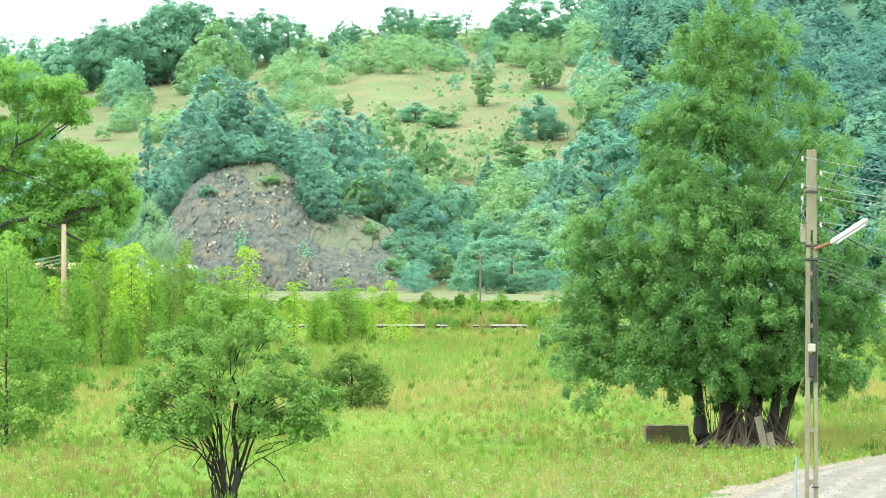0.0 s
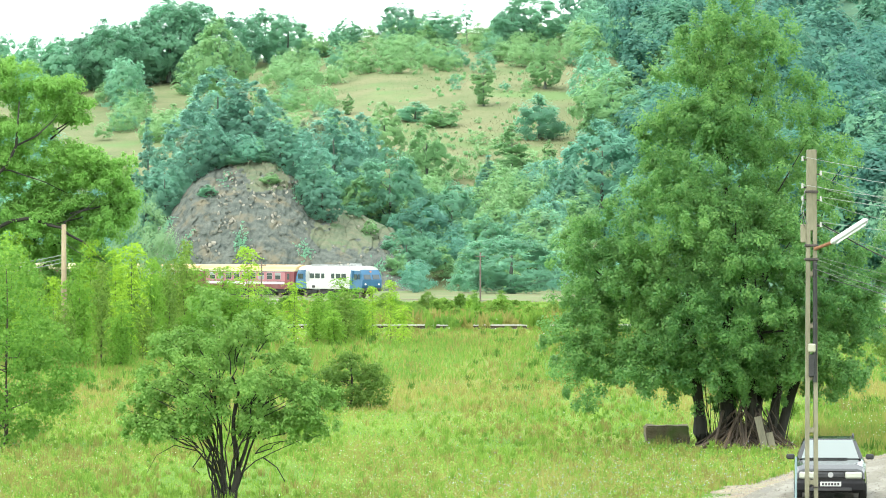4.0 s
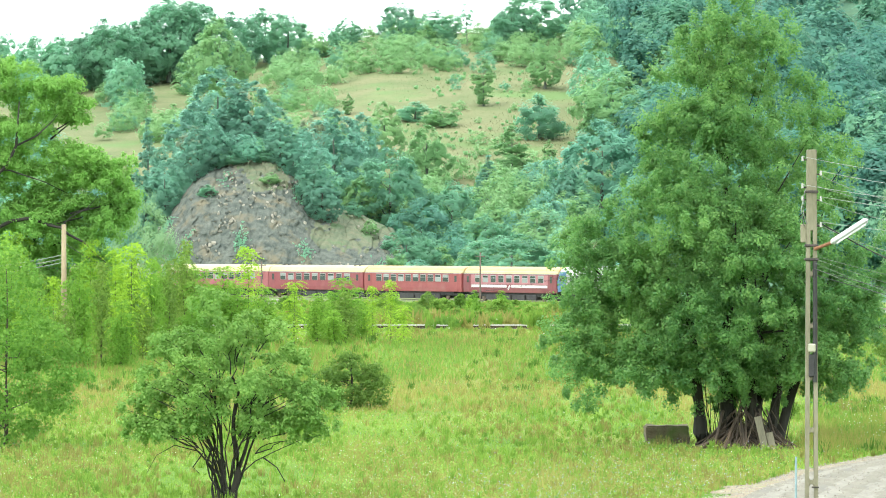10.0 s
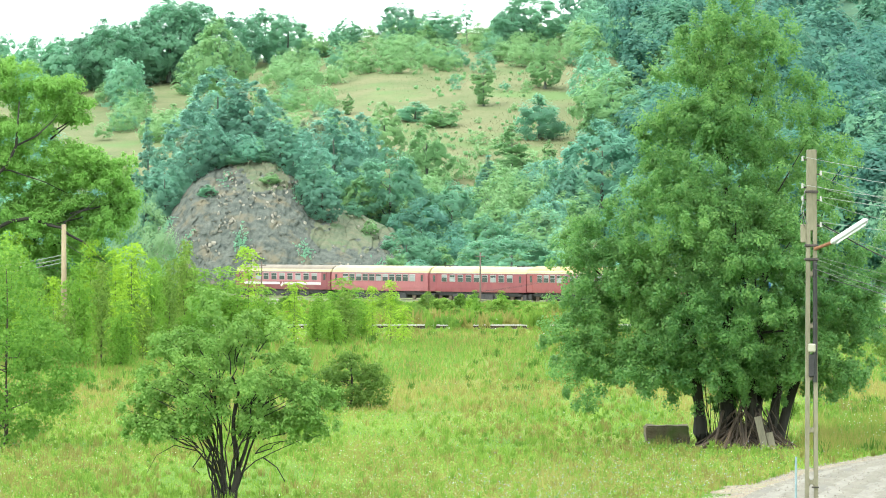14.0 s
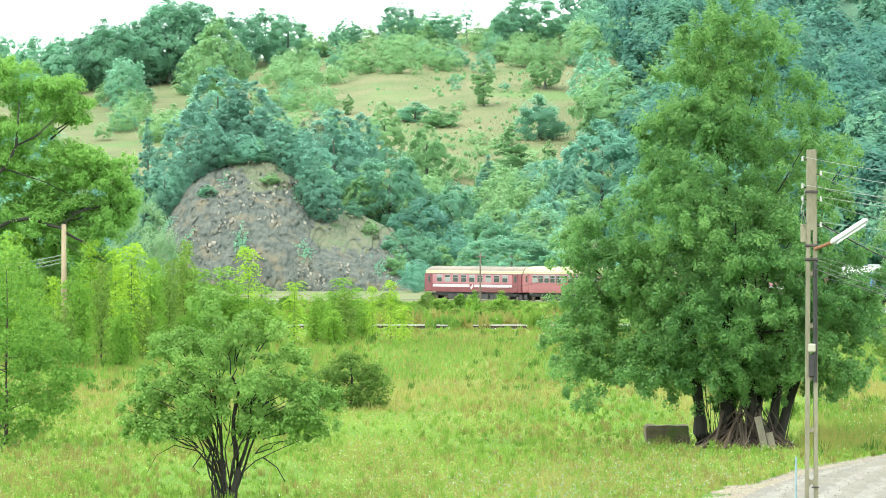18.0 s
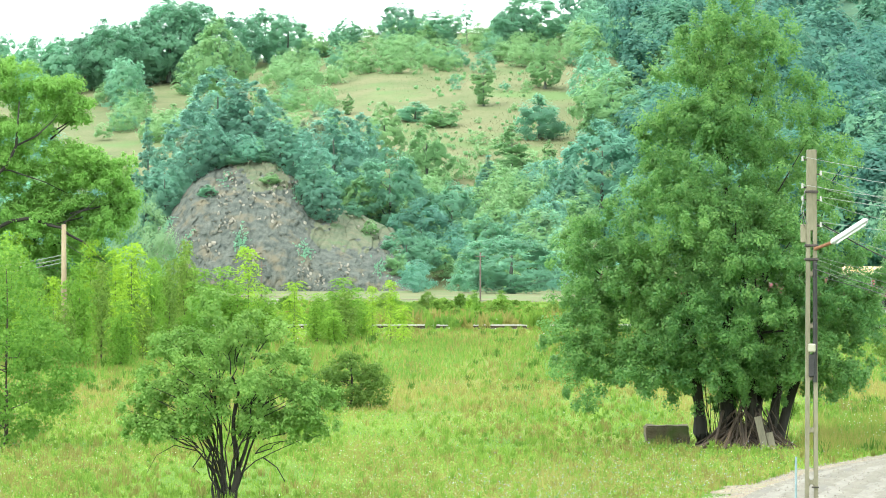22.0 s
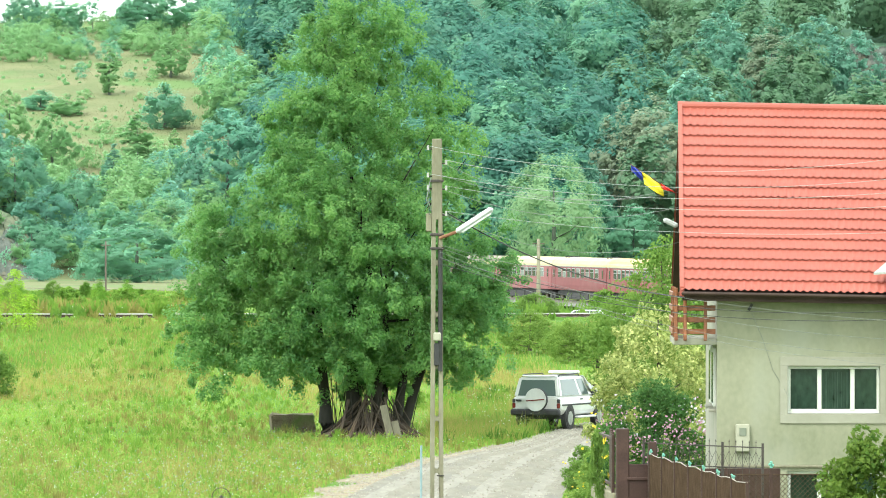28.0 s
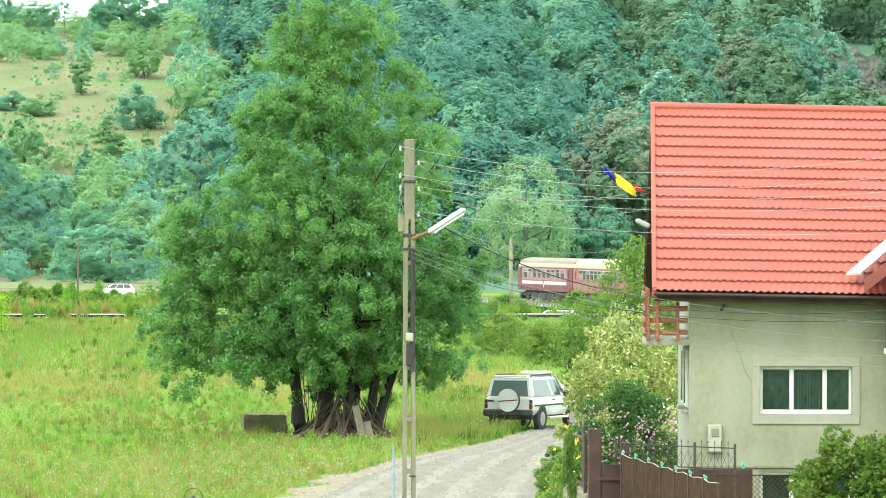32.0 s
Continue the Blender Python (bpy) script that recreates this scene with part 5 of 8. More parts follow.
def build_loco():
    """A six-axle diesel locomotive with white sides and blue cabs, nose towards +x."""
    c = thing("diesel_locomotive", "white and blue six-axle diesel locomotive", "locomotive")
    L, half = 16.6, 1.48
    rows = ((0.97, 1.12), (1.0, 1.5), (0.99, 3.0), (0.93, 3.45))
    part("body", shell(11.4, half, rows), LOCO_WHITE, c)
    for s in (1, -1):
        b = bmesh.new()
        prof = ((0, 1.0, 1.12), (2.35, 0.94, 1.12), (2.62, 0.92, 1.5), (2.66, 0.92, 2.25), (2.35, 0.90, 3.0), (2.05, 0.85, 3.5), (0, 0.93, 3.5))
        sides = [[b.verts.new((s * (5.7 + x), k * half * w, z)) for x, w, z in prof] for k in (-1, 1)]
        for i in range(len(prof)):
            j = (i + 1) % len(prof)
            b.faces.new((sides[0][i], sides[0][j], sides[1][j], sides[1][i]))
        b.faces.new(sides[0])
        b.faces.new(sides[1][::-1])
        bmesh.ops.recalc_face_normals(b, faces=b.faces)
        cab = part("cab", b, LOCO_BLUE, c, "blue driver's cab")
        for y in (-0.62, 0.62):
            part("windscreen", box(0.04, 0.95, 0.62, s * 8.225, y, 2.32, turn=Matrix.Rotation(-s * 0.39, 4, "Y")), TRAIN_GLASS, cab)
        for y in (-0.95, 0.95):
            part("headlight", rod((s * 8.3, y, 1.75), (s * 8.40, y, 1.75), 0.11, n=14), LIGHT_GLASS, cab)
        part("headlight", rod((s * 7.75, 0, 3.28), (s * 7.95, 0, 3.28), 0.14, n=14), TOP_LAMP, cab)
        part("bumper_beam", box(0.25, 2.7, 0.35, s * 8.35, 0, 0.95, 0.04), UNDER, cab)
        for y in (-0.88, 0.88):
            part("buffer", rod((s * 8.4, y, 1.06), (s * 8.75, y, 1.06), 0.2, n=12), UNDER, cab)
            k = 1 if y > 0 else -1
            part("cab_window", box(0.8, 0.03, 0.62, s * 6.75, k * (half * 0.965 + 0.012), 2.35), TRAIN_GLASS, cab)
            part("cab_window", box(0.34, 0.03, 0.62, s * 7.5, k * (half * 0.935 + 0.016), 2.35), TRAIN_GLASS, cab)
        part("slant", box(0.5, 2 * half + 0.016, 2.32, s * 5.75, 0, 1.15, turn=Matrix.Rotation(s * 0.13, 4, "Y")), LOCO_BLUE, c)
    part("roof", shell(15.2, half, ((0.94, 3.44), (0.85, 3.68), (0.6, 3.9), (0.3, 3.98), (0.0, 4.0)), 0.06), LOCO_WHITE, c, "white cambered roof")
    for x, w in ((-4, 2.6), (0.5, 3.4), (3.6, 1.4)):
        part("roof_hatch", box(w, 1.7, 0.16, x, 0, 3.95, 0.04), FRAME_PALE, c)
    part("exhaust", box(1.5, 0.9, 0.32, 4.3, 0, 3.95, 0.05), FRAME_PALE, c)
    for side in (-1, 1):
        for x, w in ((-4.0, 1.15), (-2.6, 1.15), (-1.3, 0.8), (1.2, 0.8), (2.5, 1.15), (3.9, 1.15)):
            part("window", box(w, 0.04, 0.62, x, side * (half + 0.004), 2.42, 0.02), TRAIN_GLASS, c)
        part("grille", box(0.9, 0.04, 1.3, -5.1, side * (half + 0.003), 2.0), FRAME_PALE, c)
        for x in (-3.6, 3.4):
            part("vent", box(0.7, 0.04, 0.3, x, side * (half + 0.006), 1.25), UNDER, c)
    part("underframe", box(5.2, 2.3, 0.75, 0, 0, 0.4, 0.06), UNDER, c)
    bogie(-5.0, c, 3, 1.75)
    bogie(5.0, c, 3, 1.75)
    return c


TRAIN = [(build_loco(), 8.4, 16.6)]
for i, args in enumerate((
        ("maroon coach with white stripes and an ochre roof", MAROON, ROOF_OCHRE, True, 9),
        ("red coach with an ochre roof", RED_WORN, ROOF_OCHRE, False, 10),
        ("dark red coach with a cream roof and roof vents", RED, ROOF_CREAM, False, 9, True),
        ("faded pinkish red coach with a cream roof", RED_PINK, ROOF_CREAM, False, 11),
        ("maroon coach with white stripes and a brown roof", MAROON, ROOF_BROWN, True, 9))):
    TRAIN.append((build_coach(*args), 17.3 + 24.0 * i + 11.8, 23.6))


# ---- the lane ----
TRACK = surface("lane_track", (0.150, 0.138, 0.108), (0.215, 0.200, 0.162), scale=2.6, rough=0.95, bump=0.3, depth=0.01, fine=5, stretch=(1, 0.16, 1))
GRAVEL = surface("lane_gravel", (0.112, 0.101, 0.074), (0.180, 0.163, 0.122), scale=2.6, rough=0.95, bump=0.6, depth=0.02, fine=5, stain=(0.125, 0.115, 0.095), stretch=(1, 0.16, 1))
VERGE = surface("verge_gravel", (0.15, 0.115, 0.072), (0.27, 0.215, 0.145), scale=2.5, rough=0.95, bump=0.7, depth=0.05, fine=16, stain=(0.17, 0.20, 0.07))
STONE = surface("loose_stone", (0.16, 0.14, 0.11), (0.34, 0.32, 0.27), scale=3, rough=0.95, bump=0)
LANE_LEFT = ((60, 5.6), (90, 5.6), (120, 5.7), (132, 6.0), (137, 6.5), (144, 7.5), (149, 8.3), (159, 10.2), (166, 12.2), (171, 13.7), (179, 15.3), (188, 17.4), (198, 21), (212, 30))
LANE_RIGHT = ((60, 11.2), (90, 11.2), (120, 11.4), (132, 11.7), (137, 12.0), (144, 12.8), (149, 13.4), (159, 14.6), (167, 15.5), (173, 16.2), (181, 17.4), (188, 20.3), (196, 24), (208, 32))


def build_lane():
    verts, faces, marks, n, rows = [], [], [], 49, 200
    last = len(LANE_LEFT) - 1
    for j in range(rows):
        i = min(int(j / (rows - 1) * last), last - 1)
        f = j / (rows - 1) * last - i
        (b, a), (d, c) = [tuple(side[i][q] * (1 - f) + side[i + 1][q] * f for q in (0, 1)) for side in (LANE_LEFT, LANE_RIGHT)]
        for k in range(n):
            t = k / (n - 1)
            u = t + 0.035 * noise.noise((j * 0.06, 2, 4))
            rut = max(math.exp(-((u - v) / 0.055) ** 2) for v in (0.16, 0.42, 0.62, 0.86))
            verts.append((a + (c - a) * t, b + (d - b) * t, 0.02 + 0.05 * math.sin(t * math.pi) - 0.014 * rut * (0 < k < n - 1)))
            marks.append(rut + 0.45 * noise.noise((t * 9, j * 0.16, 1)) + 0.35 * noise.noise((t * 40, j * 0.9, 6)))
    for j in range(rows - 1):
        for k in range(n - 1):
            i = j * n + k
            faces.append((i, i + 1, i + n + 1, i + n))
    me = mesh_of("road", verts, faces, GRAVEL, True)
    me.materials.append(TRACK)
    for p in me.polygons:
        p.material_index = int(marks[p.vertices[0]] > 0.55)
    tagged(new("road", me), "pale grey gravelled village lane with worn wheel tracks", "road", kind="structure")
    verts = []
    for i in range(150):
        y = 60 + 110 * i / 149
        a = lerp_rows(y, LANE_LEFT)
        w = (1.0 if y < 150 else 0.5) * (0.8 + 1.0 * noise.noise((y * 0.35, 0, 3)) + 0.5 * noise.noise((y * 0.6, 0, 5)))
        verts += [(a - max(w, 0.1), y, 0.006), (a + 0.1, y, 0.034), (a + 0.4 + 0.2 * noise.noise((y * 0.4, 0, 8)), y, 0.018)]
    faces = [(3 * i + k, 3 * i + k + 1, 3 * i + k + 4, 3 * i + k + 3) for i in range(149) for k in (0, 1)]
    tagged(new("verge", mesh_of("verge", verts, faces, VERGE)), "brown stony verge along the lane", "verge", kind="structure")
    # loose stones, thickest along the edges
    rng = np.random.default_rng(17)
    n = 9000
    y = rng.uniform(66, 192, n)
    left = np.array([lerp_rows(v, LANE_LEFT) for v in y])
    right = np.array([lerp_rows(v, LANE_RIGHT) for v in y])
    side = np.where(rng.uniform(0, 1, n) < 0.55, rng.normal(-0.03, 0.06, n), rng.uniform(0, 1, n))
    c = np.stack([left + (right - left) * side, y, 0.03 + 0.05 * np.sin(np.clip(side, 0, 1) * math.pi)], axis=1)
    r = rng.uniform(0.012, 0.034, (n, 1, 1))
    spin = rng.normal(0, 1, (n, 4, 3)) * 0.25 + np.array([[-1, -0.7, -0.4], [1, -0.7, -0.4], [0, 1, -0.4], [0, 0, 0.8]])
    p = c[:, None, :] + spin * r
    tri = np.concatenate([p[:, [0, 1, 3]], p[:, [1, 2, 3]], p[:, [2, 0, 3]]])
    tagged(new("gravel", mesh_fast("gravel", tri, 3, STONE)), "loose pale and brown stones on the lane", "gravel", kind="stuff")


def on_lane(x, y):
    return lerp_rows(y, LANE_LEFT) - (0.9 if y < 150 else 0.3) < x < lerp_rows(y, LANE_RIGHT)


build_lane()

# ---- the concrete pole with its lamp and wires ----
METER_GLASS = glass("meter_glass", (0.16, 0.18, 0.13), 0.3)
METER_CREAM = surface("meter_cream", (0.30, 0.295, 0.22), (0.38, 0.37, 0.28), scale=3, rough=0.5, bump=0)
CONCRETE = surface("pole_concrete", (0.13, 0.122, 0.078), (0.235, 0.22, 0.15), scale=3, rough=0.9, bump=0.4, stain=(0.10, 0.095, 0.062), stretch=(1, 1, 0.3))
IRON = surface("dark_iron", (0.03, 0.026, 0.024), (0.08, 0.065, 0.055), scale=5, rough=0.6, metal=0.3)
PORCELAIN = surface("porcelain", (0.30, 0.30, 0.27), (0.44, 0.44, 0.40), scale=4, rough=0.35, bump=0)
LAMP_BODY = surface("lamp_housing", (0.36, 0.38, 0.37), (0.48, 0.50, 0.48), scale=3, rough=0.4, bump=0.05)
LAMP_LENS = glass("lamp_lens", (0.62, 0.66, 0.64), 0.15)
WIRE = surface("wire_alloy", (0.24, 0.25, 0.24), (0.34, 0.35, 0.33), scale=2, rough=0.4, metal=0.5, bump=0)
WIRE_DULL = surface("wire_dull", (0.11, 0.12, 0.11), (0.19, 0.20, 0.18), scale=2, rough=0.6, bump=0)
CABLE = surface("black_cable", (0.012, 0.012, 0.012), (0.03, 0.03, 0.03), scale=4, rough=0.6, bump=0)
RUST = surface("rusty_arm", (0.16, 0.07, 0.035), (0.28, 0.14, 0.08), scale=5, rough=0.8, metal=0.2)


def build_pole():
    p = thing("utility_pole", "weathered concrete utility pole with ladder-like slots", "utility pole", (6.86, 105.2, 0))

    def half(z):
        return 0.13 - 0.038 * z / 8.23
    b = bmesh.new()
    for s in (-1, 1):
        ring = [[b.verts.new((x, y, z)) for x, y in ((s * half(z), -0.085), (s * half(z), 0.085), (s * (half(z) - 0.075), 0.085), (s * (half(z) - 0.075), -0.085))] for z in (-0.1, 6.75)]
        for i in range(4):
            b.faces.new((ring[0][i], ring[0][(i + 1) % 4], ring[1][(i + 1) % 4], ring[1][i]))
    bmesh.ops.recalc_face_normals(b, faces=b.faces)
    part("post", b, CONCRETE, p)
    top = bmesh.new()
    lo, hi = half(6.7), half(8.23)
    bmesh.ops.create_cube(top, size=1)
    for v in top.verts:
        w = hi if v.co.z > 0 else lo
        v.co = Vector((2 * w * v.co.x, 0.172 * v.co.y, 6.72 if v.co.z < 0 else 8.23))
    bmesh.ops.bevel(top, geom=list(top.edges), offset=0.015, segments=1, affect="EDGES")
    part("pole_head", top, CONCRETE, p)
    z = 0.06
    while z < 6.6:
        w = half(z) - 0.06
        b = box(2 * w, 0.15, 0.08, 0, 0, z)
        for s in (-1, 1):
            box(0.045, 0.15, 0.15, s * (w - 0.012), 0, z - 0.035, 0.018, bm=b)
        part("rung", b, CONCRETE, p)
        z += 0.97
    for z in (7.42, 6.42, 6.16):
        part("collar", box(2 * half(z) + 0.05, 0.22, 0.05, 0, 0, z, 0.01), IRON, p)
    for x, z in ((-0.17, 8.07), (-0.17, 7.56), (-0.17, 7.33), (0.17, 7.80), (0.17, 7.32), (0.17, 6.84)):
        arm = part("insulator_arm", rod((0, 0, z - 0.03), (x, -0.05, z - 0.03), 0.014, n=6), IRON, p)
        ins = rod((x, -0.05, z - 0.05), (x, -0.05, z + 0.01), 0.026, 0.019, n=10)
        rod((x, -0.05, z + 0.01), (x, -0.05, z + 0.04), 0.022, 0.016, n=10, bm=ins)
        part("insulator", ins, PORCELAIN, arm)
    part("fuse_box", box(0.11, 0.1, 0.34, -0.15, -0.02, 6.5, 0.015), CONCRETE, p)
    part("meter_box", box(0.14, 0.1, 0.16, 0.0, -0.13, 4.46, 0.02), METER_CREAM, p, "small pale grey plastic box")
    part("conduit", rod((0.055, -0.1, 3.9), (0.06, -0.1, 6.15), 0.04, n=8), CABLE, p, "black cable duct")
    part("conduit", box(0.12, 0.07, 0.42, 0.0, -0.11, 4.0, 0.02), CABLE, p)
    arm = part("lamp_arm", rod((0.05, -0.1, 6.38), (0.36, -0.3, 6.5), 0.032, n=8), RUST, p, "rusty steel lamp arm")
    tilt = Matrix.Rotation(radians(-33), 4, "Y")
    head = part("lamp_head", box(0.82, 0.26, 0.11, 0.68, -0.3, 6.655, 0.045, turn=tilt), LAMP_BODY, p, "long grey street lamp head")
    part("lens", box(0.66, 0.22, 0.04, 0.712, -0.30, 6.645, 0.015, turn=tilt), LAMP_LENS, head)
    part("lead", tubes("lead", [[((-0.14, -0.08, 7.3), 0.008), ((-0.16, -0.1, 7.05), 0.008), ((-0.1, -0.1, 6.85), 0.008)], [((-0.12, -0.08, 7.5), 0.008), ((-0.2, -0.1, 7.1), 0.008), ((-0.14, -0.1, 6.8), 0.008)]], WIRE, 5), parent=p)
    part("step_iron", rod((0, -0.09, 1.95), (0.13, -0.12, 1.95), 0.012, n=6), IRON, p)
    tagged(new("pipe_post", tubes("pipe_post", [[((6.55, 105, 0), 0.022), ((6.56, 105, 2.52), 0.021)]], surface("pipe_paint", (0.10, 0.165, 0.165), (0.16, 0.23, 0.23), scale=4, rough=0.5), 8)), "thin pale blue metal pipe post", "post")


def hang(name, label, a, b, sag, r, material, n=22):
    a, b = Vector(a), Vector(b)
    run = [(a.lerp(b, i / n) - Vector((0, 0, sag * 4 * (i / n) * (1 - i / n))), r) for i in range(n + 1)]
    return tagged(new(name, tubes(name, [run], material, 5)), label, "wire", group="overhead wires")


build_pole()
PX, PY = 6.86, 105.15
for dx, z, z1, sag in ((-0.17, 8.1, 8.45, 0.80), (0.17, 7.83, 8.1, 0.75), (-0.17, 7.58, 7.72, 0.62), (0.17, 7.35, 7.45, 0.55), (0.17, 6.88, 6.92, 0.42)):
    hang("wire", "sagging bare power line between poles", (PX + dx, PY, z), (15.0, 68, z1), sag, 0.0038, WIRE)
for z, x1, y1, z1, sag in ((7.78, 12.0, 108, 7.45, 0.5), (7.3, 12.0, 108, 7.05, 0.4), (6.85, 12.0, 107.5, 6.4, 0.5), (7.55, 12.1, 108, 7.35, 0.35)):
    hang("wire", "thin service line from pole to house", (PX + 0.1, PY + 0.1, z), (x1, y1, z1), sag, 0.004, WIRE)
hang("cable", "black service cable from pole to house", (PX + 0.17, PY, 6.86), (11.45, 104.6, 5.28), 0.28, 0.012, CABLE)
for z, z1, sag in ((6.2, 4.75, 0.5), (6.12, 4.55, 0.62), (6.02, 4.3, 0.55), (6.25, 5.0, 0.35)):
    hang("wire", "thin pale telephone line crossing the yard", (PX + 0.05, PY - 0.1, z), (15.5, 90, z1), sag, 0.0032, WIRE_DULL)
for z, z1 in ((6.0, 5.3), (5.9, 5.15)):
    hang("wire", "thin dark telephone line past the eaves", (PX + 0.05, PY - 0.1, z), (15.5, 95, z1), 0.5, 0.006, CABLE)

# ---- the house ----
RENDER_WALL = surface("grey_render", (0.195, 0.202, 0.130), (0.295, 0.293, 0.205), scale=0.9, rough=0.95, bump=0.15, depth=0.01, fine=12, stain=(0.275, 0.285, 0.225), stretch=(1, 1, 0.7))
RENDER_PALE = surface("pale_render", (0.25, 0.245, 0.185), (0.31, 0.30, 0.24), scale=1, rough=0.9, bump=0.1)
ROOF_RED = surface("coral_metal", (0.26, 0.056, 0.036), (0.325, 0.076, 0.050), scale=0.5, rough=0.6, bump=0.03, stain=(0.335, 0.082, 0.056))
GUTTER = surface("gutter_brown", (0.030, 0.018, 0.014), (0.060, 0.038, 0.030), scale=3, rough=0.7, gloss=0.2)
PVC = surface("white_pvc", (0.52, 0.53, 0.48), (0.62, 0.62, 0.57), scale=2, rough=0.35, bump=0)
# Mottled green: net curtain and reflected greenery both put into the pane colour.
PANE = surface("window_glass", (0.006, 0.018, 0.011), (0.024, 0.050, 0.032), scale=5, rough=0.12, bump=0, stretch=(2.2, 1, 1.2))
CURTAIN = surface("curtain", (0.008, 0.026, 0.015), (0.040, 0.072, 0.048), scale=7, rough=0.9, stretch=(3, 1, 0.8))
BROWN_WOOD = surface("brown_board", (0.045, 0.025, 0.018), (0.10, 0.055, 0.04), scale=3, rough=0.7, stretch=(1, 1, 0.2))
ORANGE_WOOD = surface("orange_varnished_wood", (0.13, 0.042, 0.018), (0.31, 0.110, 0.042), scale=5, rough=0.45, stretch=(0.3, 1, 1))
FLAG_BLUE = surface("flag_blue", (0.015, 0.03, 0.25), (0.03, 0.05, 0.36), scale=5, rough=0.8)
FLAG_YELLOW = surface("flag_yellow", (0.75, 0.62, 0.02), (0.85, 0.74, 0.05), scale=5, rough=0.8)
FLAG_RED = surface("flag_red", (0.60, 0.03, 0.02), (0.72, 0.05, 0.04), scale=5, rough=0.8)
ZINC = surface("pale_flashing", (0.24, 0.25, 0.23), (0.36, 0.37, 0.34), scale=2, rough=0.4, metal=0.3)


def wavy_sheet(u0, u1, rows, pitch, wave):
    """One pressed roof sheet: waves across, a lip at each row. Local x across, y up the slope, z out."""
    per = 6
    n = max(2, int(round((u1 - u0) / wave * per)))
    verts, faces = [], []
    for r in range(rows):
        for k, lift in ((0, 0.030), (1.16, -0.004)):
            for i in range(n + 1):
                u = u0 + (u1 - u0) * i / n
                c = math.cos(2 * math.pi * u / wave)
                verts.append((u, (r + k) * pitch - (0.017 * (1 - c) if k == 0 else 0), lift + 0.010 * c * (1 if c > 0 else 0.5)))
    w = n + 1
    for j in range(2 * rows - 1):
        for i in range(n):
            a = j * w + i
            faces.append((a, a + 1, a + w + 1, a + w))
    return verts, faces


FASCIA_RED = surface("fascia_red", (0.15, 0.030, 0.022), (0.21, 0.046, 0.034), scale=2, rough=0.5, bump=0.1)


def build_house():
    h = thing("house", "grey rendered house with a coral red metal tile roof", "house", (12.13, 105.3, 0), -5)
    W, D, E = 9.5, 8.4, 5.45
    # walls around the openings of the front
    front = [(0, 1.32, 0, E), (3.05, W, 0, E), (1.32, 3.05, 3.99, E), (1.32, 3.05, 2.02, 3.09), (1.32, 3.05, 0, 1.1)]
    for u0, u1, z0, z1 in front:
        part("front_wall", box(u1 - u0, 0.3, z1 - z0, (u0 + u1) / 2, 0.15, z0), RENDER_WALL, h)
    part("side_wall", box(0.3, D - 0.3, E, 0.15, (D + 0.3) / 2, 0), RENDER_PALE, h, "pale rendered side wall")
    part("side_wall", box(0.3, D - 0.3, E, W - 0.15, (D + 0.3) / 2, 0), RENDER_WALL, h)
    part("back_wall", box(W - 0.6, 0.3, E, W / 2, D - 0.15, 0), RENDER_WALL, h)
    part("plinth_band", box(W, 0.04, 0.05, W / 2, -0.02, 2.08, 0.01), CONCRETE, h)
    for z0, z1, frame_on in ((3.09, 3.99, True), (1.1, 2.02, False)):
        if frame_on:
            s = box(2.01, 0.03, 0.17, 2.185, -0.014, 3.99, 0.005)
            box(2.01, 0.03, 0.18, 2.185, -0.014, 2.91, 0.005, bm=s)
            for u in (1.25, 3.12):
                box(0.14, 0.03, 0.90, u, -0.014, 3.09, bm=s)
            part("window_surround", s, RENDER_PALE, h, "smooth raised render surround")
        win = part("window", box(1.73, 0.07, 0.06, 2.185, 0.13, z0, 0.01), PVC, h, "white plastic window frame")
        part("frame_rail", box(1.73, 0.07, 0.06, 2.185, 0.13, z1 - 0.06, 0.01), PVC, win)
        for u in (1.35, 1.92, 2.54, 3.02):
            part("mullion", box(0.085 if 1.5 < u < 3.0 else 0.06, 0.075, z1 - z0 - 0.12, u, 0.13, z0 + 0.06, 0.01), PVC, win)
        for u0, u1 in ((1.38, 1.877), (1.963, 2.497), (2.583, 2.99)):
            part("pane", box(u1 - u0, 0.012, z1 - z0 - 0.12, (u0 + u1) / 2, 0.14, z0 + 0.06), PANE, win)
            part("glazing_bead", box(u1 - u0, 0.02, 0.03, (u0 + u1) / 2, 0.12, z0 + 0.06), PVC, win)
        part("window_sill", box(1.76, 0.12, 0.025, 2.185, 0.04, z0 - 0.03, 0.008), PVC, win)
    folds = bmesh.new()
    for k in range(9):
        box(0.016 + 0.008 * math.sin(k * 1.7), 0.004, 0.70, 1.98 + 0.058 * k + 0.012 * math.sin(k * 2.3), 0.131, 3.17, bm=folds)
    part("curtain", folds, CURTAIN, h, "folds of a dark green net curtain")
    mb = part("meter_box", box(0.27, 0.12, 0.52, 0.48, -0.06, 2.38, 0.02), METER_CREAM, h, "cream plastic meter box")
    part("meter_window", box(0.13, 0.02, 0.15, 0.48, -0.125, 2.68, 0.005), METER_GLASS, mb)
    # side wall windows, seen edge-on
    for v in (1.2, 3.2):
        sw = part("window", box(0.06, 0.9, 1.1, -0.025, v, 3.2, 0.01), PVC, h)
        part("pane", box(0.02, 0.75, 0.95, -0.055, v, 3.27), PANE, sw)
        part("window_sill", box(0.14, 1.1, 0.05, -0.07, v, 3.1, 0.01), RENDER_PALE, sw)
    # gable triangles
    slope, v0, ridge_v = math.atan2(3.53, 4.75), -0.6, 4.15
    zr = 8.95
    for u in (0.05, W - 0.25):
        g = bmesh.new()
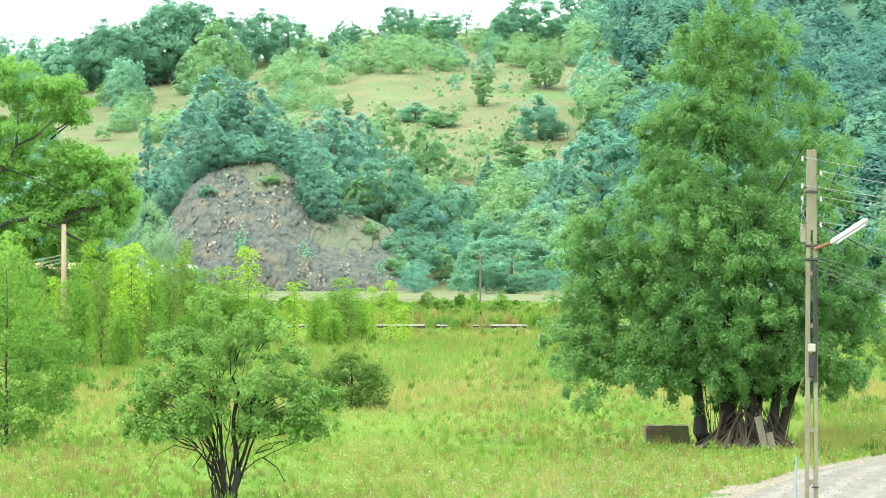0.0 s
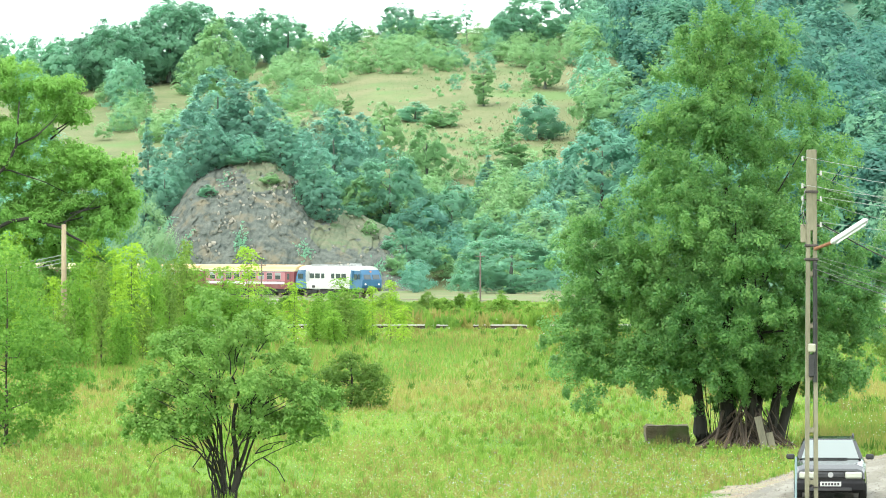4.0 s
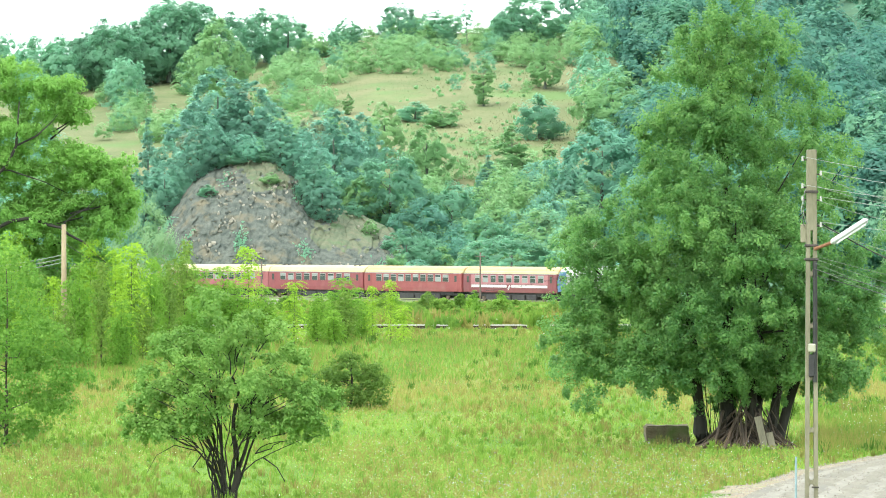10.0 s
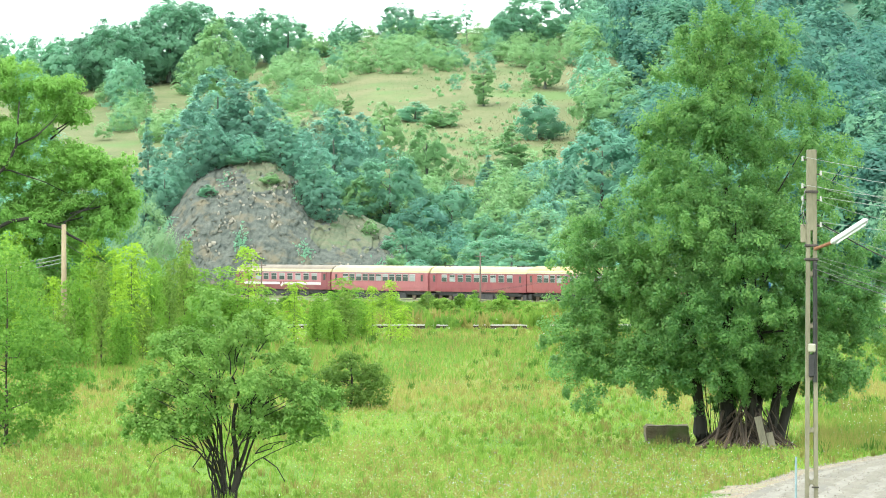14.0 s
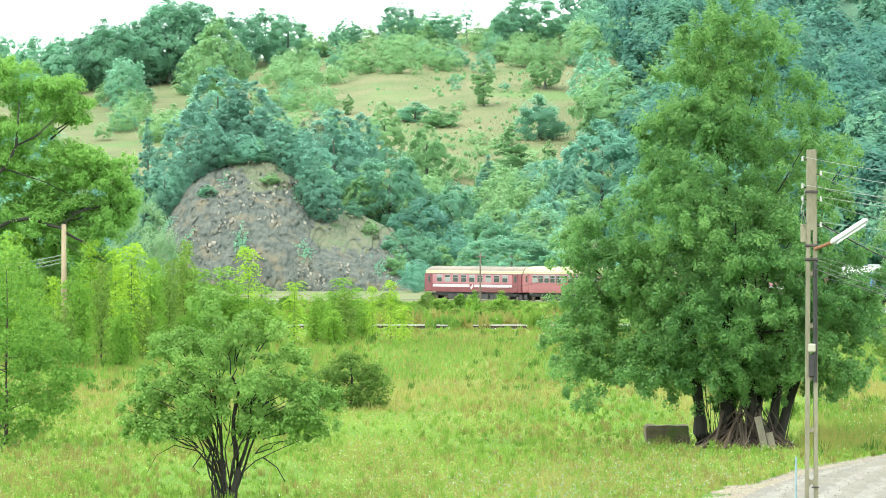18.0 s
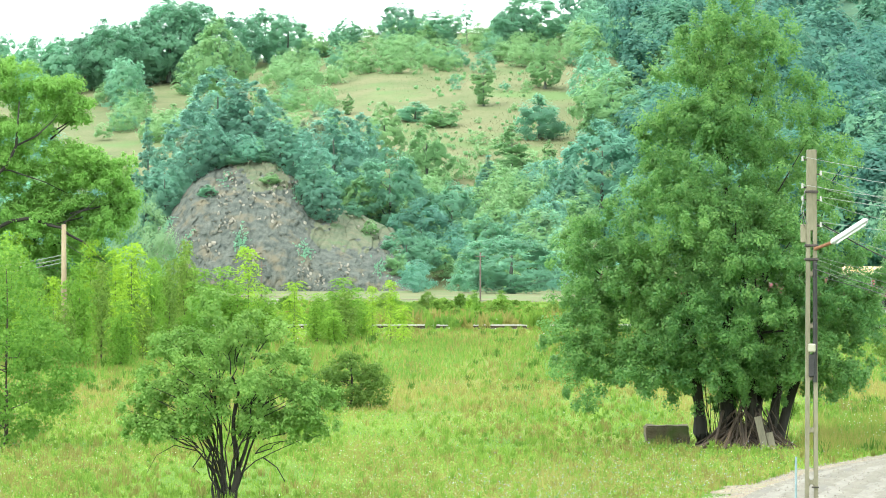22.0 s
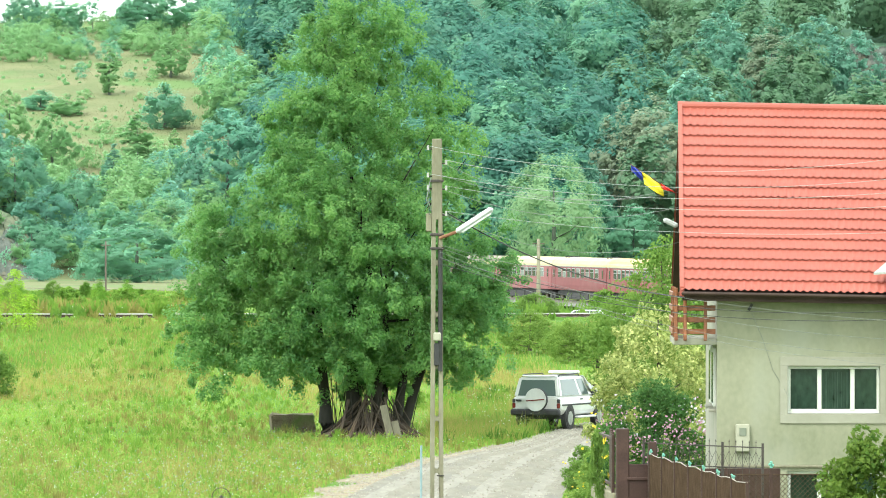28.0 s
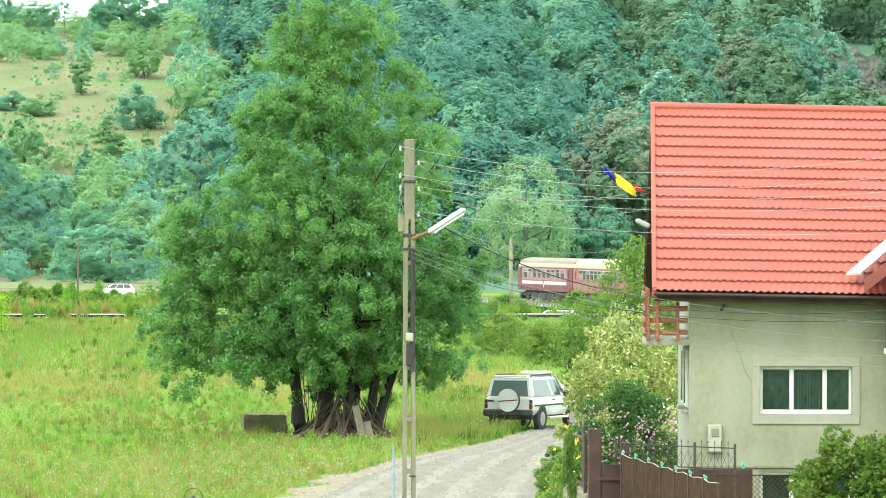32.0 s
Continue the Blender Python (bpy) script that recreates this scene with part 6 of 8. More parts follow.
        f = [g.verts.new((u, v, z)) for v, z in ((0, E), (D - 0.1, E), (ridge_v, zr - 0.35))]
        g.faces.new(f)
        r = bmesh.ops.extrude_face_region(g, geom=g.faces[:])
        bmesh.ops.translate(g, vec=(0.2, 0, 0), verts=[e for e in r["geom"] if isinstance(e, bmesh.types.BMVert)])
        bmesh.ops.recalc_face_normals(g, faces=g.faces)
        part("gable", g, BROWN_WOOD, h, "dark brown boarded gable")
    # pressed sheets
    rows, length = 18, 4.75 / math.cos(slope)
    u, sheet = -0.63, 1.1
    while u < W + 0.5:
        for back in (False, True):
            vs, fs = wavy_sheet(u, min(u + sheet, W + 0.6), rows, length / rows, 0.1375)
            me = mesh_of("roof_sheet", vs, fs, ROOF_RED)
            if not back:
                m = Matrix.Translation((0, v0, 5.42)) @ Matrix.Rotation(slope, 4, "X")
            else:
                m = Matrix.Translation((0, 2 * ridge_v - v0, 5.42)) @ Matrix.Rotation(math.pi, 4, "Z") @ Matrix.Rotation(slope, 4, "X") @ Matrix.Translation((-W + 0.03, 0, 0))
            part("roof_sheet", me, parent=h, m=m)
        u += sheet
    deck = bmesh.new()
    q = [deck.verts.new((x, y, z)) for x in (-0.6, W + 0.57) for y, z in ((v0 + 0.03, 5.36), (ridge_v, zr - 0.07), (2 * ridge_v - v0 - 0.03, 5.36))]
    deck.faces.new((q[0], q[1], q[4], q[3]))
    deck.faces.new((q[1], q[2], q[5], q[4]))
    r = bmesh.ops.extrude_face_region(deck, geom=deck.faces[:])
    bmesh.ops.translate(deck, vec=(0, 0, -0.14), verts=[e for e in r["geom"] if isinstance(e, bmesh.types.BMVert)])
    bmesh.ops.recalc_face_normals(deck, faces=deck.faces)
    part("roof_deck", deck, GUTTER, h, "dark brown boarded roof underside")
    part("ridge_cap", rod((-0.66, ridge_v, zr + 0.0), (W + 0.6, ridge_v, zr + 0.0), 0.085, n=12), ROOF_RED, h)
    rk = Vector((0, v0, 5.42)), Vector((0, ridge_v, zr))
    for x in (-0.64, W + 0.6):
        e = bmesh.new()
        for d in (0, 1):
            p0, p1 = rk
            q = [e.verts.new((x + d * 0.08 - 0.01, p.y, p.z + k)) for p, k in ((p0, 0.06), (p1, 0.09), (p1, -0.15), (p0, -0.15))]
            e.faces.new(q)
        e.verts.ensure_lookup_table()
        for i in range(4):
            j = (i + 1) % 4
            e.faces.new((e.verts[i], e.verts[j], e.verts[4 + j], e.verts[4 + i]))
        bmesh.ops.recalc_face_normals(e, faces=e.faces)
        part("verge_trim", e, ROOF_RED, h)
    part("gutter", box(W + 1.2, 0.11, 0.07, W / 2 - 0.02, v0 - 0.06, 5.32, 0.025), GUTTER, h, "dark brown metal gutter")
    # the old roof has settled towards its far end
    pivot = Matrix.Translation((-0.64, 0, zr))
    for ob in h.children:
        if ob.name.split(".")[0] in ("roof_sheet", "roof_deck", "ridge_cap", "verge_trim", "gutter"):
            ob.matrix_basis = pivot @ Matrix.Rotation(0.017, 4, "Y") @ pivot.inverted() @ ob.matrix_basis
    # timber balcony at the gable
    part("balcony_slab", box(0.82, 3.4, 0.12, -0.41, 1.75, 4.38, 0.01), RENDER_PALE, h)
    for v in (-0.03, 1.7, 3.35):
        part("balcony_post", box(0.065, 0.065, 0.99, -0.77, v, 4.46, 0.01), ORANGE_WOOD, h, "orange varnished balcony post")
    part("balcony_post", box(0.065, 0.065, 0.99, -0.60, -0.03, 4.46, 0.01), ORANGE_WOOD, h)
    part("balcony_post", box(0.065, 0.065, 0.99, -0.22, -0.03, 4.46, 0.01), ORANGE_WOOD, h)
    for z in (4.58, 4.8, 5.02, 5.27):
        part("balcony_rail", box(0.76, 0.035, 0.10, -0.41, 0.03, z, 0.008), ORANGE_WOOD, h, "orange varnished balcony board")
        part("balcony_rail", box(0.035, 3.3, 0.10, -0.82, 1.72, z, 0.008), ORANGE_WOOD, h)
    # boards and brackets of the verge
    for v, z in ((0.6, 6.3), (1.7, 7.2), (2.9, 8.1)):
        part("purlin", box(0.7, 0.14, 0.16, -0.3, v, z - 0.35, 0.01), BROWN_WOOD, h)
    # wing roof to the right, nearer the lane
    wing = bmesh.new()
    q = [wing.verts.new(p) for p in ((3.25, -1.2, 5.58), (6.0, -1.2, 7.81), (6.0, 3.0, 7.81), (3.25, 3.0, 5.58))]
    wing.faces.new(q)
    r = bmesh.ops.extrude_face_region(wing, geom=wing.faces[:])
    bmesh.ops.translate(wing, vec=(0, 0, -0.10), verts=[e for e in r["geom"] if isinstance(e, bmesh.types.BMVert)])
    bmesh.ops.recalc_face_normals(wing, faces=wing.faces)
    part("wing_roof", wing, ROOF_RED, h)
    wing = bmesh.new()
    q = [wing.verts.new(p) for p in ((3.20, -1.23, 5.38), (6.0, -1.23, 7.64), (6.0, -1.23, 7.88), (3.20, -1.23, 5.62))]
    wing.faces.new(q)
    r = bmesh.ops.extrude_face_region(wing, geom=wing.faces[:])
    bmesh.ops.translate(wing, vec=(0, 0.06, 0), verts=[e for e in r["geom"] if isinstance(e, bmesh.types.BMVert)])
    bmesh.ops.recalc_face_normals(wing, faces=wing.faces)
    part("wing_fascia", wing, FASCIA_RED, h, "darker red board along the eaves")
    fl = bmesh.new()
    q = [fl.verts.new(p) for p in ((2.90, -0.50, 5.70), (3.18, -0.62, 5.72), (5.95, 1.9, 7.95), (5.66, 1.95, 7.95))]
    fl.faces.new(q)
    r = bmesh.ops.extrude_face_region(fl, geom=fl.faces[:])
    bmesh.ops.translate(fl, vec=(0, 0, 0.04), verts=[e for e in r["geom"] if isinstance(e, bmesh.types.BMVert)])
    bmesh.ops.recalc_face_normals(fl, faces=fl.faces)
    part("valley_flashing", fl, ZINC, h, "pale zinc valley flashing")
    part("wing_wall", box(5.5, 0.25, 5.3, 6.52, -0.62, 0.0), RENDER_WALL, h)
    part("wing_balcony", box(0.5, 0.5, 0.1, 3.85, -0.9, 4.25, 0.01), PVC, h)
    # An added dark sheet behind the slats takes the place of the recess's shade.
    part("loggia_back", box(0.75, 0.04, 1.0, 4.03, -0.30, 4.33), BROWN_WOOD, h, "dark panel standing in for the loggia's shade")
    part("loggia_post", box(0.08, 0.08, 1.05, 3.68, -1.08, 4.33, 0.01), RENDER_PALE, h, "white loggia post")
    for k in range(3):
        part("loggia_slat", box(0.10, 0.04, 0.95, 3.82 + 0.17 * k, -1.09, 4.36, 0.008), ORANGE_WOOD, h)
    part("cable_hook", box(0.05, 0.08, 0.14, 0.62, -0.05, 5.02, turn=Matrix.Rotation(0.5, 4, "Y")), CABLE, h)
    part("wall_cable", tubes("wall_cable", [[((0.64, -0.02, 5.0), 0.004), ((0.85, -0.015, 4.5), 0.004), ((1.05, -0.015, 3.9), 0.004), ((1.32, -0.03, 3.45), 0.004)]], WIRE_DULL, 5), parent=h)
    # small lamp at the gable
    lamp = part("gable_lamp", box(0.30, 0.12, 0.10, -0.83, 2.2, 6.62, 0.03, turn=Matrix.Rotation(0.45, 4, "Y")), LAMP_BODY, h, "small pale wall lamp")
    part("bracket", box(0.35, 0.05, 0.05, -0.5, 2.2, 6.5), PVC, lamp)
    return h


build_house()


def build_flag():
    f = thing("flag", "blue, yellow and red striped flag on a short staff", "flag", (11.55, 107.53, 7.27))
    part("staff", rod((0, 0, -0.02), (-0.84, -0.05, 0.52), 0.010, n=6), BROWN_WOOD, f)
    along = Vector((-0.80, -0.05, 0.48)).normalized()
    for i, m in enumerate((FLAG_RED, FLAG_YELLOW, FLAG_BLUE)):
        verts, faces, n = [], [], 7
        a, b = ((0.02, 0.30), (0.27, 0.72), (0.70, 0.96))[i]
        for j in range(6):
            for k in range(n):
                t = a + (b - a) * j / 5
                drop = (0.03, 0.16, 0.10)[i] * k / (n - 1) + 0.10 * k / (n - 1) * math.sin(min(t * 3.3, 3.1))
                p = along * t + Vector((0.05 * k / (n - 1) * (i != 2), 0.05 * math.sin(k * 1.3 + j), -drop))
                verts.append(p)
        for j in range(5):
            for k in range(n - 1):
                q = j * n + k
                faces.append((q, q + 1, q + n + 1, q + n))
        me = mesh_of("cloth", verts, faces, m, True)
        ob = part("cloth", me, parent=f, label=("red cloth band", "yellow cloth band", "blue cloth band")[i])
        sol = ob.modifiers.new("thick", "SOLIDIFY")
        sol.thickness = 0.006


build_flag()


# ---- cars ----
CAR_BLACK = surface("black_paint", (0.005, 0.005, 0.006), (0.012, 0.012, 0.013), scale=2, rough=0.12, bump=0, gloss=0.5, coat=0.25)

CAR_WHITE = surface("white_paint", (0.50, 0.51, 0.50), (0.62, 0.62, 0.61), scale=1.2, rough=0.3, bump=0, coat=0.4, stain=(0.44, 0.43, 0.40))
BUMPER_DARK = surface("dark_bumper", (0.006, 0.006, 0.007), (0.016, 0.016, 0.017), scale=2, rough=0.65, bump=0)
BUMPER_DARK.node_tree.nodes["Principled BSDF"].inputs["Specular IOR Level"].default_value = 0.2
HEADLAMP = glass("headlamp_lens", (0.40, 0.41, 0.34), 0.12)
COVER = surface("windscreen_cover", (0.30, 0.31, 0.30), (0.44, 0.45, 0.43), scale=3, rough=0.6)
CAR_GLASS = glass("car_glass", (0.03, 0.04, 0.04), 0.02)
SUV_GLASS = glass("suv_glass", (0.085, 0.115, 0.105), 0.05, 0.6)
# Windscreen tint is raised above the dark cabin: reflected sky put into its colour.
CAR_GLASS_SKY = glass("windscreen_sky_tint", (0.15, 0.175, 0.165), 0.02)
TYRE = surface("tyre_rubber", (0.012, 0.012, 0.012), (0.035, 0.033, 0.03), scale=6, rough=0.85)
ALLOY = surface("wheel_alloy", (0.30, 0.30, 0.30), (0.48, 0.48, 0.47), scale=4, rough=0.35, metal=0.7, bump=0)
BLACK_PLASTIC = surface("black_plastic", (0.014, 0.014, 0.015), (0.04, 0.04, 0.04), scale=4, rough=0.7)
RED_LENS = glass("red_lens", (0.14, 0.015, 0.012), 0.2)
PLATE = surface("plate_white", (0.42, 0.43, 0.41), (0.52, 0.52, 0.50), scale=3, rough=0.4, bump=0)


def loft(rings):
    b = bmesh.new()
    made = [[b.verts.new(p) for p in ring] for ring in rings]
    n = len(made[0])
    for a, c in zip(made, made[1:]):
        for i in range(n):
            b.faces.new((a[i], a[(i + 1) % n], c[(i + 1) % n], c[i]))
    b.faces.new(made[0][::-1])
    b.faces.new(made[-1])
    bmesh.ops.recalc_face_normals(b, faces=b.faces)
    return b


def body_loft(stations):
    """stations: rows of (y, sill z, belt z, half width); y grows towards the nose."""
    rings = []
    for y, z0, z1, w in stations:
        half = [(w * 0.90, z0), (w, z0 + 0.16), (w * 1.0, z0 + (z1 - z0) * 0.55), (w * 0.975, z1 - 0.12), (w * 0.91, z1 - 0.045), (w * 0.76, z1)]
        rings.append([(x, y, z) for x, z in half] + [(-x, y, z) for x, z in reversed(half)])
    b = loft(rings)
    bmesh.ops.bevel(b, geom=[e for e in b.edges if e.calc_face_angle(0) > 0.6], offset=0.03, segments=2, affect="EDGES")
    return b


def pane_on(corners, u0, u1, v0, v1, lift=0.008):
    """A thin pane on a four-cornered face (bottom-left, bottom-right, top-right, top-left), set a little proud."""
    c = [Vector(p) for p in corners]
    nor = (c[1] - c[0]).cross(c[3] - c[0]).normalized() * lift

    def at(u, v):
        return c[0].lerp(c[1], u).lerp(c[3].lerp(c[2], u), v)
    q = [at(u0, v0), at(u1, v0), at(u1, v1), at(u0, v1)]
    return loft([[p - nor for p in q], [p + nor for p in q]])


def wheel(parent, x, y, r, width, spin=1):
    t = part("wheel", rod((x - width / 2, y, r), (x + width / 2, y, r), r * 0.6, n=20), ALLOY, parent)
    b = bmesh.new()
    n, prof = 24, ((-0.5, 0.62), (-0.5, 0.93), (-0.36, 1.0), (0.36, 1.0), (0.5, 0.93), (0.5, 0.62))
    rings = [[b.verts.new((x + width * a, y + r * k * math.cos(2 * math.pi * i / n), r + r * k * math.sin(2 * math.pi * i / n))) for a, k in prof] for i in range(n)]
    for i in range(n):
        for j in range(len(prof) - 1):
            b.faces.new((rings[i][j], rings[i][j + 1], rings[(i + 1) % n][j + 1], rings[(i + 1) % n][j]))
    bmesh.ops.recalc_face_normals(b, faces=b.faces)
    part("tyre", b, TYRE, t)
    side = width / 2 * (1 if x > 0 else -1)
    for i in range(5):
        a = 2 * math.pi * i / 5
        part("spoke", box(0.015, r * 0.16, r * 0.42, x + side, y + r * 0.33 * math.cos(a), r + r * 0.33 * math.sin(a) - r * 0.21, turn=Matrix.Rotation(a - math.pi / 2, 4, "X")), ALLOY, t)
    return t


def greenhouse(parent, material, yr0, yr1, yf1, yf0, z0, z1, w0, w1):
    """The cabin above the belt line: rear foot, rear top, front top, front foot."""
    lo = [(-w0, yr0, z0), (w0, yr0, z0), (w0, yf0, z0), (-w0, yf0, z0)]
    hi = [(-w1, yr1, z1), (w1, yr1, z1), (w1, yf1, z1), (-w1, yf1, z1)]
    b = loft([lo, hi])
    bmesh.ops.bevel(b, geom=list(b.edges), offset=0.05, segments=2, affect="EDGES")
    part("cabin", b, material, parent)
    return lo, hi


def bars(parent, x, y, z, w, h, out):
    """A number plate as a pale plate with plain dark bars."""
    p = part("number_plate", box(w, 0.015, h, x, y, z, 0.004), PLATE, parent)
    for k in range(6):
        part("plate_bar", box(w * 0.09, 0.006, h * 0.55, x - w * 0.36 + k * w * 0.144, y + out * 0.009, z + h * 0.22), BLACK_PLASTIC, p)


def build_estate(label, paint):
    """An estate car, nose towards +y."""
    c = thing("car", label, "car")
    part("body", body_loft(((-2.18, 0.40, 0.90, 0.78), (-2.05, 0.24, 0.98, 0.85), (-1.2, 0.20, 0.99, 0.87), (0.4, 0.20, 0.98, 0.87), (1.0, 0.20, 0.96, 0.87), (1.85, 0.22, 0.87, 0.85), (2.10, 0.26, 0.78, 0.82), (2.2, 0.30, 0.72, 0.76))), paint, c)
    lo, hi = greenhouse(c, paint, -2.1, -1.72, 0.20, 0.98, 0.95, 1.43, 0.79, 0.60)
    part("windscreen", pane_on((lo[3], lo[2], hi[2], hi[3]), 0.06, 0.94, 0.06, 0.93), CAR_GLASS_SKY, c)
    part("rear_window", pane_on((lo[0], lo[1], hi[1], hi[0]), 0.08, 0.92, 0.1, 0.9), CAR_GLASS, c)
    for q in ((lo[2], lo[1], hi[1], hi[2]), (lo[0], lo[3], hi[3], hi[0])):
        for u0, u1 in ((0.1, 0.36), (0.39, 0.64), (0.67, 0.92)):
            part("side_window", pane_on(q, u0, u1, 0.1, 0.88), CAR_GLASS, c)
    for s in (-1, 1):
        part("headlight", box(0.40, 0.14, 0.16, s * 0.54, 2.16, 0.55, 0.03), HEADLAMP, c)
        part("mirror", box(0.20, 0.12, 0.13, s * 0.95, 0.72, 0.95, 0.03), BLACK_PLASTIC, c)
        part("roof_rail", tubes("roof_rail", [[((s * 0.56, -1.55, 1.42), 0.02), ((s * 0.57, -1.35, 1.49), 0.02), ((s * 0.57, -0.2, 1.50), 0.02), ((s * 0.56, 0.05, 1.43), 0.02)]], BLACK_PLASTIC, 6), parent=c)
        part("tail_light", box(0.16, 0.08, 0.28, s * 0.62, -2.16, 0.58, 0.02), RED_LENS, c)
        for y in (-1.3, 1.25):
            wheel(c, s * 0.77, y, 0.31, 0.19)
    part("bumper", box(1.68, 0.26, 0.29, 0, 2.14, 0.22, 0.07), BUMPER_DARK if paint is CAR_BLACK else paint, c)
    grille = part("grille", box(0.64, 0.06, 0.13, 0, 2.21, 0.565, 0.02), BLACK_PLASTIC, c)
    part("badge", rod((0, 2.235, 0.64), (0, 2.255, 0.64), 0.065, n=16), ALLOY, grille)
    bars(c, 0, 2.285, 0.37, 0.5, 0.11, 1)
    part("air_intake", box(1.0, 0.05, 0.08, 0, 2.265, 0.26, 0.01), BLACK_PLASTIC, c)
    part("wiper", box(0.9, 0.02, 0.02, 0.05, 0.99, 0.98), BLACK_PLASTIC, c)
    return c


def build_suv():
    """The parked white off-road estate, tail towards the lane, nose towards +y."""
    c = thing("suv", "white off-road estate with rear spare wheel and covered windscreen", "car", (16.02, 183.8, 0.02), -27)
    part("body", body_loft(((-2.2, 0.62, 1.06, 0.84), (-2.1, 0.50, 1.10, 0.88), (-1.0, 0.46, 1.10, 0.89), (0.5, 0.46, 1.10, 0.89), (1.0, 0.46, 1.08, 0.89), (1.95, 0.5, 1.02, 0.87), (2.15, 0.55, 0.95, 0.82))), CAR_WHITE, c)
    lo, hi = greenhouse(c, CAR_WHITE, -2.13, -1.98, 0.30, 0.85, 1.05, 1.70, 0.84, 0.70)
    part("rear_window", pane_on((lo[0], lo[1], hi[1], hi[0]), 0.09, 0.91, 0.08, 0.86), SUV_GLASS, c)
    part("windscreen", pane_on((lo[3], lo[2], hi[2], hi[3]), 0.02, 0.98, 0.0, 0.96, 0.03), COVER, c, "pale grey windscreen cover")
    for q in ((lo[2], lo[1], hi[1], hi[2]), (lo[0], lo[3], hi[3], hi[0])):
        for u0, u1 in ((0.10, 0.32), (0.39, 0.93)):
            part("side_window", pane_on(q, u0, u1, 0.08, 0.88), SUV_GLASS, c)
    for s in (-1, 1):
        for y in (-1.35, 1.35):
            part("wheel_arch", rod((s * 0.72, y, 0.40), (s * 0.893, y, 0.40), 0.425, n=24), BLACK_PLASTIC, c)
            wheel(c, s * 0.80, y, 0.37, 0.22)
        lamp = part("tail_light", box(0.12, 0.08, 0.17, s * 0.80, -2.18, 0.70, 0.02), RED_LENS, c)
        part("reverse_lens", box(0.115, 0.075, 0.13, s * 0.80, -2.18, 0.872, 0.02), BLACK_PLASTIC, lamp)
        part("mirror", box(0.18, 0.1, 0.16, s * 0.97, 0.6, 1.12, 0.03), BLACK_PLASTIC, c)
        part("roof_rail", tubes("roof_rail", [[((s * 0.64, -1.8, 1.70), 0.02), ((s * 0.64, -1.7, 1.78), 0.02), ((s * 0.64, 0.0, 1.78), 0.02), ((s * 0.64, 0.1, 1.70), 0.02)]], BLACK_PLASTIC, 6), parent=c)
        part("sill_step", box(0.14, 1.7, 0.07, s * 0.93, 0, 0.36, 0.02), CAR_WHITE, c)
        part("side_moulding", box(0.02, 3.9, 0.05, s * 0.895, -0.1, 0.78), BLACK_PLASTIC, c)
        part("door_handle", box(0.03, 0.18, 0.04, s * 0.895, -0.3, 0.95), BLACK_PLASTIC, c)
    part("bumper", box(1.76, 0.2, 0.22, 0, -2.25, 0.46, 0.05), BLACK_PLASTIC, c)
    part("underside", box(1.5, 3.9, 0.25, 0, 0, 0.34), BLACK_PLASTIC, c)
    sp = part("spare_wheel", rod((0.05, -2.20, 0.98), (0.05, -2.40, 0.98), 0.37, n=32), CAR_WHITE, c, "white covered spare wheel")
    part("rim_band", rod((0.05, -2.21, 0.98), (0.05, -2.35, 0.98), 0.378, n=32), BLACK_PLASTIC, sp)
    part("cover_stripe", box(0.66, 0.012, 0.035, 0.05, -2.405, 0.95, turn=Matrix.Rotation(-0.08, 4, "Y")), RED_LENS, sp)
    part("grab_badge", box(0.2, 0.02, 0.06, -0.62, -2.22, 0.92), BLACK_PLASTIC, c)
    part("roof_spoiler", box(1.2, 0.28, 0.05, 0, -1.86, 1.72, 0.03), CAR_WHITE, c)
    part("bonnet", box(1.62, 1.25, 0.05, 0, 1.46, 1.04, 0.02, turn=Matrix.Rotation(-0.06, 4, "X")), CAR_WHITE, c)
    slope = ((0.22, 1.725, 0.62), (0.50, 1.60, 0.72), (0.85, 1.42, 0.82), (1.20, 1.29, 0.87), (1.60, 1.20, 0.88), (1.95, 1.12, 0.86))
    part("cover", loft([[(-w, y, z - 0.10), (-w * 0.97, y, z - 0.01), (-w * 0.5, y, z + 0.03), (0, y, z + 0.015), (w * 0.5, y, z + 0.03), (w * 0.97, y, z - 0.01), (w, y, z - 0.10)] for y, z, w in slope]), COVER, c, "pale cloth drawn over windscreen and bonnet")
    part("roof_panel", box(0.95, 0.5, 0.09, 0.18, -0.1, 1.79, 0.02), CAR_WHITE, c)
    drape = [(0.86, 0.98, 1.16), (0.90, 0.42, 1.30), (0.74, 0.26, 1.71), (0.60, 0.30, 1.73)]
    part("cover_flap", loft([[(x - 0.012, y, z) for x, y, z in drape], [(x + 0.012, y, z) for x, y, z in drape]]), COVER, c, "pale cover hanging over the door")
    # Added black slab, standing in for the shadow along the bonnet's edge.
    part("engine_bay", box(1.79, 1.2, 0.06, 0, 1.45, 1.04), BLACK_PLASTIC, c)
    c.scale = (0.97, 0.94, 1.0)
    return c


CAR = build_estate("black estate car with roof rails driving along the lane", CAR_BLACK)
for ob in CAR.children:
    ob.matrix_basis = Matrix.Scale(1.05, 4) @ ob.matrix_basis
FAR_CAR = build_estate("white estate car driving along the valley road", CAR_WHITE)
FAR_ROWS = ((0, 130, 560), (24, 90, 585), (30, 30, 604), (31, 19.2, 606), (32, 7.9, 607))
PARKED = build_estate("pale blue car parked beyond the weeds", surface("pale_blue_paint", (0.36, 0.42, 0.45), (0.46, 0.52, 0.55), scale=2, rough=0.3, bump=0, coat=0.4))
PARKED.matrix_basis = pose(37.6, 416, -1.0, 0, 0, 75)
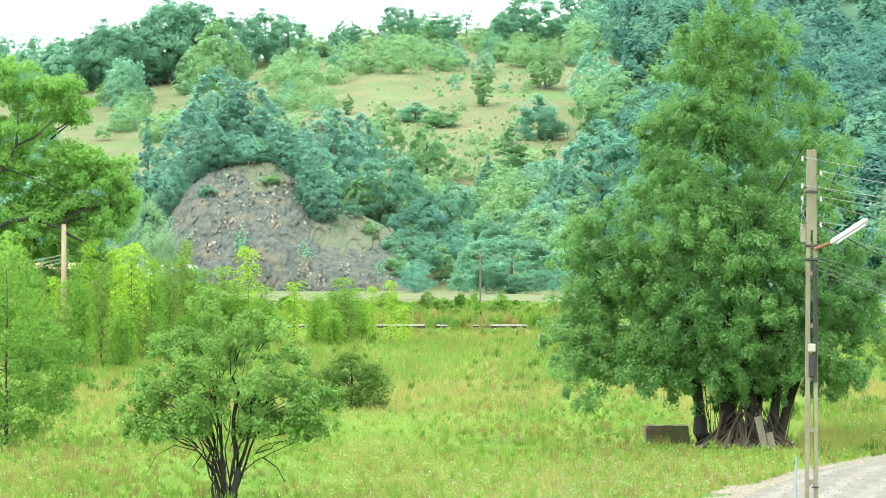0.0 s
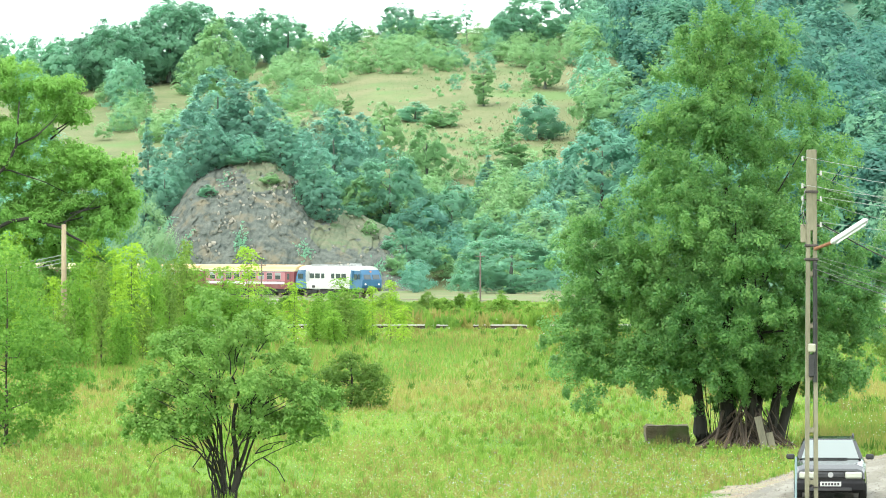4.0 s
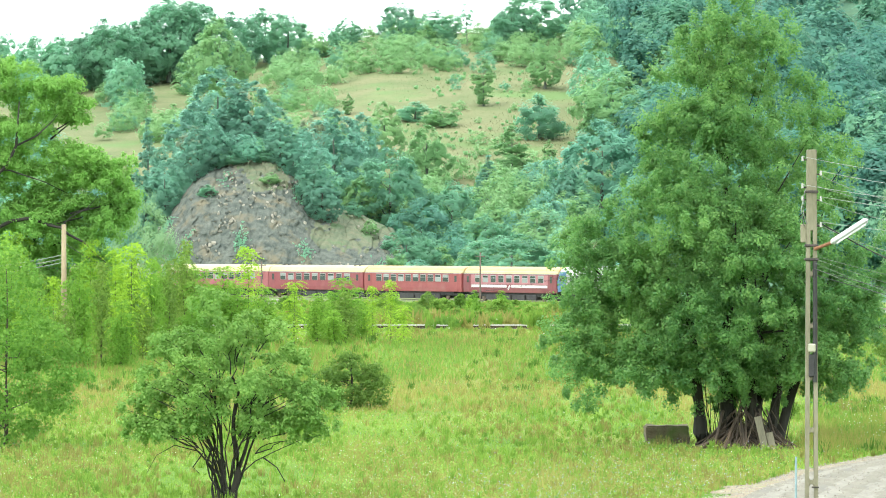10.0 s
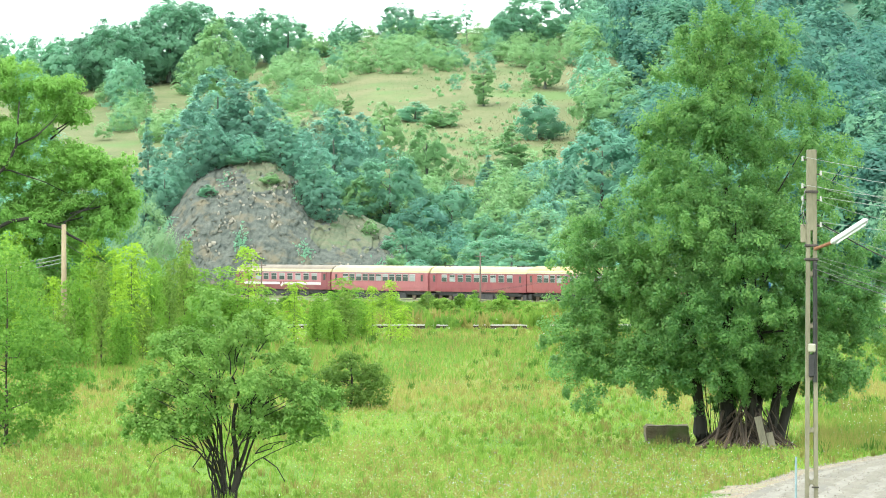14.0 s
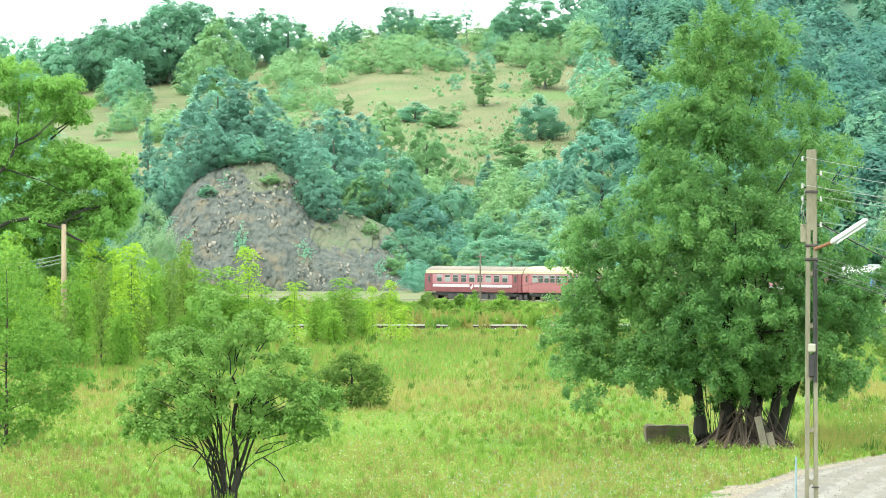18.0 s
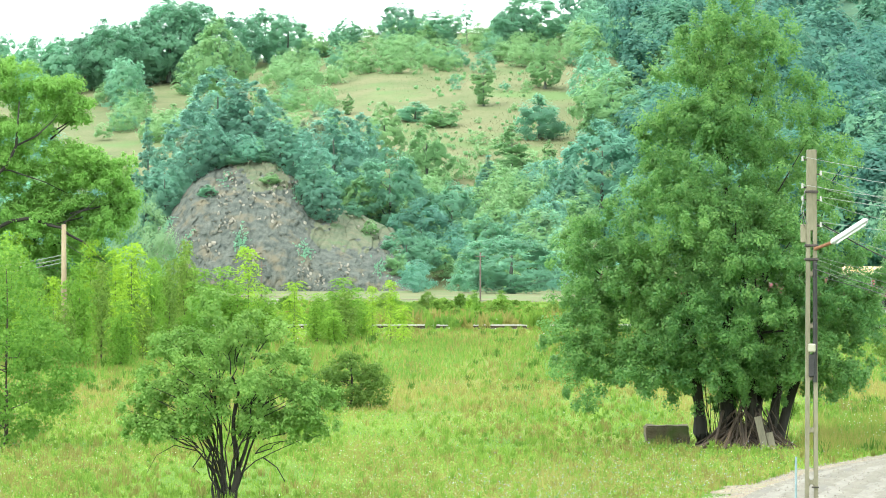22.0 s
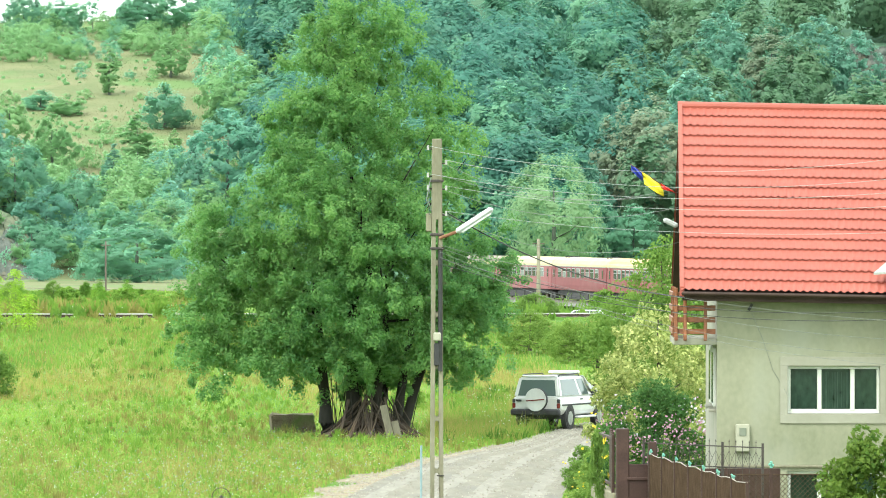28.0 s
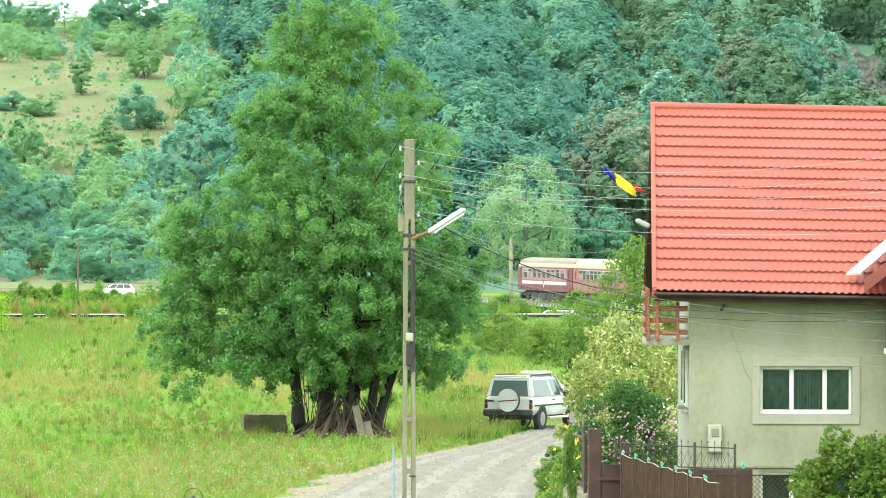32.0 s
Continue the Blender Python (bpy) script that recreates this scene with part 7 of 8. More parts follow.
CAR_ROWS = ((0, 27, 205, 125), (1.5, 18.4, 184, 148), (2.5, 13.9, 170.5, 166), (3.0, 12.02, 158.7, 170), (3.5, 10.79, 151.3, 174), (4.5, 9.0, 134.5, 178), (5.5, 8.25, 121, 181), (6.0, 8.3, 116, 182), (7.0, 8.4, 108, 182), (9, 8.4, 88, 182), (13, 8.4, 40, 182), (16, 8.4, -10, 182), (32, 8.4, -60, 182))
build_suv()


# ---- under the tree ----
PLANK = surface("grey_plank", (0.034, 0.025, 0.014), (0.100, 0.075, 0.045), scale=3, rough=0.9, vary=0.6, stretch=(1, 1, 0.15))
OLD_BOARD = surface("old_board", (0.030, 0.024, 0.018), (0.115, 0.082, 0.056), scale=3, rough=0.9, stretch=(1, 1, 0.2), vary=0.45)
MOSSY = surface("mossy_block", (0.085, 0.068, 0.042), (0.21, 0.172, 0.112), scale=2.5, rough=0.95, bump=0.8, depth=0.06, stain=(0.08, 0.12, 0.03))


def build_lean_pile():
    """Old boards and poles stood against the alder's stems."""
    rng = np.random.default_rng(12)
    pile = thing("board_pile", "old grey boards leaning round the tree stems", "wood pile", (9.5, 177.3, -0.07))
    for i in range(200):
        a = rng.uniform(math.pi * 0.95, math.pi * 2.05)
        r0 = rng.uniform(0.75, 1.3) if i < 70 else rng.uniform(1.2, 1.55)
        l = rng.uniform(0.6, 1.55) if i < 70 else rng.uniform(0.3, 0.95)
        foot = Vector((math.cos(a) * r0 * 1.32, math.sin(a) * r0 * 0.7 - 0.45, -0.02))
        head = Vector((math.cos(a) * 0.25 + rng.normal(0, 0.3), math.sin(a) * 0.2 - 0.35, l * 0.9))
        w, t = rng.choice((0.02, 0.03, 0.04, 0.055, 0.09)), rng.uniform(0.02, 0.05)
        d = head - foot
        m = Matrix.Translation((foot + head) / 2) @ d.to_track_quat("Z", "Y").to_matrix().to_4x4()
        b = box(w, t, d.length, 0, 0, -d.length / 2, 0.006)
        part("board", b, OLD_BOARD, pile, m=m)
    for x, l in ((0.42, 1.1), (0.72, 0.6)):
        part("board", box(0.22, 0.05, l, x, -1.35, 0, 0.01, turn=Matrix.Rotation(-0.22, 4, "Y") @ Matrix.Rotation(-0.15, 4, "X")), surface("pale_board", (0.11, 0.10, 0.07), (0.22, 0.20, 0.14), scale=3, rough=0.9, stretch=(1, 1, 0.2)), pile, "pale weathered board")
    b = bmesh.new()
    bmesh.ops.create_cube(b, size=1)
    bmesh.ops.subdivide_edges(b, edges=b.edges, cuts=3, use_grid_fill=True)
    bmesh.ops.scale(b, vec=(1.42, 0.8, 0.62), verts=b.verts)
    for v in b.verts:
        v.co += Vector((noise.noise(v.co * 2.5), noise.noise(v.co * 2.5 + Vector((3, 0, 0))), noise.noise(v.co * 2.5 + Vector((0, 3, 0))))) * 0.06
    bmesh.ops.bevel(b, geom=[e for e in b.edges if e.calc_face_angle(0) > 1.0], offset=0.05, segments=2, affect="EDGES")
    me = bpy.data.meshes.new("stone_block")
    b.to_mesh(me)
    b.free()
    me.materials.append(MOSSY)
    ob = tagged(new("stone_block", me), "mossy old concrete block in the grass", "block")
    ob.matrix_basis = pose(7.16, 180.83, -0, 0, 0, 4)
    ob.location.z = 0.27


build_lean_pile()


def build_hoop():
    """A spoked iron wheel on a short stake in the near grass."""
    w = thing("iron_hoop", "thin dark spoked iron hoop on a stake in the grass", "hoop", (3.6, 133.33, 0.21))
    n, runs = 28, []
    ring = [((0.215 * math.cos(2 * math.pi * i / n), 0, 0.215 * math.sin(2 * math.pi * i / n)), 0.011) for i in range(n + 1)]
    part("rim", tubes("rim", [ring], IRON, 6), parent=w)
    for i in range(6):
        a = math.pi * i / 3
        part("spoke", rod((0, 0, 0), (0.21 * math.cos(a), 0, 0.21 * math.sin(a)), 0.004, n=5), IRON, w)
    part("hub", rod((0, -0.05, 0), (0, 0.05, 0), 0.04, n=10), IRON, w)
    part("stake", rod((0, 0.03, -w.location.z - 0.1), (0, 0.03, 0), 0.018, n=6), IRON, w)
    b = bmesh.new()
    bmesh.ops.create_icosphere(b, subdivisions=2, radius=0.16)
    for v in b.verts:
        v.co *= 0.8 + 0.5 * noise.noise(v.co * 9)
        v.co.z *= 0.6
    me = bpy.data.meshes.new("stone")
    b.to_mesh(me)
    b.free()
    me.materials.append(IRON)
    tagged(new("stone", me), "dark rounded stone beside the concrete block", "stone").matrix_basis = pose(6.19, 177.3, 0)


build_hoop()

# ---- fences and garden ----
FENCE_BROWN = surface("fence_brown", (0.034, 0.018, 0.014), (0.068, 0.038, 0.030), scale=3, rough=0.6, stain=(0.050, 0.030, 0.022), gloss=0.25)
MESH_BROWN = surface("mesh_brown", (0.036, 0.022, 0.012), (0.075, 0.049, 0.030), scale=5, rough=0.8, gloss=0.1)
CLIP_MINT = surface("mint_plastic", (0.10, 0.30, 0.23), (0.17, 0.40, 0.32), scale=4, rough=0.4, bump=0)
WALL_BASE = surface("yellowed_wall", (0.18, 0.165, 0.10), (0.27, 0.25, 0.17), scale=1.2, rough=0.95)
STRING = surface("pale_string", (0.26, 0.22, 0.19), (0.40, 0.35, 0.31), scale=4, rough=0.8, bump=0)


def build_gate():
    g = thing("gate", "brown sheet metal gate between square posts", "gate", (10.5, 104.17, 1.58))
    g.location.z = 0
    part("post", box(0.24, 0.2, 2.86, -0.26, 0, 0, 0.02), FENCE_BROWN, g)
    part("post", box(0.15, 0.15, 2.62, 0.27, -0.2, 0, 0.015), FENCE_BROWN, g)
    leaf = part("gate_leaf", box(0.42, 0.05, 2.1, 0.02, -0.05, 0.1, 0.01), FENCE_BROWN, g)
    part("gate_rail", box(0.42, 0.07, 0.06, 0.02, -0.08, 1.9, 0.01), FENCE_BROWN, leaf)
    part("gate_rail", box(0.42, 0.07, 0.06, 0.02, -0.08, 1.2, 0.01), FENCE_BROWN, leaf)
    f = thing("board_fence", "brown boarded fence on a low yellowed wall", "fence", (10.65, 108.7, 1.36))
    f.location.z = 0
    for i in range(14):
        part("board", box(0.055, 0.13, 1.45, -0.13 + 0.026 * i, 0.2 + 0.30 * i, 1.12 - 0.02 * (i % 3), 0.01), FENCE_BROWN, f)
    part("fence_base", box(0.22, 4.6, 1.45, -0.05, 2.2, 0, 0.02), WALL_BASE, f, "low yellowed concrete wall")
    for z in (1.5, 2.4):
        part("fence_rail", box(0.05, 4.4, 0.06, 0.02, 2.2, z, 0.005), FENCE_BROWN, f)


def net(name, p, q, z0, z1, cell, material, r=0.004):
    """A diamond mesh between two plan points."""
    p, q = Vector(p), Vector(q)
    length, h = (q - p).length, z1 - z0
    runs = []
    n = int(length / cell)
    steps = int(h / cell)
    for i in range(-steps, n + 1):
        for s in (1, -1):
            a, b = (i * cell, 0) if s == 1 else (i * cell, h), None
            u0, v0 = a
            u1, v1 = u0 + h, (h if s == 1 else 0)
            if u0 < 0:
                v0 += s * (-u0)
                u0 = 0
            if u1 > length:
                v1 -= s * (u1 - length)
                u1 = length
            if u1 - u0 < cell * 0.3:
                continue
            A, B = p.lerp(q, u0 / length), p.lerp(q, u1 / length)
            runs.append([((A.x, A.y, z0 + v0), r), ((B.x, B.y, z0 + v1), r)])
    return tubes(name, runs, material, 4)


def build_mesh_fence():
    f = thing("mesh_fence", "brown framed wire mesh fence with mint green clips", "fence")
    a, b = Vector((10.42, 101.01, 2.76)), Vector((10.77, 89.29, 2.49))
    n = 7
    for i in range(n + 1):
        p = a.lerp(b, i / n)
        part("post", box(0.05, 0.05, 2.55, p.x, p.y, 0.0, 0.006), FENCE_BROWN, f)
        if i < n:
            c = box(0.034, 0.03, 0.10, p.x + 0.012, p.y - 0.03, 2.50, 0.008, turn=Matrix.Rotation(0.25 - 0.12 * i, 4, "Y"))
            box(0.06, 0.03, 0.038, p.x + 0.02, p.y - 0.03, 2.53, 0.008, bm=c, turn=Matrix.Rotation(-0.5, 4, "Y"))
            part("clip", c, CLIP_MINT, f, "mint green plastic clip")
    part("mesh_panel", net("mesh_panel", (a.x, a.y), (b.x, b.y), 0.9, 2.5, 0.05, MESH_BROWN, 0.0052), parent=f)
    part("cord", tubes("cord", [[((a.lerp(b, i / 20).x, a.lerp(b, i / 20).y - 0.03, 2.53 - 0.04 * math.sin(i * 0.95) ** 2), 0.008) for i in range(21)]], STRING, 5), parent=f, label="pale knotted cord")
    y2 = thing("mesh_fence", "rusty wire mesh fence across the yard", "fence")
    p0, p1 = Vector((11.68, 100, 2.2)), Vector((13.48, 100, 2.18))
    part("mesh_panel", net("mesh_panel", (p0.x, p0.y), (p1.x, p1.y), 0.6, 2.18, 0.09, MESH_BROWN, 0.005), parent=y2)
    for k in (0.0, 0.45, 1.0):
        p = p0.lerp(p1, k)
        part("post", box(0.06, 0.06, 2.3, p.x, p.y, 0, 0.008), FENCE_BROWN, y2)
    part("top_wire", rod((p0.x, p0.y, 2.18), (p1.x, p1.y, 2.18), 0.012, n=5), MESH_BROWN, y2)
    q = p0.lerp(p1, 0.45)
    b = box(0.05, 0.05, 0.14, q.x, q.y, 2.28, 0.012)
    box(0.10, 0.05, 0.05, q.x, q.y, 2.33, 0.012, bm=b, turn=Matrix.Rotation(0.3, 4, "Y"))
    part("clip", b, CLIP_MINT, y2, "mint green plastic clip")
    w = thing("iron_railing", "wrought iron railing with spear tips beside the house", "railing")
    c, d = Vector((10.66, 104.4, 2.25)), Vector((12.59, 102.04, 2.46))
    for k in range(19):
        p = c.lerp(d, k / 18)
        ends = k in (0, 12, 18)
        part("post" if ends else "bar", rod((p.x, p.y, 1.0 if not ends else 0), (p.x, p.y, 2.66), 0.026 if ends else 0.0062, n=6), IRON, w)
        if not ends:
            part("spear_tip", rod((p.x, p.y, 2.66), (p.x, p.y, 2.71), 0.014, 0.002, n=5), IRON, w)
    for z in (2.58, 2.2, 1.4):
        part("rail", rod((c.x, c.y, z), (d.x, d.y, z), 0.011, n=6), IRON, w)
    scrolls = []
    for k in range(18):
        p, q = c.lerp(d, k / 18), c.lerp(d, (k + 1) / 18)
        scrolls.append([((p.x, p.y, 2.2), 0.0045), (((p.x + q.x) / 2, p.y, 2.36), 0.0045), ((q.x, q.y, 2.5), 0.0045)])
        scrolls.append([((q.x, q.y, 2.2), 0.0045), (((p.x + q.x) / 2, p.y, 2.36), 0.0045), ((p.x, p.y, 2.5), 0.0045)])
    part("scrollwork", tubes("scrollwork", scrolls, IRON, 4), parent=w)
    wl = tagged(new("yard_wall", bpy.data.meshes.new("yard_wall")), "low dark brown yard wall", "wall")
    bx = box(2.4, 0.12, 2.16, 0, 0, 0, 0.01)
    bx.to_mesh(wl.data)
    bx.free()
    wl.data.materials.append(FENCE_BROWN)
    wl.matrix_basis = pose(11.84, 103.09, 1.86)
    wl.location.z = 0


build_gate()
build_mesh_fence()
slab = thing("culvert", "pale grey concrete culvert head beside the track", "culvert", (-19.05, 632.91, -0.87))
part("head_wall", box(1.8, 0.4, 0.7, 0, 0, -0.2, 0.05), RENDER_PALE, slab)
part("apron", box(2.2, 1.2, 0.12, 0.1, -0.9, -0.2, 0.04), CONCRETE, slab)

PETAL_PINK = surface("petal_pink", (0.36, 0.18, 0.26), (0.52, 0.32, 0.41), scale=5, rough=0.7, bump=0)

PETAL_PALE = surface("petal_pale", (0.52, 0.46, 0.56), (0.66, 0.60, 0.68), scale=5, rough=0.7, bump=0)
PETAL_YELLOW = surface("petal_yellow", (0.70, 0.52, 0.02), (0.85, 0.70, 0.05), scale=5, rough=0.7, bump=0)
near["rose"] = make_tree("bush", "flowering hibiscus bush with pink blossoms", "bush", 61, ((0.1, 0.8), (0.8, 1.1), (1.8, 1.2), (2.8, 0.85), (3.3, 0.3)), 170, 150, 0.28, (0.078, 0.045), LEAF_ROSE, BARK_DARK, 0.05, 0.3)
set_at(near["rose"], 12.68, 121.95, 1.97, copy=False)
near["rose"].location.z, near["rose"].scale = 0, (0.98, 0.95, 0.96)


def blossoms(parent, seed, n, r, z0, z1, size, material, front=True):
    rng = np.random.default_rng(seed)
    a = rng.uniform(math.pi, 2 * math.pi, n)
    z = rng.uniform(z0, z1, n)
    k = np.sqrt(np.clip(1 - ((z - (z0 + z1) / 2) / (z1 - z0)) ** 2 * 2.2, 0.1, 1))
    c = np.stack([np.cos(a) * r * k, np.sin(a) * r * k, z], axis=1)
    c = c[rng.integers(0, max(n // 9, 3), n)] + rng.normal(0, r * 0.13, (n, 3))
    q = [leaf_quads(rng, c + rng.normal(0, size * 0.2, c.shape), np.stack([np.cos(a), np.sin(a), a * 0], axis=1) * 2, size, size * 0.9, 0.2) for _ in range(4)]
    part("blossom", mesh_fast("blossom", np.concatenate(q), 4, material), parent=parent)


blossoms(near["rose"], 3, 330, 1.16, 1.7, 2.7, 0.044, PETAL_PINK)
blossoms(near["rose"], 13, 60, 1.12, 2.1, 2.9, 0.045, PETAL_PALE)
near["vine"] = make_tree("bush", "yellow-green vine bush in the front yard", "bush", 62, ((0.3, 1.0), (1.2, 1.35), (2.2, 1.2), (2.9, 0.7), (3.3, 0.2)), 180, 120, 0.27, (0.09, 0.062), LEAF_VINE, BARK, 0.05, 0.3)
set_at(near["vine"], 13.25, 89.29, 2.14, copy=False)
near["vine"].location.z = 0.35
near["verge"] = make_tree("weed_clump", "tall green weeds with yellow flowers at the fence", "weeds", 63, ((0.05, 0.5), (0.5, 0.6), (1.0, 0.45), (1.5, 0.2)), 50, 80, 0.22, (0.15, 0.035), LEAF_OLIVE, BARK, 0.02, 0.1)
set_at(near["verge"], 11.66, 125, 0, 1.0, 1.0, 20, copy=False)
blossoms(near["verge"], 4, 5, 0.5, 0.9, 1.5, 0.07, PETAL_YELLOW)
set_at(near["verge"], 10.36, 110.4, 0, 1.6, 0.5, 25)
set_at(near["verge"], 12.45, 131.58, 0, 0.9, 0.9, 70)
set_at(near["verge"], 11.6, 119.05, 0, 0.75, 0.9, 130)
set_at(near["verge"], 13.97, 147.06, 0, 0.9, 1.0, 200)
set_at(near["verge"], 16.13, 166.67, 0, 0.7, 1.2, 250)
for i, (x, y) in enumerate(((11.75, 119), (11.85, 124), (11.95, 128.5), (12.2, 133), (12.5, 138), (13.0, 142.5))):
    set_at(near["verge"], x, y, 0, 0.42 + 0.12 * (i % 3), 0.75, 70 * i)

# ---- rubble and wood heap behind the white car ----
heap = thing("rubble_heap", "heap of broken bricks and planks beside the lane", "rubble", (18.68, 200, 0.2))
heap.location.z = 0
rng = np.random.default_rng(8)
for i in range(26):
    part("plank" if i % 3 else "brick", box(rng.uniform(0.2, 1.2) if i % 3 else 0.3, rng.uniform(0.1, 0.25), rng.uniform(0.05, 0.18), 0, 0, 0, 0.01), PLANK if i % 3 else RUST, heap, m=pose(rng.normal(0, 0.5), rng.normal(0, 0.5), rng.uniform(0.1, 1.1), *rng.uniform(-25, 25, 2), rng.uniform(0, 180)))

# ---- far poles along the line ----
POLE_WOOD = surface("pole_wood", (0.06, 0.045, 0.035), (0.14, 0.11, 0.085), scale=2, rough=0.9, stretch=(1, 1, 0.2))
POST_TAN = surface("post_tan", (0.17, 0.13, 0.075), (0.32, 0.265, 0.165), scale=3, rough=0.9, stretch=(1, 1, 0.15))
for x, y, z, r, label in ((-21.99, 684.93, 3.65, 0.11, "dark wooden telegraph post by the railway"), (4.23, 641.03, 4.87, 0.11, "dark wooden telegraph post by the railway"), (41.65, 500, 5.5, 0.2, "grey concrete line post by the railway"), (-18.23, 271.74, 7.22, 0.15, "pale brown wooden line post at the wood's edge")):
    t = thing("line_post", label, "post", (x, y, terrain(x, y)))
    part("post", tubes("post", [[((0, 0, -0.2), r), ((0, 0, z - terrain(x, y)), r * 0.75)]], CONCRETE if "grey" in label else POST_TAN if "pale" in label else POLE_WOOD, 8), parent=t)
    if "pale" not in label:
        part("crossarm", box(1.1, 0.08, 0.1, 0, 0, z - terrain(x, y) - 0.5), POLE_WOOD, t)
for dz in (0.0, 0.18, 0.36):
    hang("wire", "thin pale line slung from the post", (-18.23, 271.74, 5.4 + dz), (-24.4, 271.0, 4.6 + dz), 0.15, 0.016, WIRE)
for sag in (0.6, 0.7):
    hang("wire", "thin line slung across the valley", (2.12, 588.24, 0.84), (17.41, 588.24, 4.13), sag, 0.012, CABLE)
hang("wire", "thin line slung across the valley", (-18.23, 271.74, 6.33), (-16, 344.83, 3.84), 0.6, 0.018, CABLE)


# ---- grass, weeds and flowers ----
LONG = (1, 0.12, 1)
BLADE = foliage("grass_blade", (0.066, 0.155, 0.020), (0.215, 0.320, 0.052), (0.28, 0.44, 0.075), mix=0.36, patch=0.16, stretch=LONG)
BLADE_DRY = foliage("grass_dry", (0.150, 0.155, 0.030), (0.300, 0.270, 0.085), (0.38, 0.36, 0.12), mix=0.33, patch=0.16, stretch=LONG)
WEED = foliage("weed_leaf", (0.055, 0.140, 0.024), (0.195, 0.310, 0.064), (0.26, 0.42, 0.065), mix=0.36, patch=0.2, stretch=LONG)
WEED_DARK = foliage("weed_dark", (0.050, 0.125, 0.018), (0.120, 0.215, 0.036), (0.16, 0.30, 0.05), mix=0.32, patch=0.2, stretch=LONG)
PETAL_WHITE = surface("petal_white", (0.55, 0.58, 0.52), (0.72, 0.74, 0.68), scale=4, rough=0.8, bump=0)
PETAL_BLUE = surface("petal_blue", (0.25, 0.30, 0.55), (0.36, 0.42, 0.66), scale=4, rough=0.8, bump=0)


def scatter(rng, n, b0, b1, s0, s1, patch=0.0, scale=0.25):
    """Places over the meadow, denser near the eye; patch keeps them in drifts."""
    out = []
    while len(out) < n:
        b, s = rng.uniform(b0, b1, 4096), rng.uniform(s0, s1, 4096)
        for x, y in zip(b * 10000 / s, 10000 / s):
            if on_lane(x, y) or (patch and noise.noise((x * scale, y * scale * 0.12, 9)) + rng.normal(0, 0.22) < patch):
                continue
            out.append((x, y, terrain(x, y)))
    return np.array(out[:n])


def blades(name, label, seed, n, zone, h0, h1, width, material, patch=0.0, lean=0.35, cat="grass"):
    rng = np.random.default_rng(seed)
    p = scatter(rng, n, *zone, patch)
    h = rng.uniform(h0, h1, (n, 1)) * (0.7 + 0.6 * rng.uniform(0, 1, (n, 1)) ** 3)
    a = rng.uniform(0, 2 * math.pi, n)
    side = np.stack([np.cos(a), np.sin(a) * 0.4, a * 0], axis=1) * width * rng.uniform(0.6, 1.4, (n, 1))
    tip = p + np.concatenate([rng.normal(0, lean, (n, 2)) * h, h], axis=1)
    mid = (p * 0.5 + tip * 0.5) + np.concatenate([rng.normal(0, 0.05, (n, 2)) * h, h * 0.12], axis=1)
    q = np.stack([p - side * 1.2, p + side * 1.2, tip + (mid - p) * 0.1], axis=1)
    q[:, :2, 2] -= 0.05
    tagged(new(name, mesh_fast(name, q, 3, material)), label, cat, kind="stuff")


def flowers(label, seed, n, zone, z0, z1, size, material, patch):
    rng = np.random.default_rng(seed)
    p = scatter(rng, n, *zone, patch)
    p[:, 2] += rng.uniform(z0, z1, n)
    up = np.zeros_like(p)
    up[:, 1], up[:, 2] = -1.0, 1.2
    tagged(new("wildflowers", mesh_fast("wildflowers", leaf_quads(rng, p, up, size, size * 0.9, 0.3), 4, material)), label, "flowers", kind="stuff")


near["weed"] = make_tree("weed_clump", "rank green weed clump in the meadow", "weeds", 64, ((0.02, 0.5), (0.3, 0.6), (0.7, 0.45), (1.1, 0.15)), 34, 50, 0.25, (0.22, 0.05), WEED, BARK, 0.015, 0.1)
set_at(near["weed"], 12.3, 205, None, 0.8, 1.1, 0, copy=False)
MEADOW = (-0.085, 0.13, 33.9, 78)
blades("grass", "lush green meadow grass", 1, 120000, MEADOW, 0.05, 0.16, 0.020, BLADE, lean=0.6)
for seed, label, mat, n, patch in ((41, "low clover and broad-leaved herbs in the meadow", WEED, 42000, -0.1), (42, "yellowing herbs in the meadow", BLADE_DRY, 16000, 0.1)):
    rng = np.random.default_rng(seed)
    p = scatter(rng, n, *MEADOW, patch)
    p[:, 2] += rng.uniform(0.04, 0.2, n)
    up = np.zeros_like(p)
    up[:, 1], up[:, 2] = -0.6, 1.0
    tagged(new("herbs", mesh_fast("herbs", leaf_quads(rng, p, up, 0.075, 0.05, 0.3), 4, mat)), label, "herbs", kind="stuff")
blades("grass", "yellowing seeded meadow grass", 2, 60000, MEADOW, 0.12, 0.30, 0.012, BLADE_DRY, patch=0.05, lean=0.45)
blades("weeds", "tall weeds on the railway bank", 3, 26000, (-0.085, 0.13, 34.8, 40), 0.15, 0.42, 0.035, WEED, patch=-0.1)
blades("grass", "olive brown seeding grass on the bank", 9, 45000, (-0.085, 0.13, 33.9, 47), 0.12, 0.36, 0.022, BLADE_DRY, patch=-0.1)
blades("weeds", "rank tall weeds on the valley floor", 4, 26000, (-0.05, 0.03, 15.2, 21.5), 0.1, 0.35, 0.06, WEED, patch=-0.15)
blades("weeds", "rank tall weeds beyond the big tree", 5, 6000, (0.07, 0.125, 20, 27), 0.6, 1.7, 0.10, WEED, patch=-0.15)
flowers("small white wildflowers in the meadow", 6, 5200, (-0.085, 0.125, 38, 78), 0.12, 0.30, 0.024, PETAL_WHITE, 0.06)
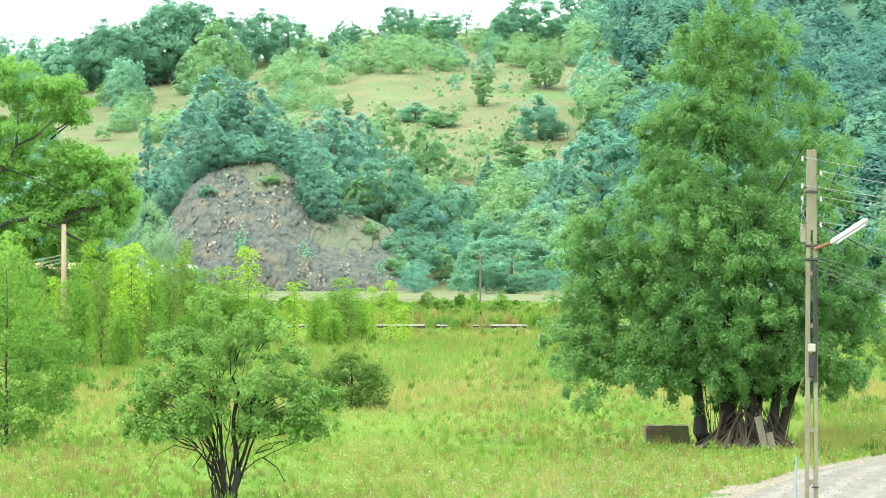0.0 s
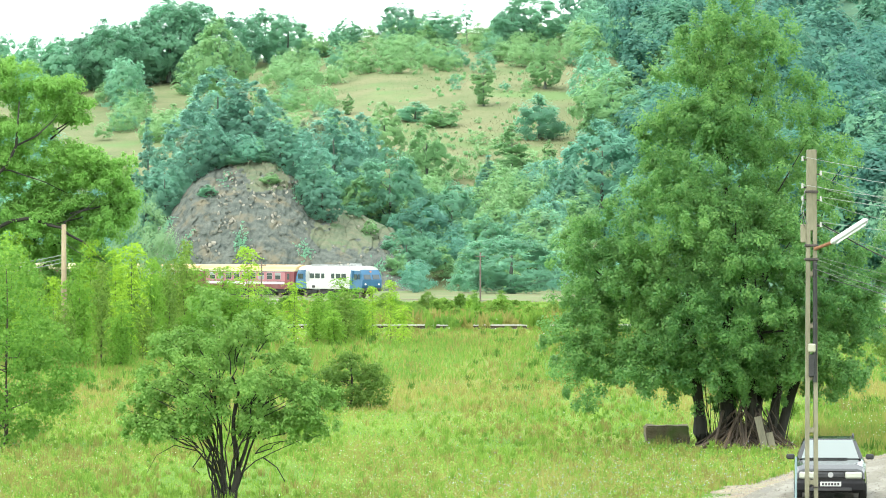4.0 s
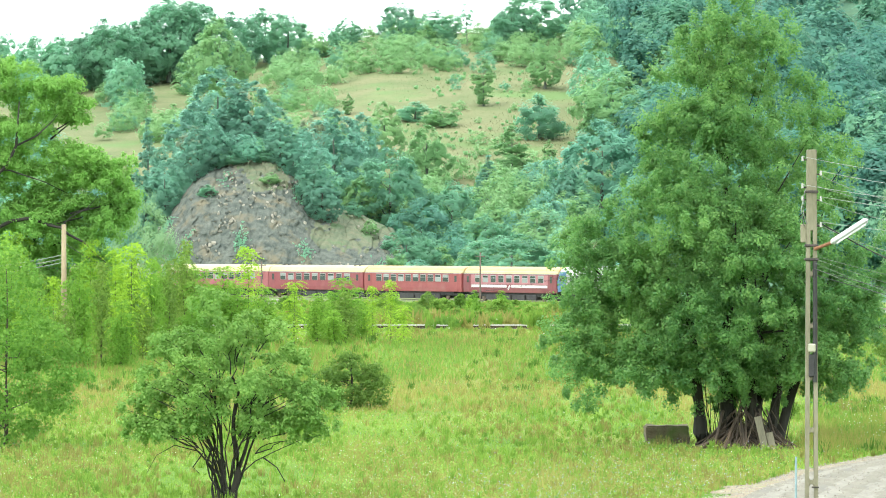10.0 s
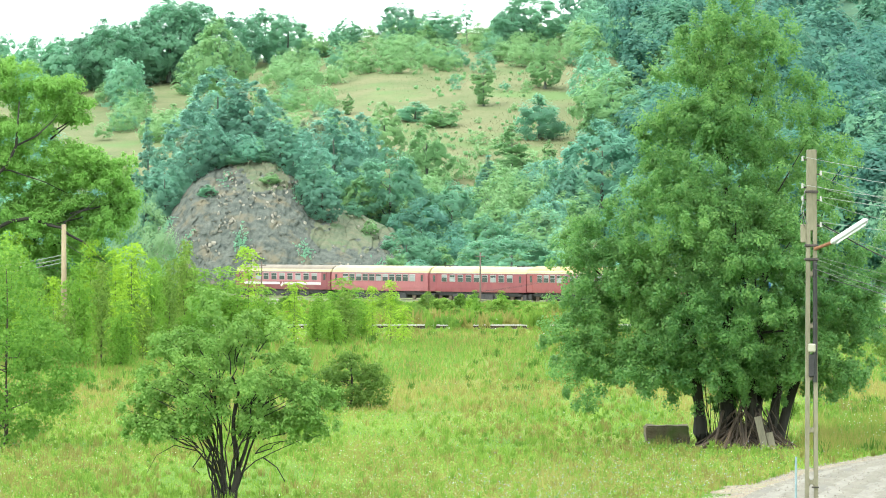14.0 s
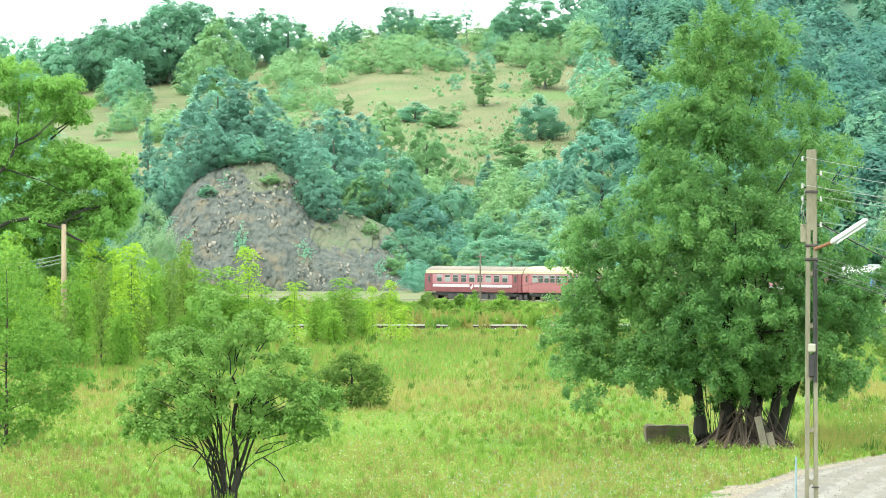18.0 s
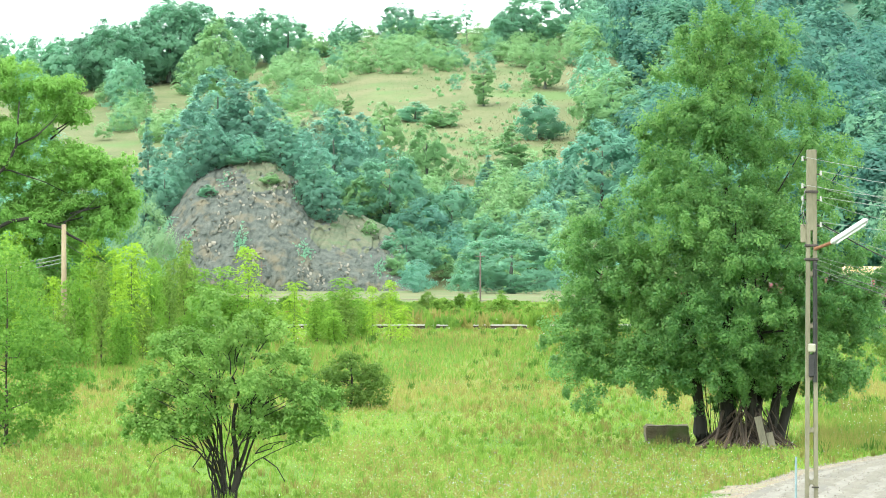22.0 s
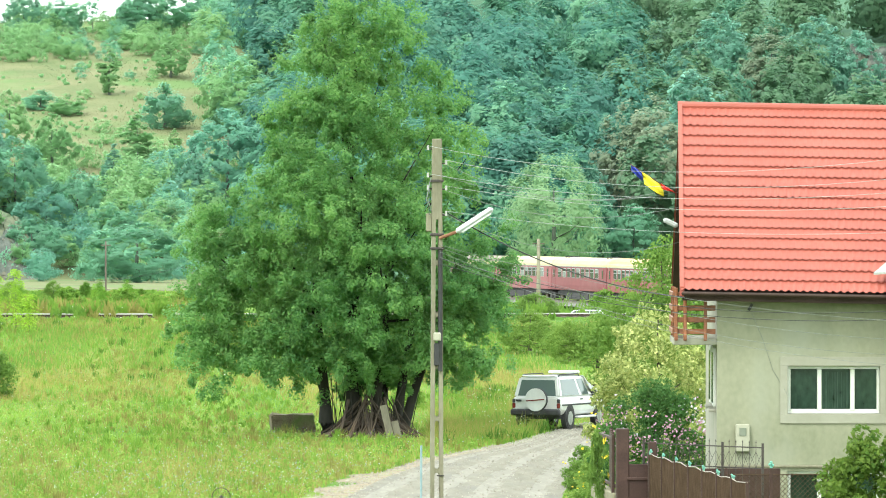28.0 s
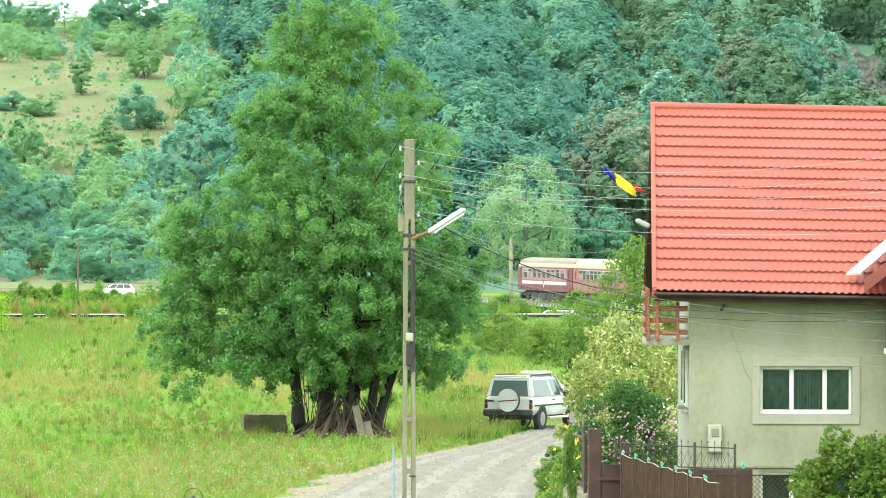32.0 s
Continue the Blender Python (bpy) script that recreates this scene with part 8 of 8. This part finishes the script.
flowers("small blue wildflowers by the lane", 7, 900, (0.0, 0.08, 55, 76), 0.12, 0.24, 0.028, PETAL_BLUE, 0.15)
blades("grass", "tall yellow-green grass beside the lane", 33, 6000, (0.064, 0.084, 46, 58), 0.20, 0.55, 0.012, BLADE, patch=-0.3, lean=0.4)
blades("grass", "tall straw-coloured seeding grass beside the lane", 34, 6000, (0.064, 0.084, 46, 58), 0.25, 0.65, 0.010, BLADE_DRY, patch=-0.1, lean=0.4)
flowers("white umbels on the bank", 8, 160, (-0.03, 0.025, 20, 36), 0.3, 0.8, 0.055, PETAL_WHITE, 0.0)

# scrub on the valley floor between the two lines
for i in range(60):
    y = random.uniform(470, 610)
    x = random.uniform(-0.03, 0.024) * y if i < 42 else random.uniform(0.085, 0.125) * y
    y = min(y, 490) if i >= 42 else y
    h, key = random.uniform(0.9, 2.2), random.choice(("hedge", "sap2", "weed", "weed"))
    tall = dict(hedge=4.6, sap2=3.6, weed=1.2)[key]
    set_at(near[key], x, y, None, h / tall, h * random.uniform(1.0, 1.5) / tall, random.uniform(0, 360))


# rank tufts of herbs, thickest on the bank and beside the lane
def tufts(label, seed, spots, h0, h1, leaf, material):
    rng = np.random.default_rng(seed)
    out = []
    for zone, n, patch in spots:
        for x, y, z in scatter(rng, n, *zone, patch, 0.12):
            h = rng.uniform(h0, h1)
            m = int(rng.integers(20, 40))
            a = rng.uniform(0, 2 * math.pi, m)
            foot = np.array([x, y, z - 0.03]) + np.stack([rng.normal(0, 0.16, m), rng.normal(0, 0.16, m), a * 0], axis=1) * h
            reach = h * rng.uniform(0.45, 1.05, (m, 1))
            fan = np.stack([np.cos(a), np.sin(a), a * 0], axis=1) * reach * rng.uniform(0.08, 0.62, (m, 1))
            tip = foot + fan + np.array([0, 0, 1.0]) * reach
            side = np.stack([np.cos(a + 1.3), np.sin(a + 1.3) * 0.4, a * 0], axis=1) * leaf[1] * rng.uniform(0.14, 0.32, (m, 1))
            k = rng.uniform(0.35, 0.75, (m, 1))
            mid = foot + (tip - foot) * k + np.array([0, 0, 0.10]) * reach
            out.append(np.stack([foot, mid + side, tip, mid - side], axis=1))
    tagged(new("weeds", mesh_fast("weeds", np.concatenate(out), 4, material)), label, "weeds", kind="stuff")


RAILSIDE = (-0.085, 0.075, 32.95, 34.2)
BANK, FLAT_NEAR, BY_LANE, LEFT = (-0.085, 0.075, 34.2, 42), (-0.085, 0.075, 42, 78), (0.066, 0.086, 44, 60), (-0.085, -0.02, 38, 60)
tufts("rank dark green weeds on the bank", 71, ((BANK, 160, 0.14), (BY_LANE, 40, 0.0)), 0.2, 0.55, (0.13, 0.075), WEED_DARK)
tufts("dark green low herbs in the meadow", 70, ((FLAT_NEAR, 700, 0.1), (LEFT, 160, 0.0)), 0.10, 0.28, (0.075, 0.05), WEED_DARK)
tufts("yellow-green herbs in the meadow", 72, ((BANK, 800, 0.02), (RAILSIDE, 420, -0.05), (FLAT_NEAR, 1300, 0.0), (BY_LANE, 140, -0.2), (LEFT, 260, 0.0)), 0.15, 0.42, (0.11, 0.05), BLADE)
tufts("olive brown seeding herbs in the meadow", 73, ((BANK, 800, -0.02), (RAILSIDE, 300, -0.05), (FLAT_NEAR, 800, 0.06), (BY_LANE, 120, -0.2)), 0.15, 0.45, (0.09, 0.04), BLADE_DRY)
flowers("white flower heads beside the lane", 74, 260, (0.070, 0.086, 46, 58), 0.25, 0.6, 0.032, PETAL_WHITE, 0.0)
VALLEY, VALLEY_EAST = (-0.04, 0.03, 19.5, 33), (0.07, 0.125, 20, 33)
tufts("tall green weeds between the two railway lines", 75, ((VALLEY, 300, 0.0), (VALLEY_EAST, 160, 0.0)), 0.4, 1.0, (0.30, 0.30), WEED)
tufts("tall yellow-green weeds between the two railway lines", 76, ((VALLEY, 420, 0.0), (VALLEY_EAST, 160, 0.0)), 0.4, 1.2, (0.30, 0.30), BLADE)
tufts("straw-coloured seeding weeds between the two railway lines", 77, ((VALLEY, 260, 0.02),), 0.4, 1.2, (0.28, 0.22), BLADE_DRY)
tufts("low green herbs on the knoll", 78, (((-0.036, 0.030, 9.1, 11.3), 420, 0.08),), 0.4, 0.8, (0.32, 0.7), LEAF_LIGHT_HAZED)
tufts("low weeds along the far railway track", 79, (((-0.05, 0.03, 15.4, 19.5), 800, -0.1),), 0.25, 0.7, (0.24, 0.45), WEED)
tufts("dry low weeds along the far railway track", 80, (((-0.05, 0.03, 15.4, 19.5), 520, -0.05),), 0.2, 0.6, (0.24, 0.40), BLADE_DRY)
blades("grass", "brown dry stalks in the near meadow", 81, 90, (0.017, 0.029, 63, 70), 0.35, 0.7, 0.012, BLADE_DRY, lean=0.25)
blades("grass", "brown dry stalks in the near meadow", 82, 60, (-0.04, -0.02, 63, 71), 0.35, 0.7, 0.012, BLADE_DRY, lean=0.25)
blades("grass", "dry grass on the knoll", 31, 16000, (-0.036, 0.034, 9.1, 11.4), 0.12, 0.3, 0.06, HILL_GRASS, lean=0.6)


# ---- what moves ----
def motions():
    for ob, behind, length in TRAIN:
        walk(ob, [(t, stand(nose_at(t) - behind, length)) for t in range(33)])
    walk(FAR_CAR, [(t, pose(x, y, -1.0, 0, 0, 90)) for t, x, y in FAR_ROWS])
    walk(CAR, [(t, pose(x, y, 0, 0, 0, turn)) for t, x, y, turn in CAR_ROWS])


motions()
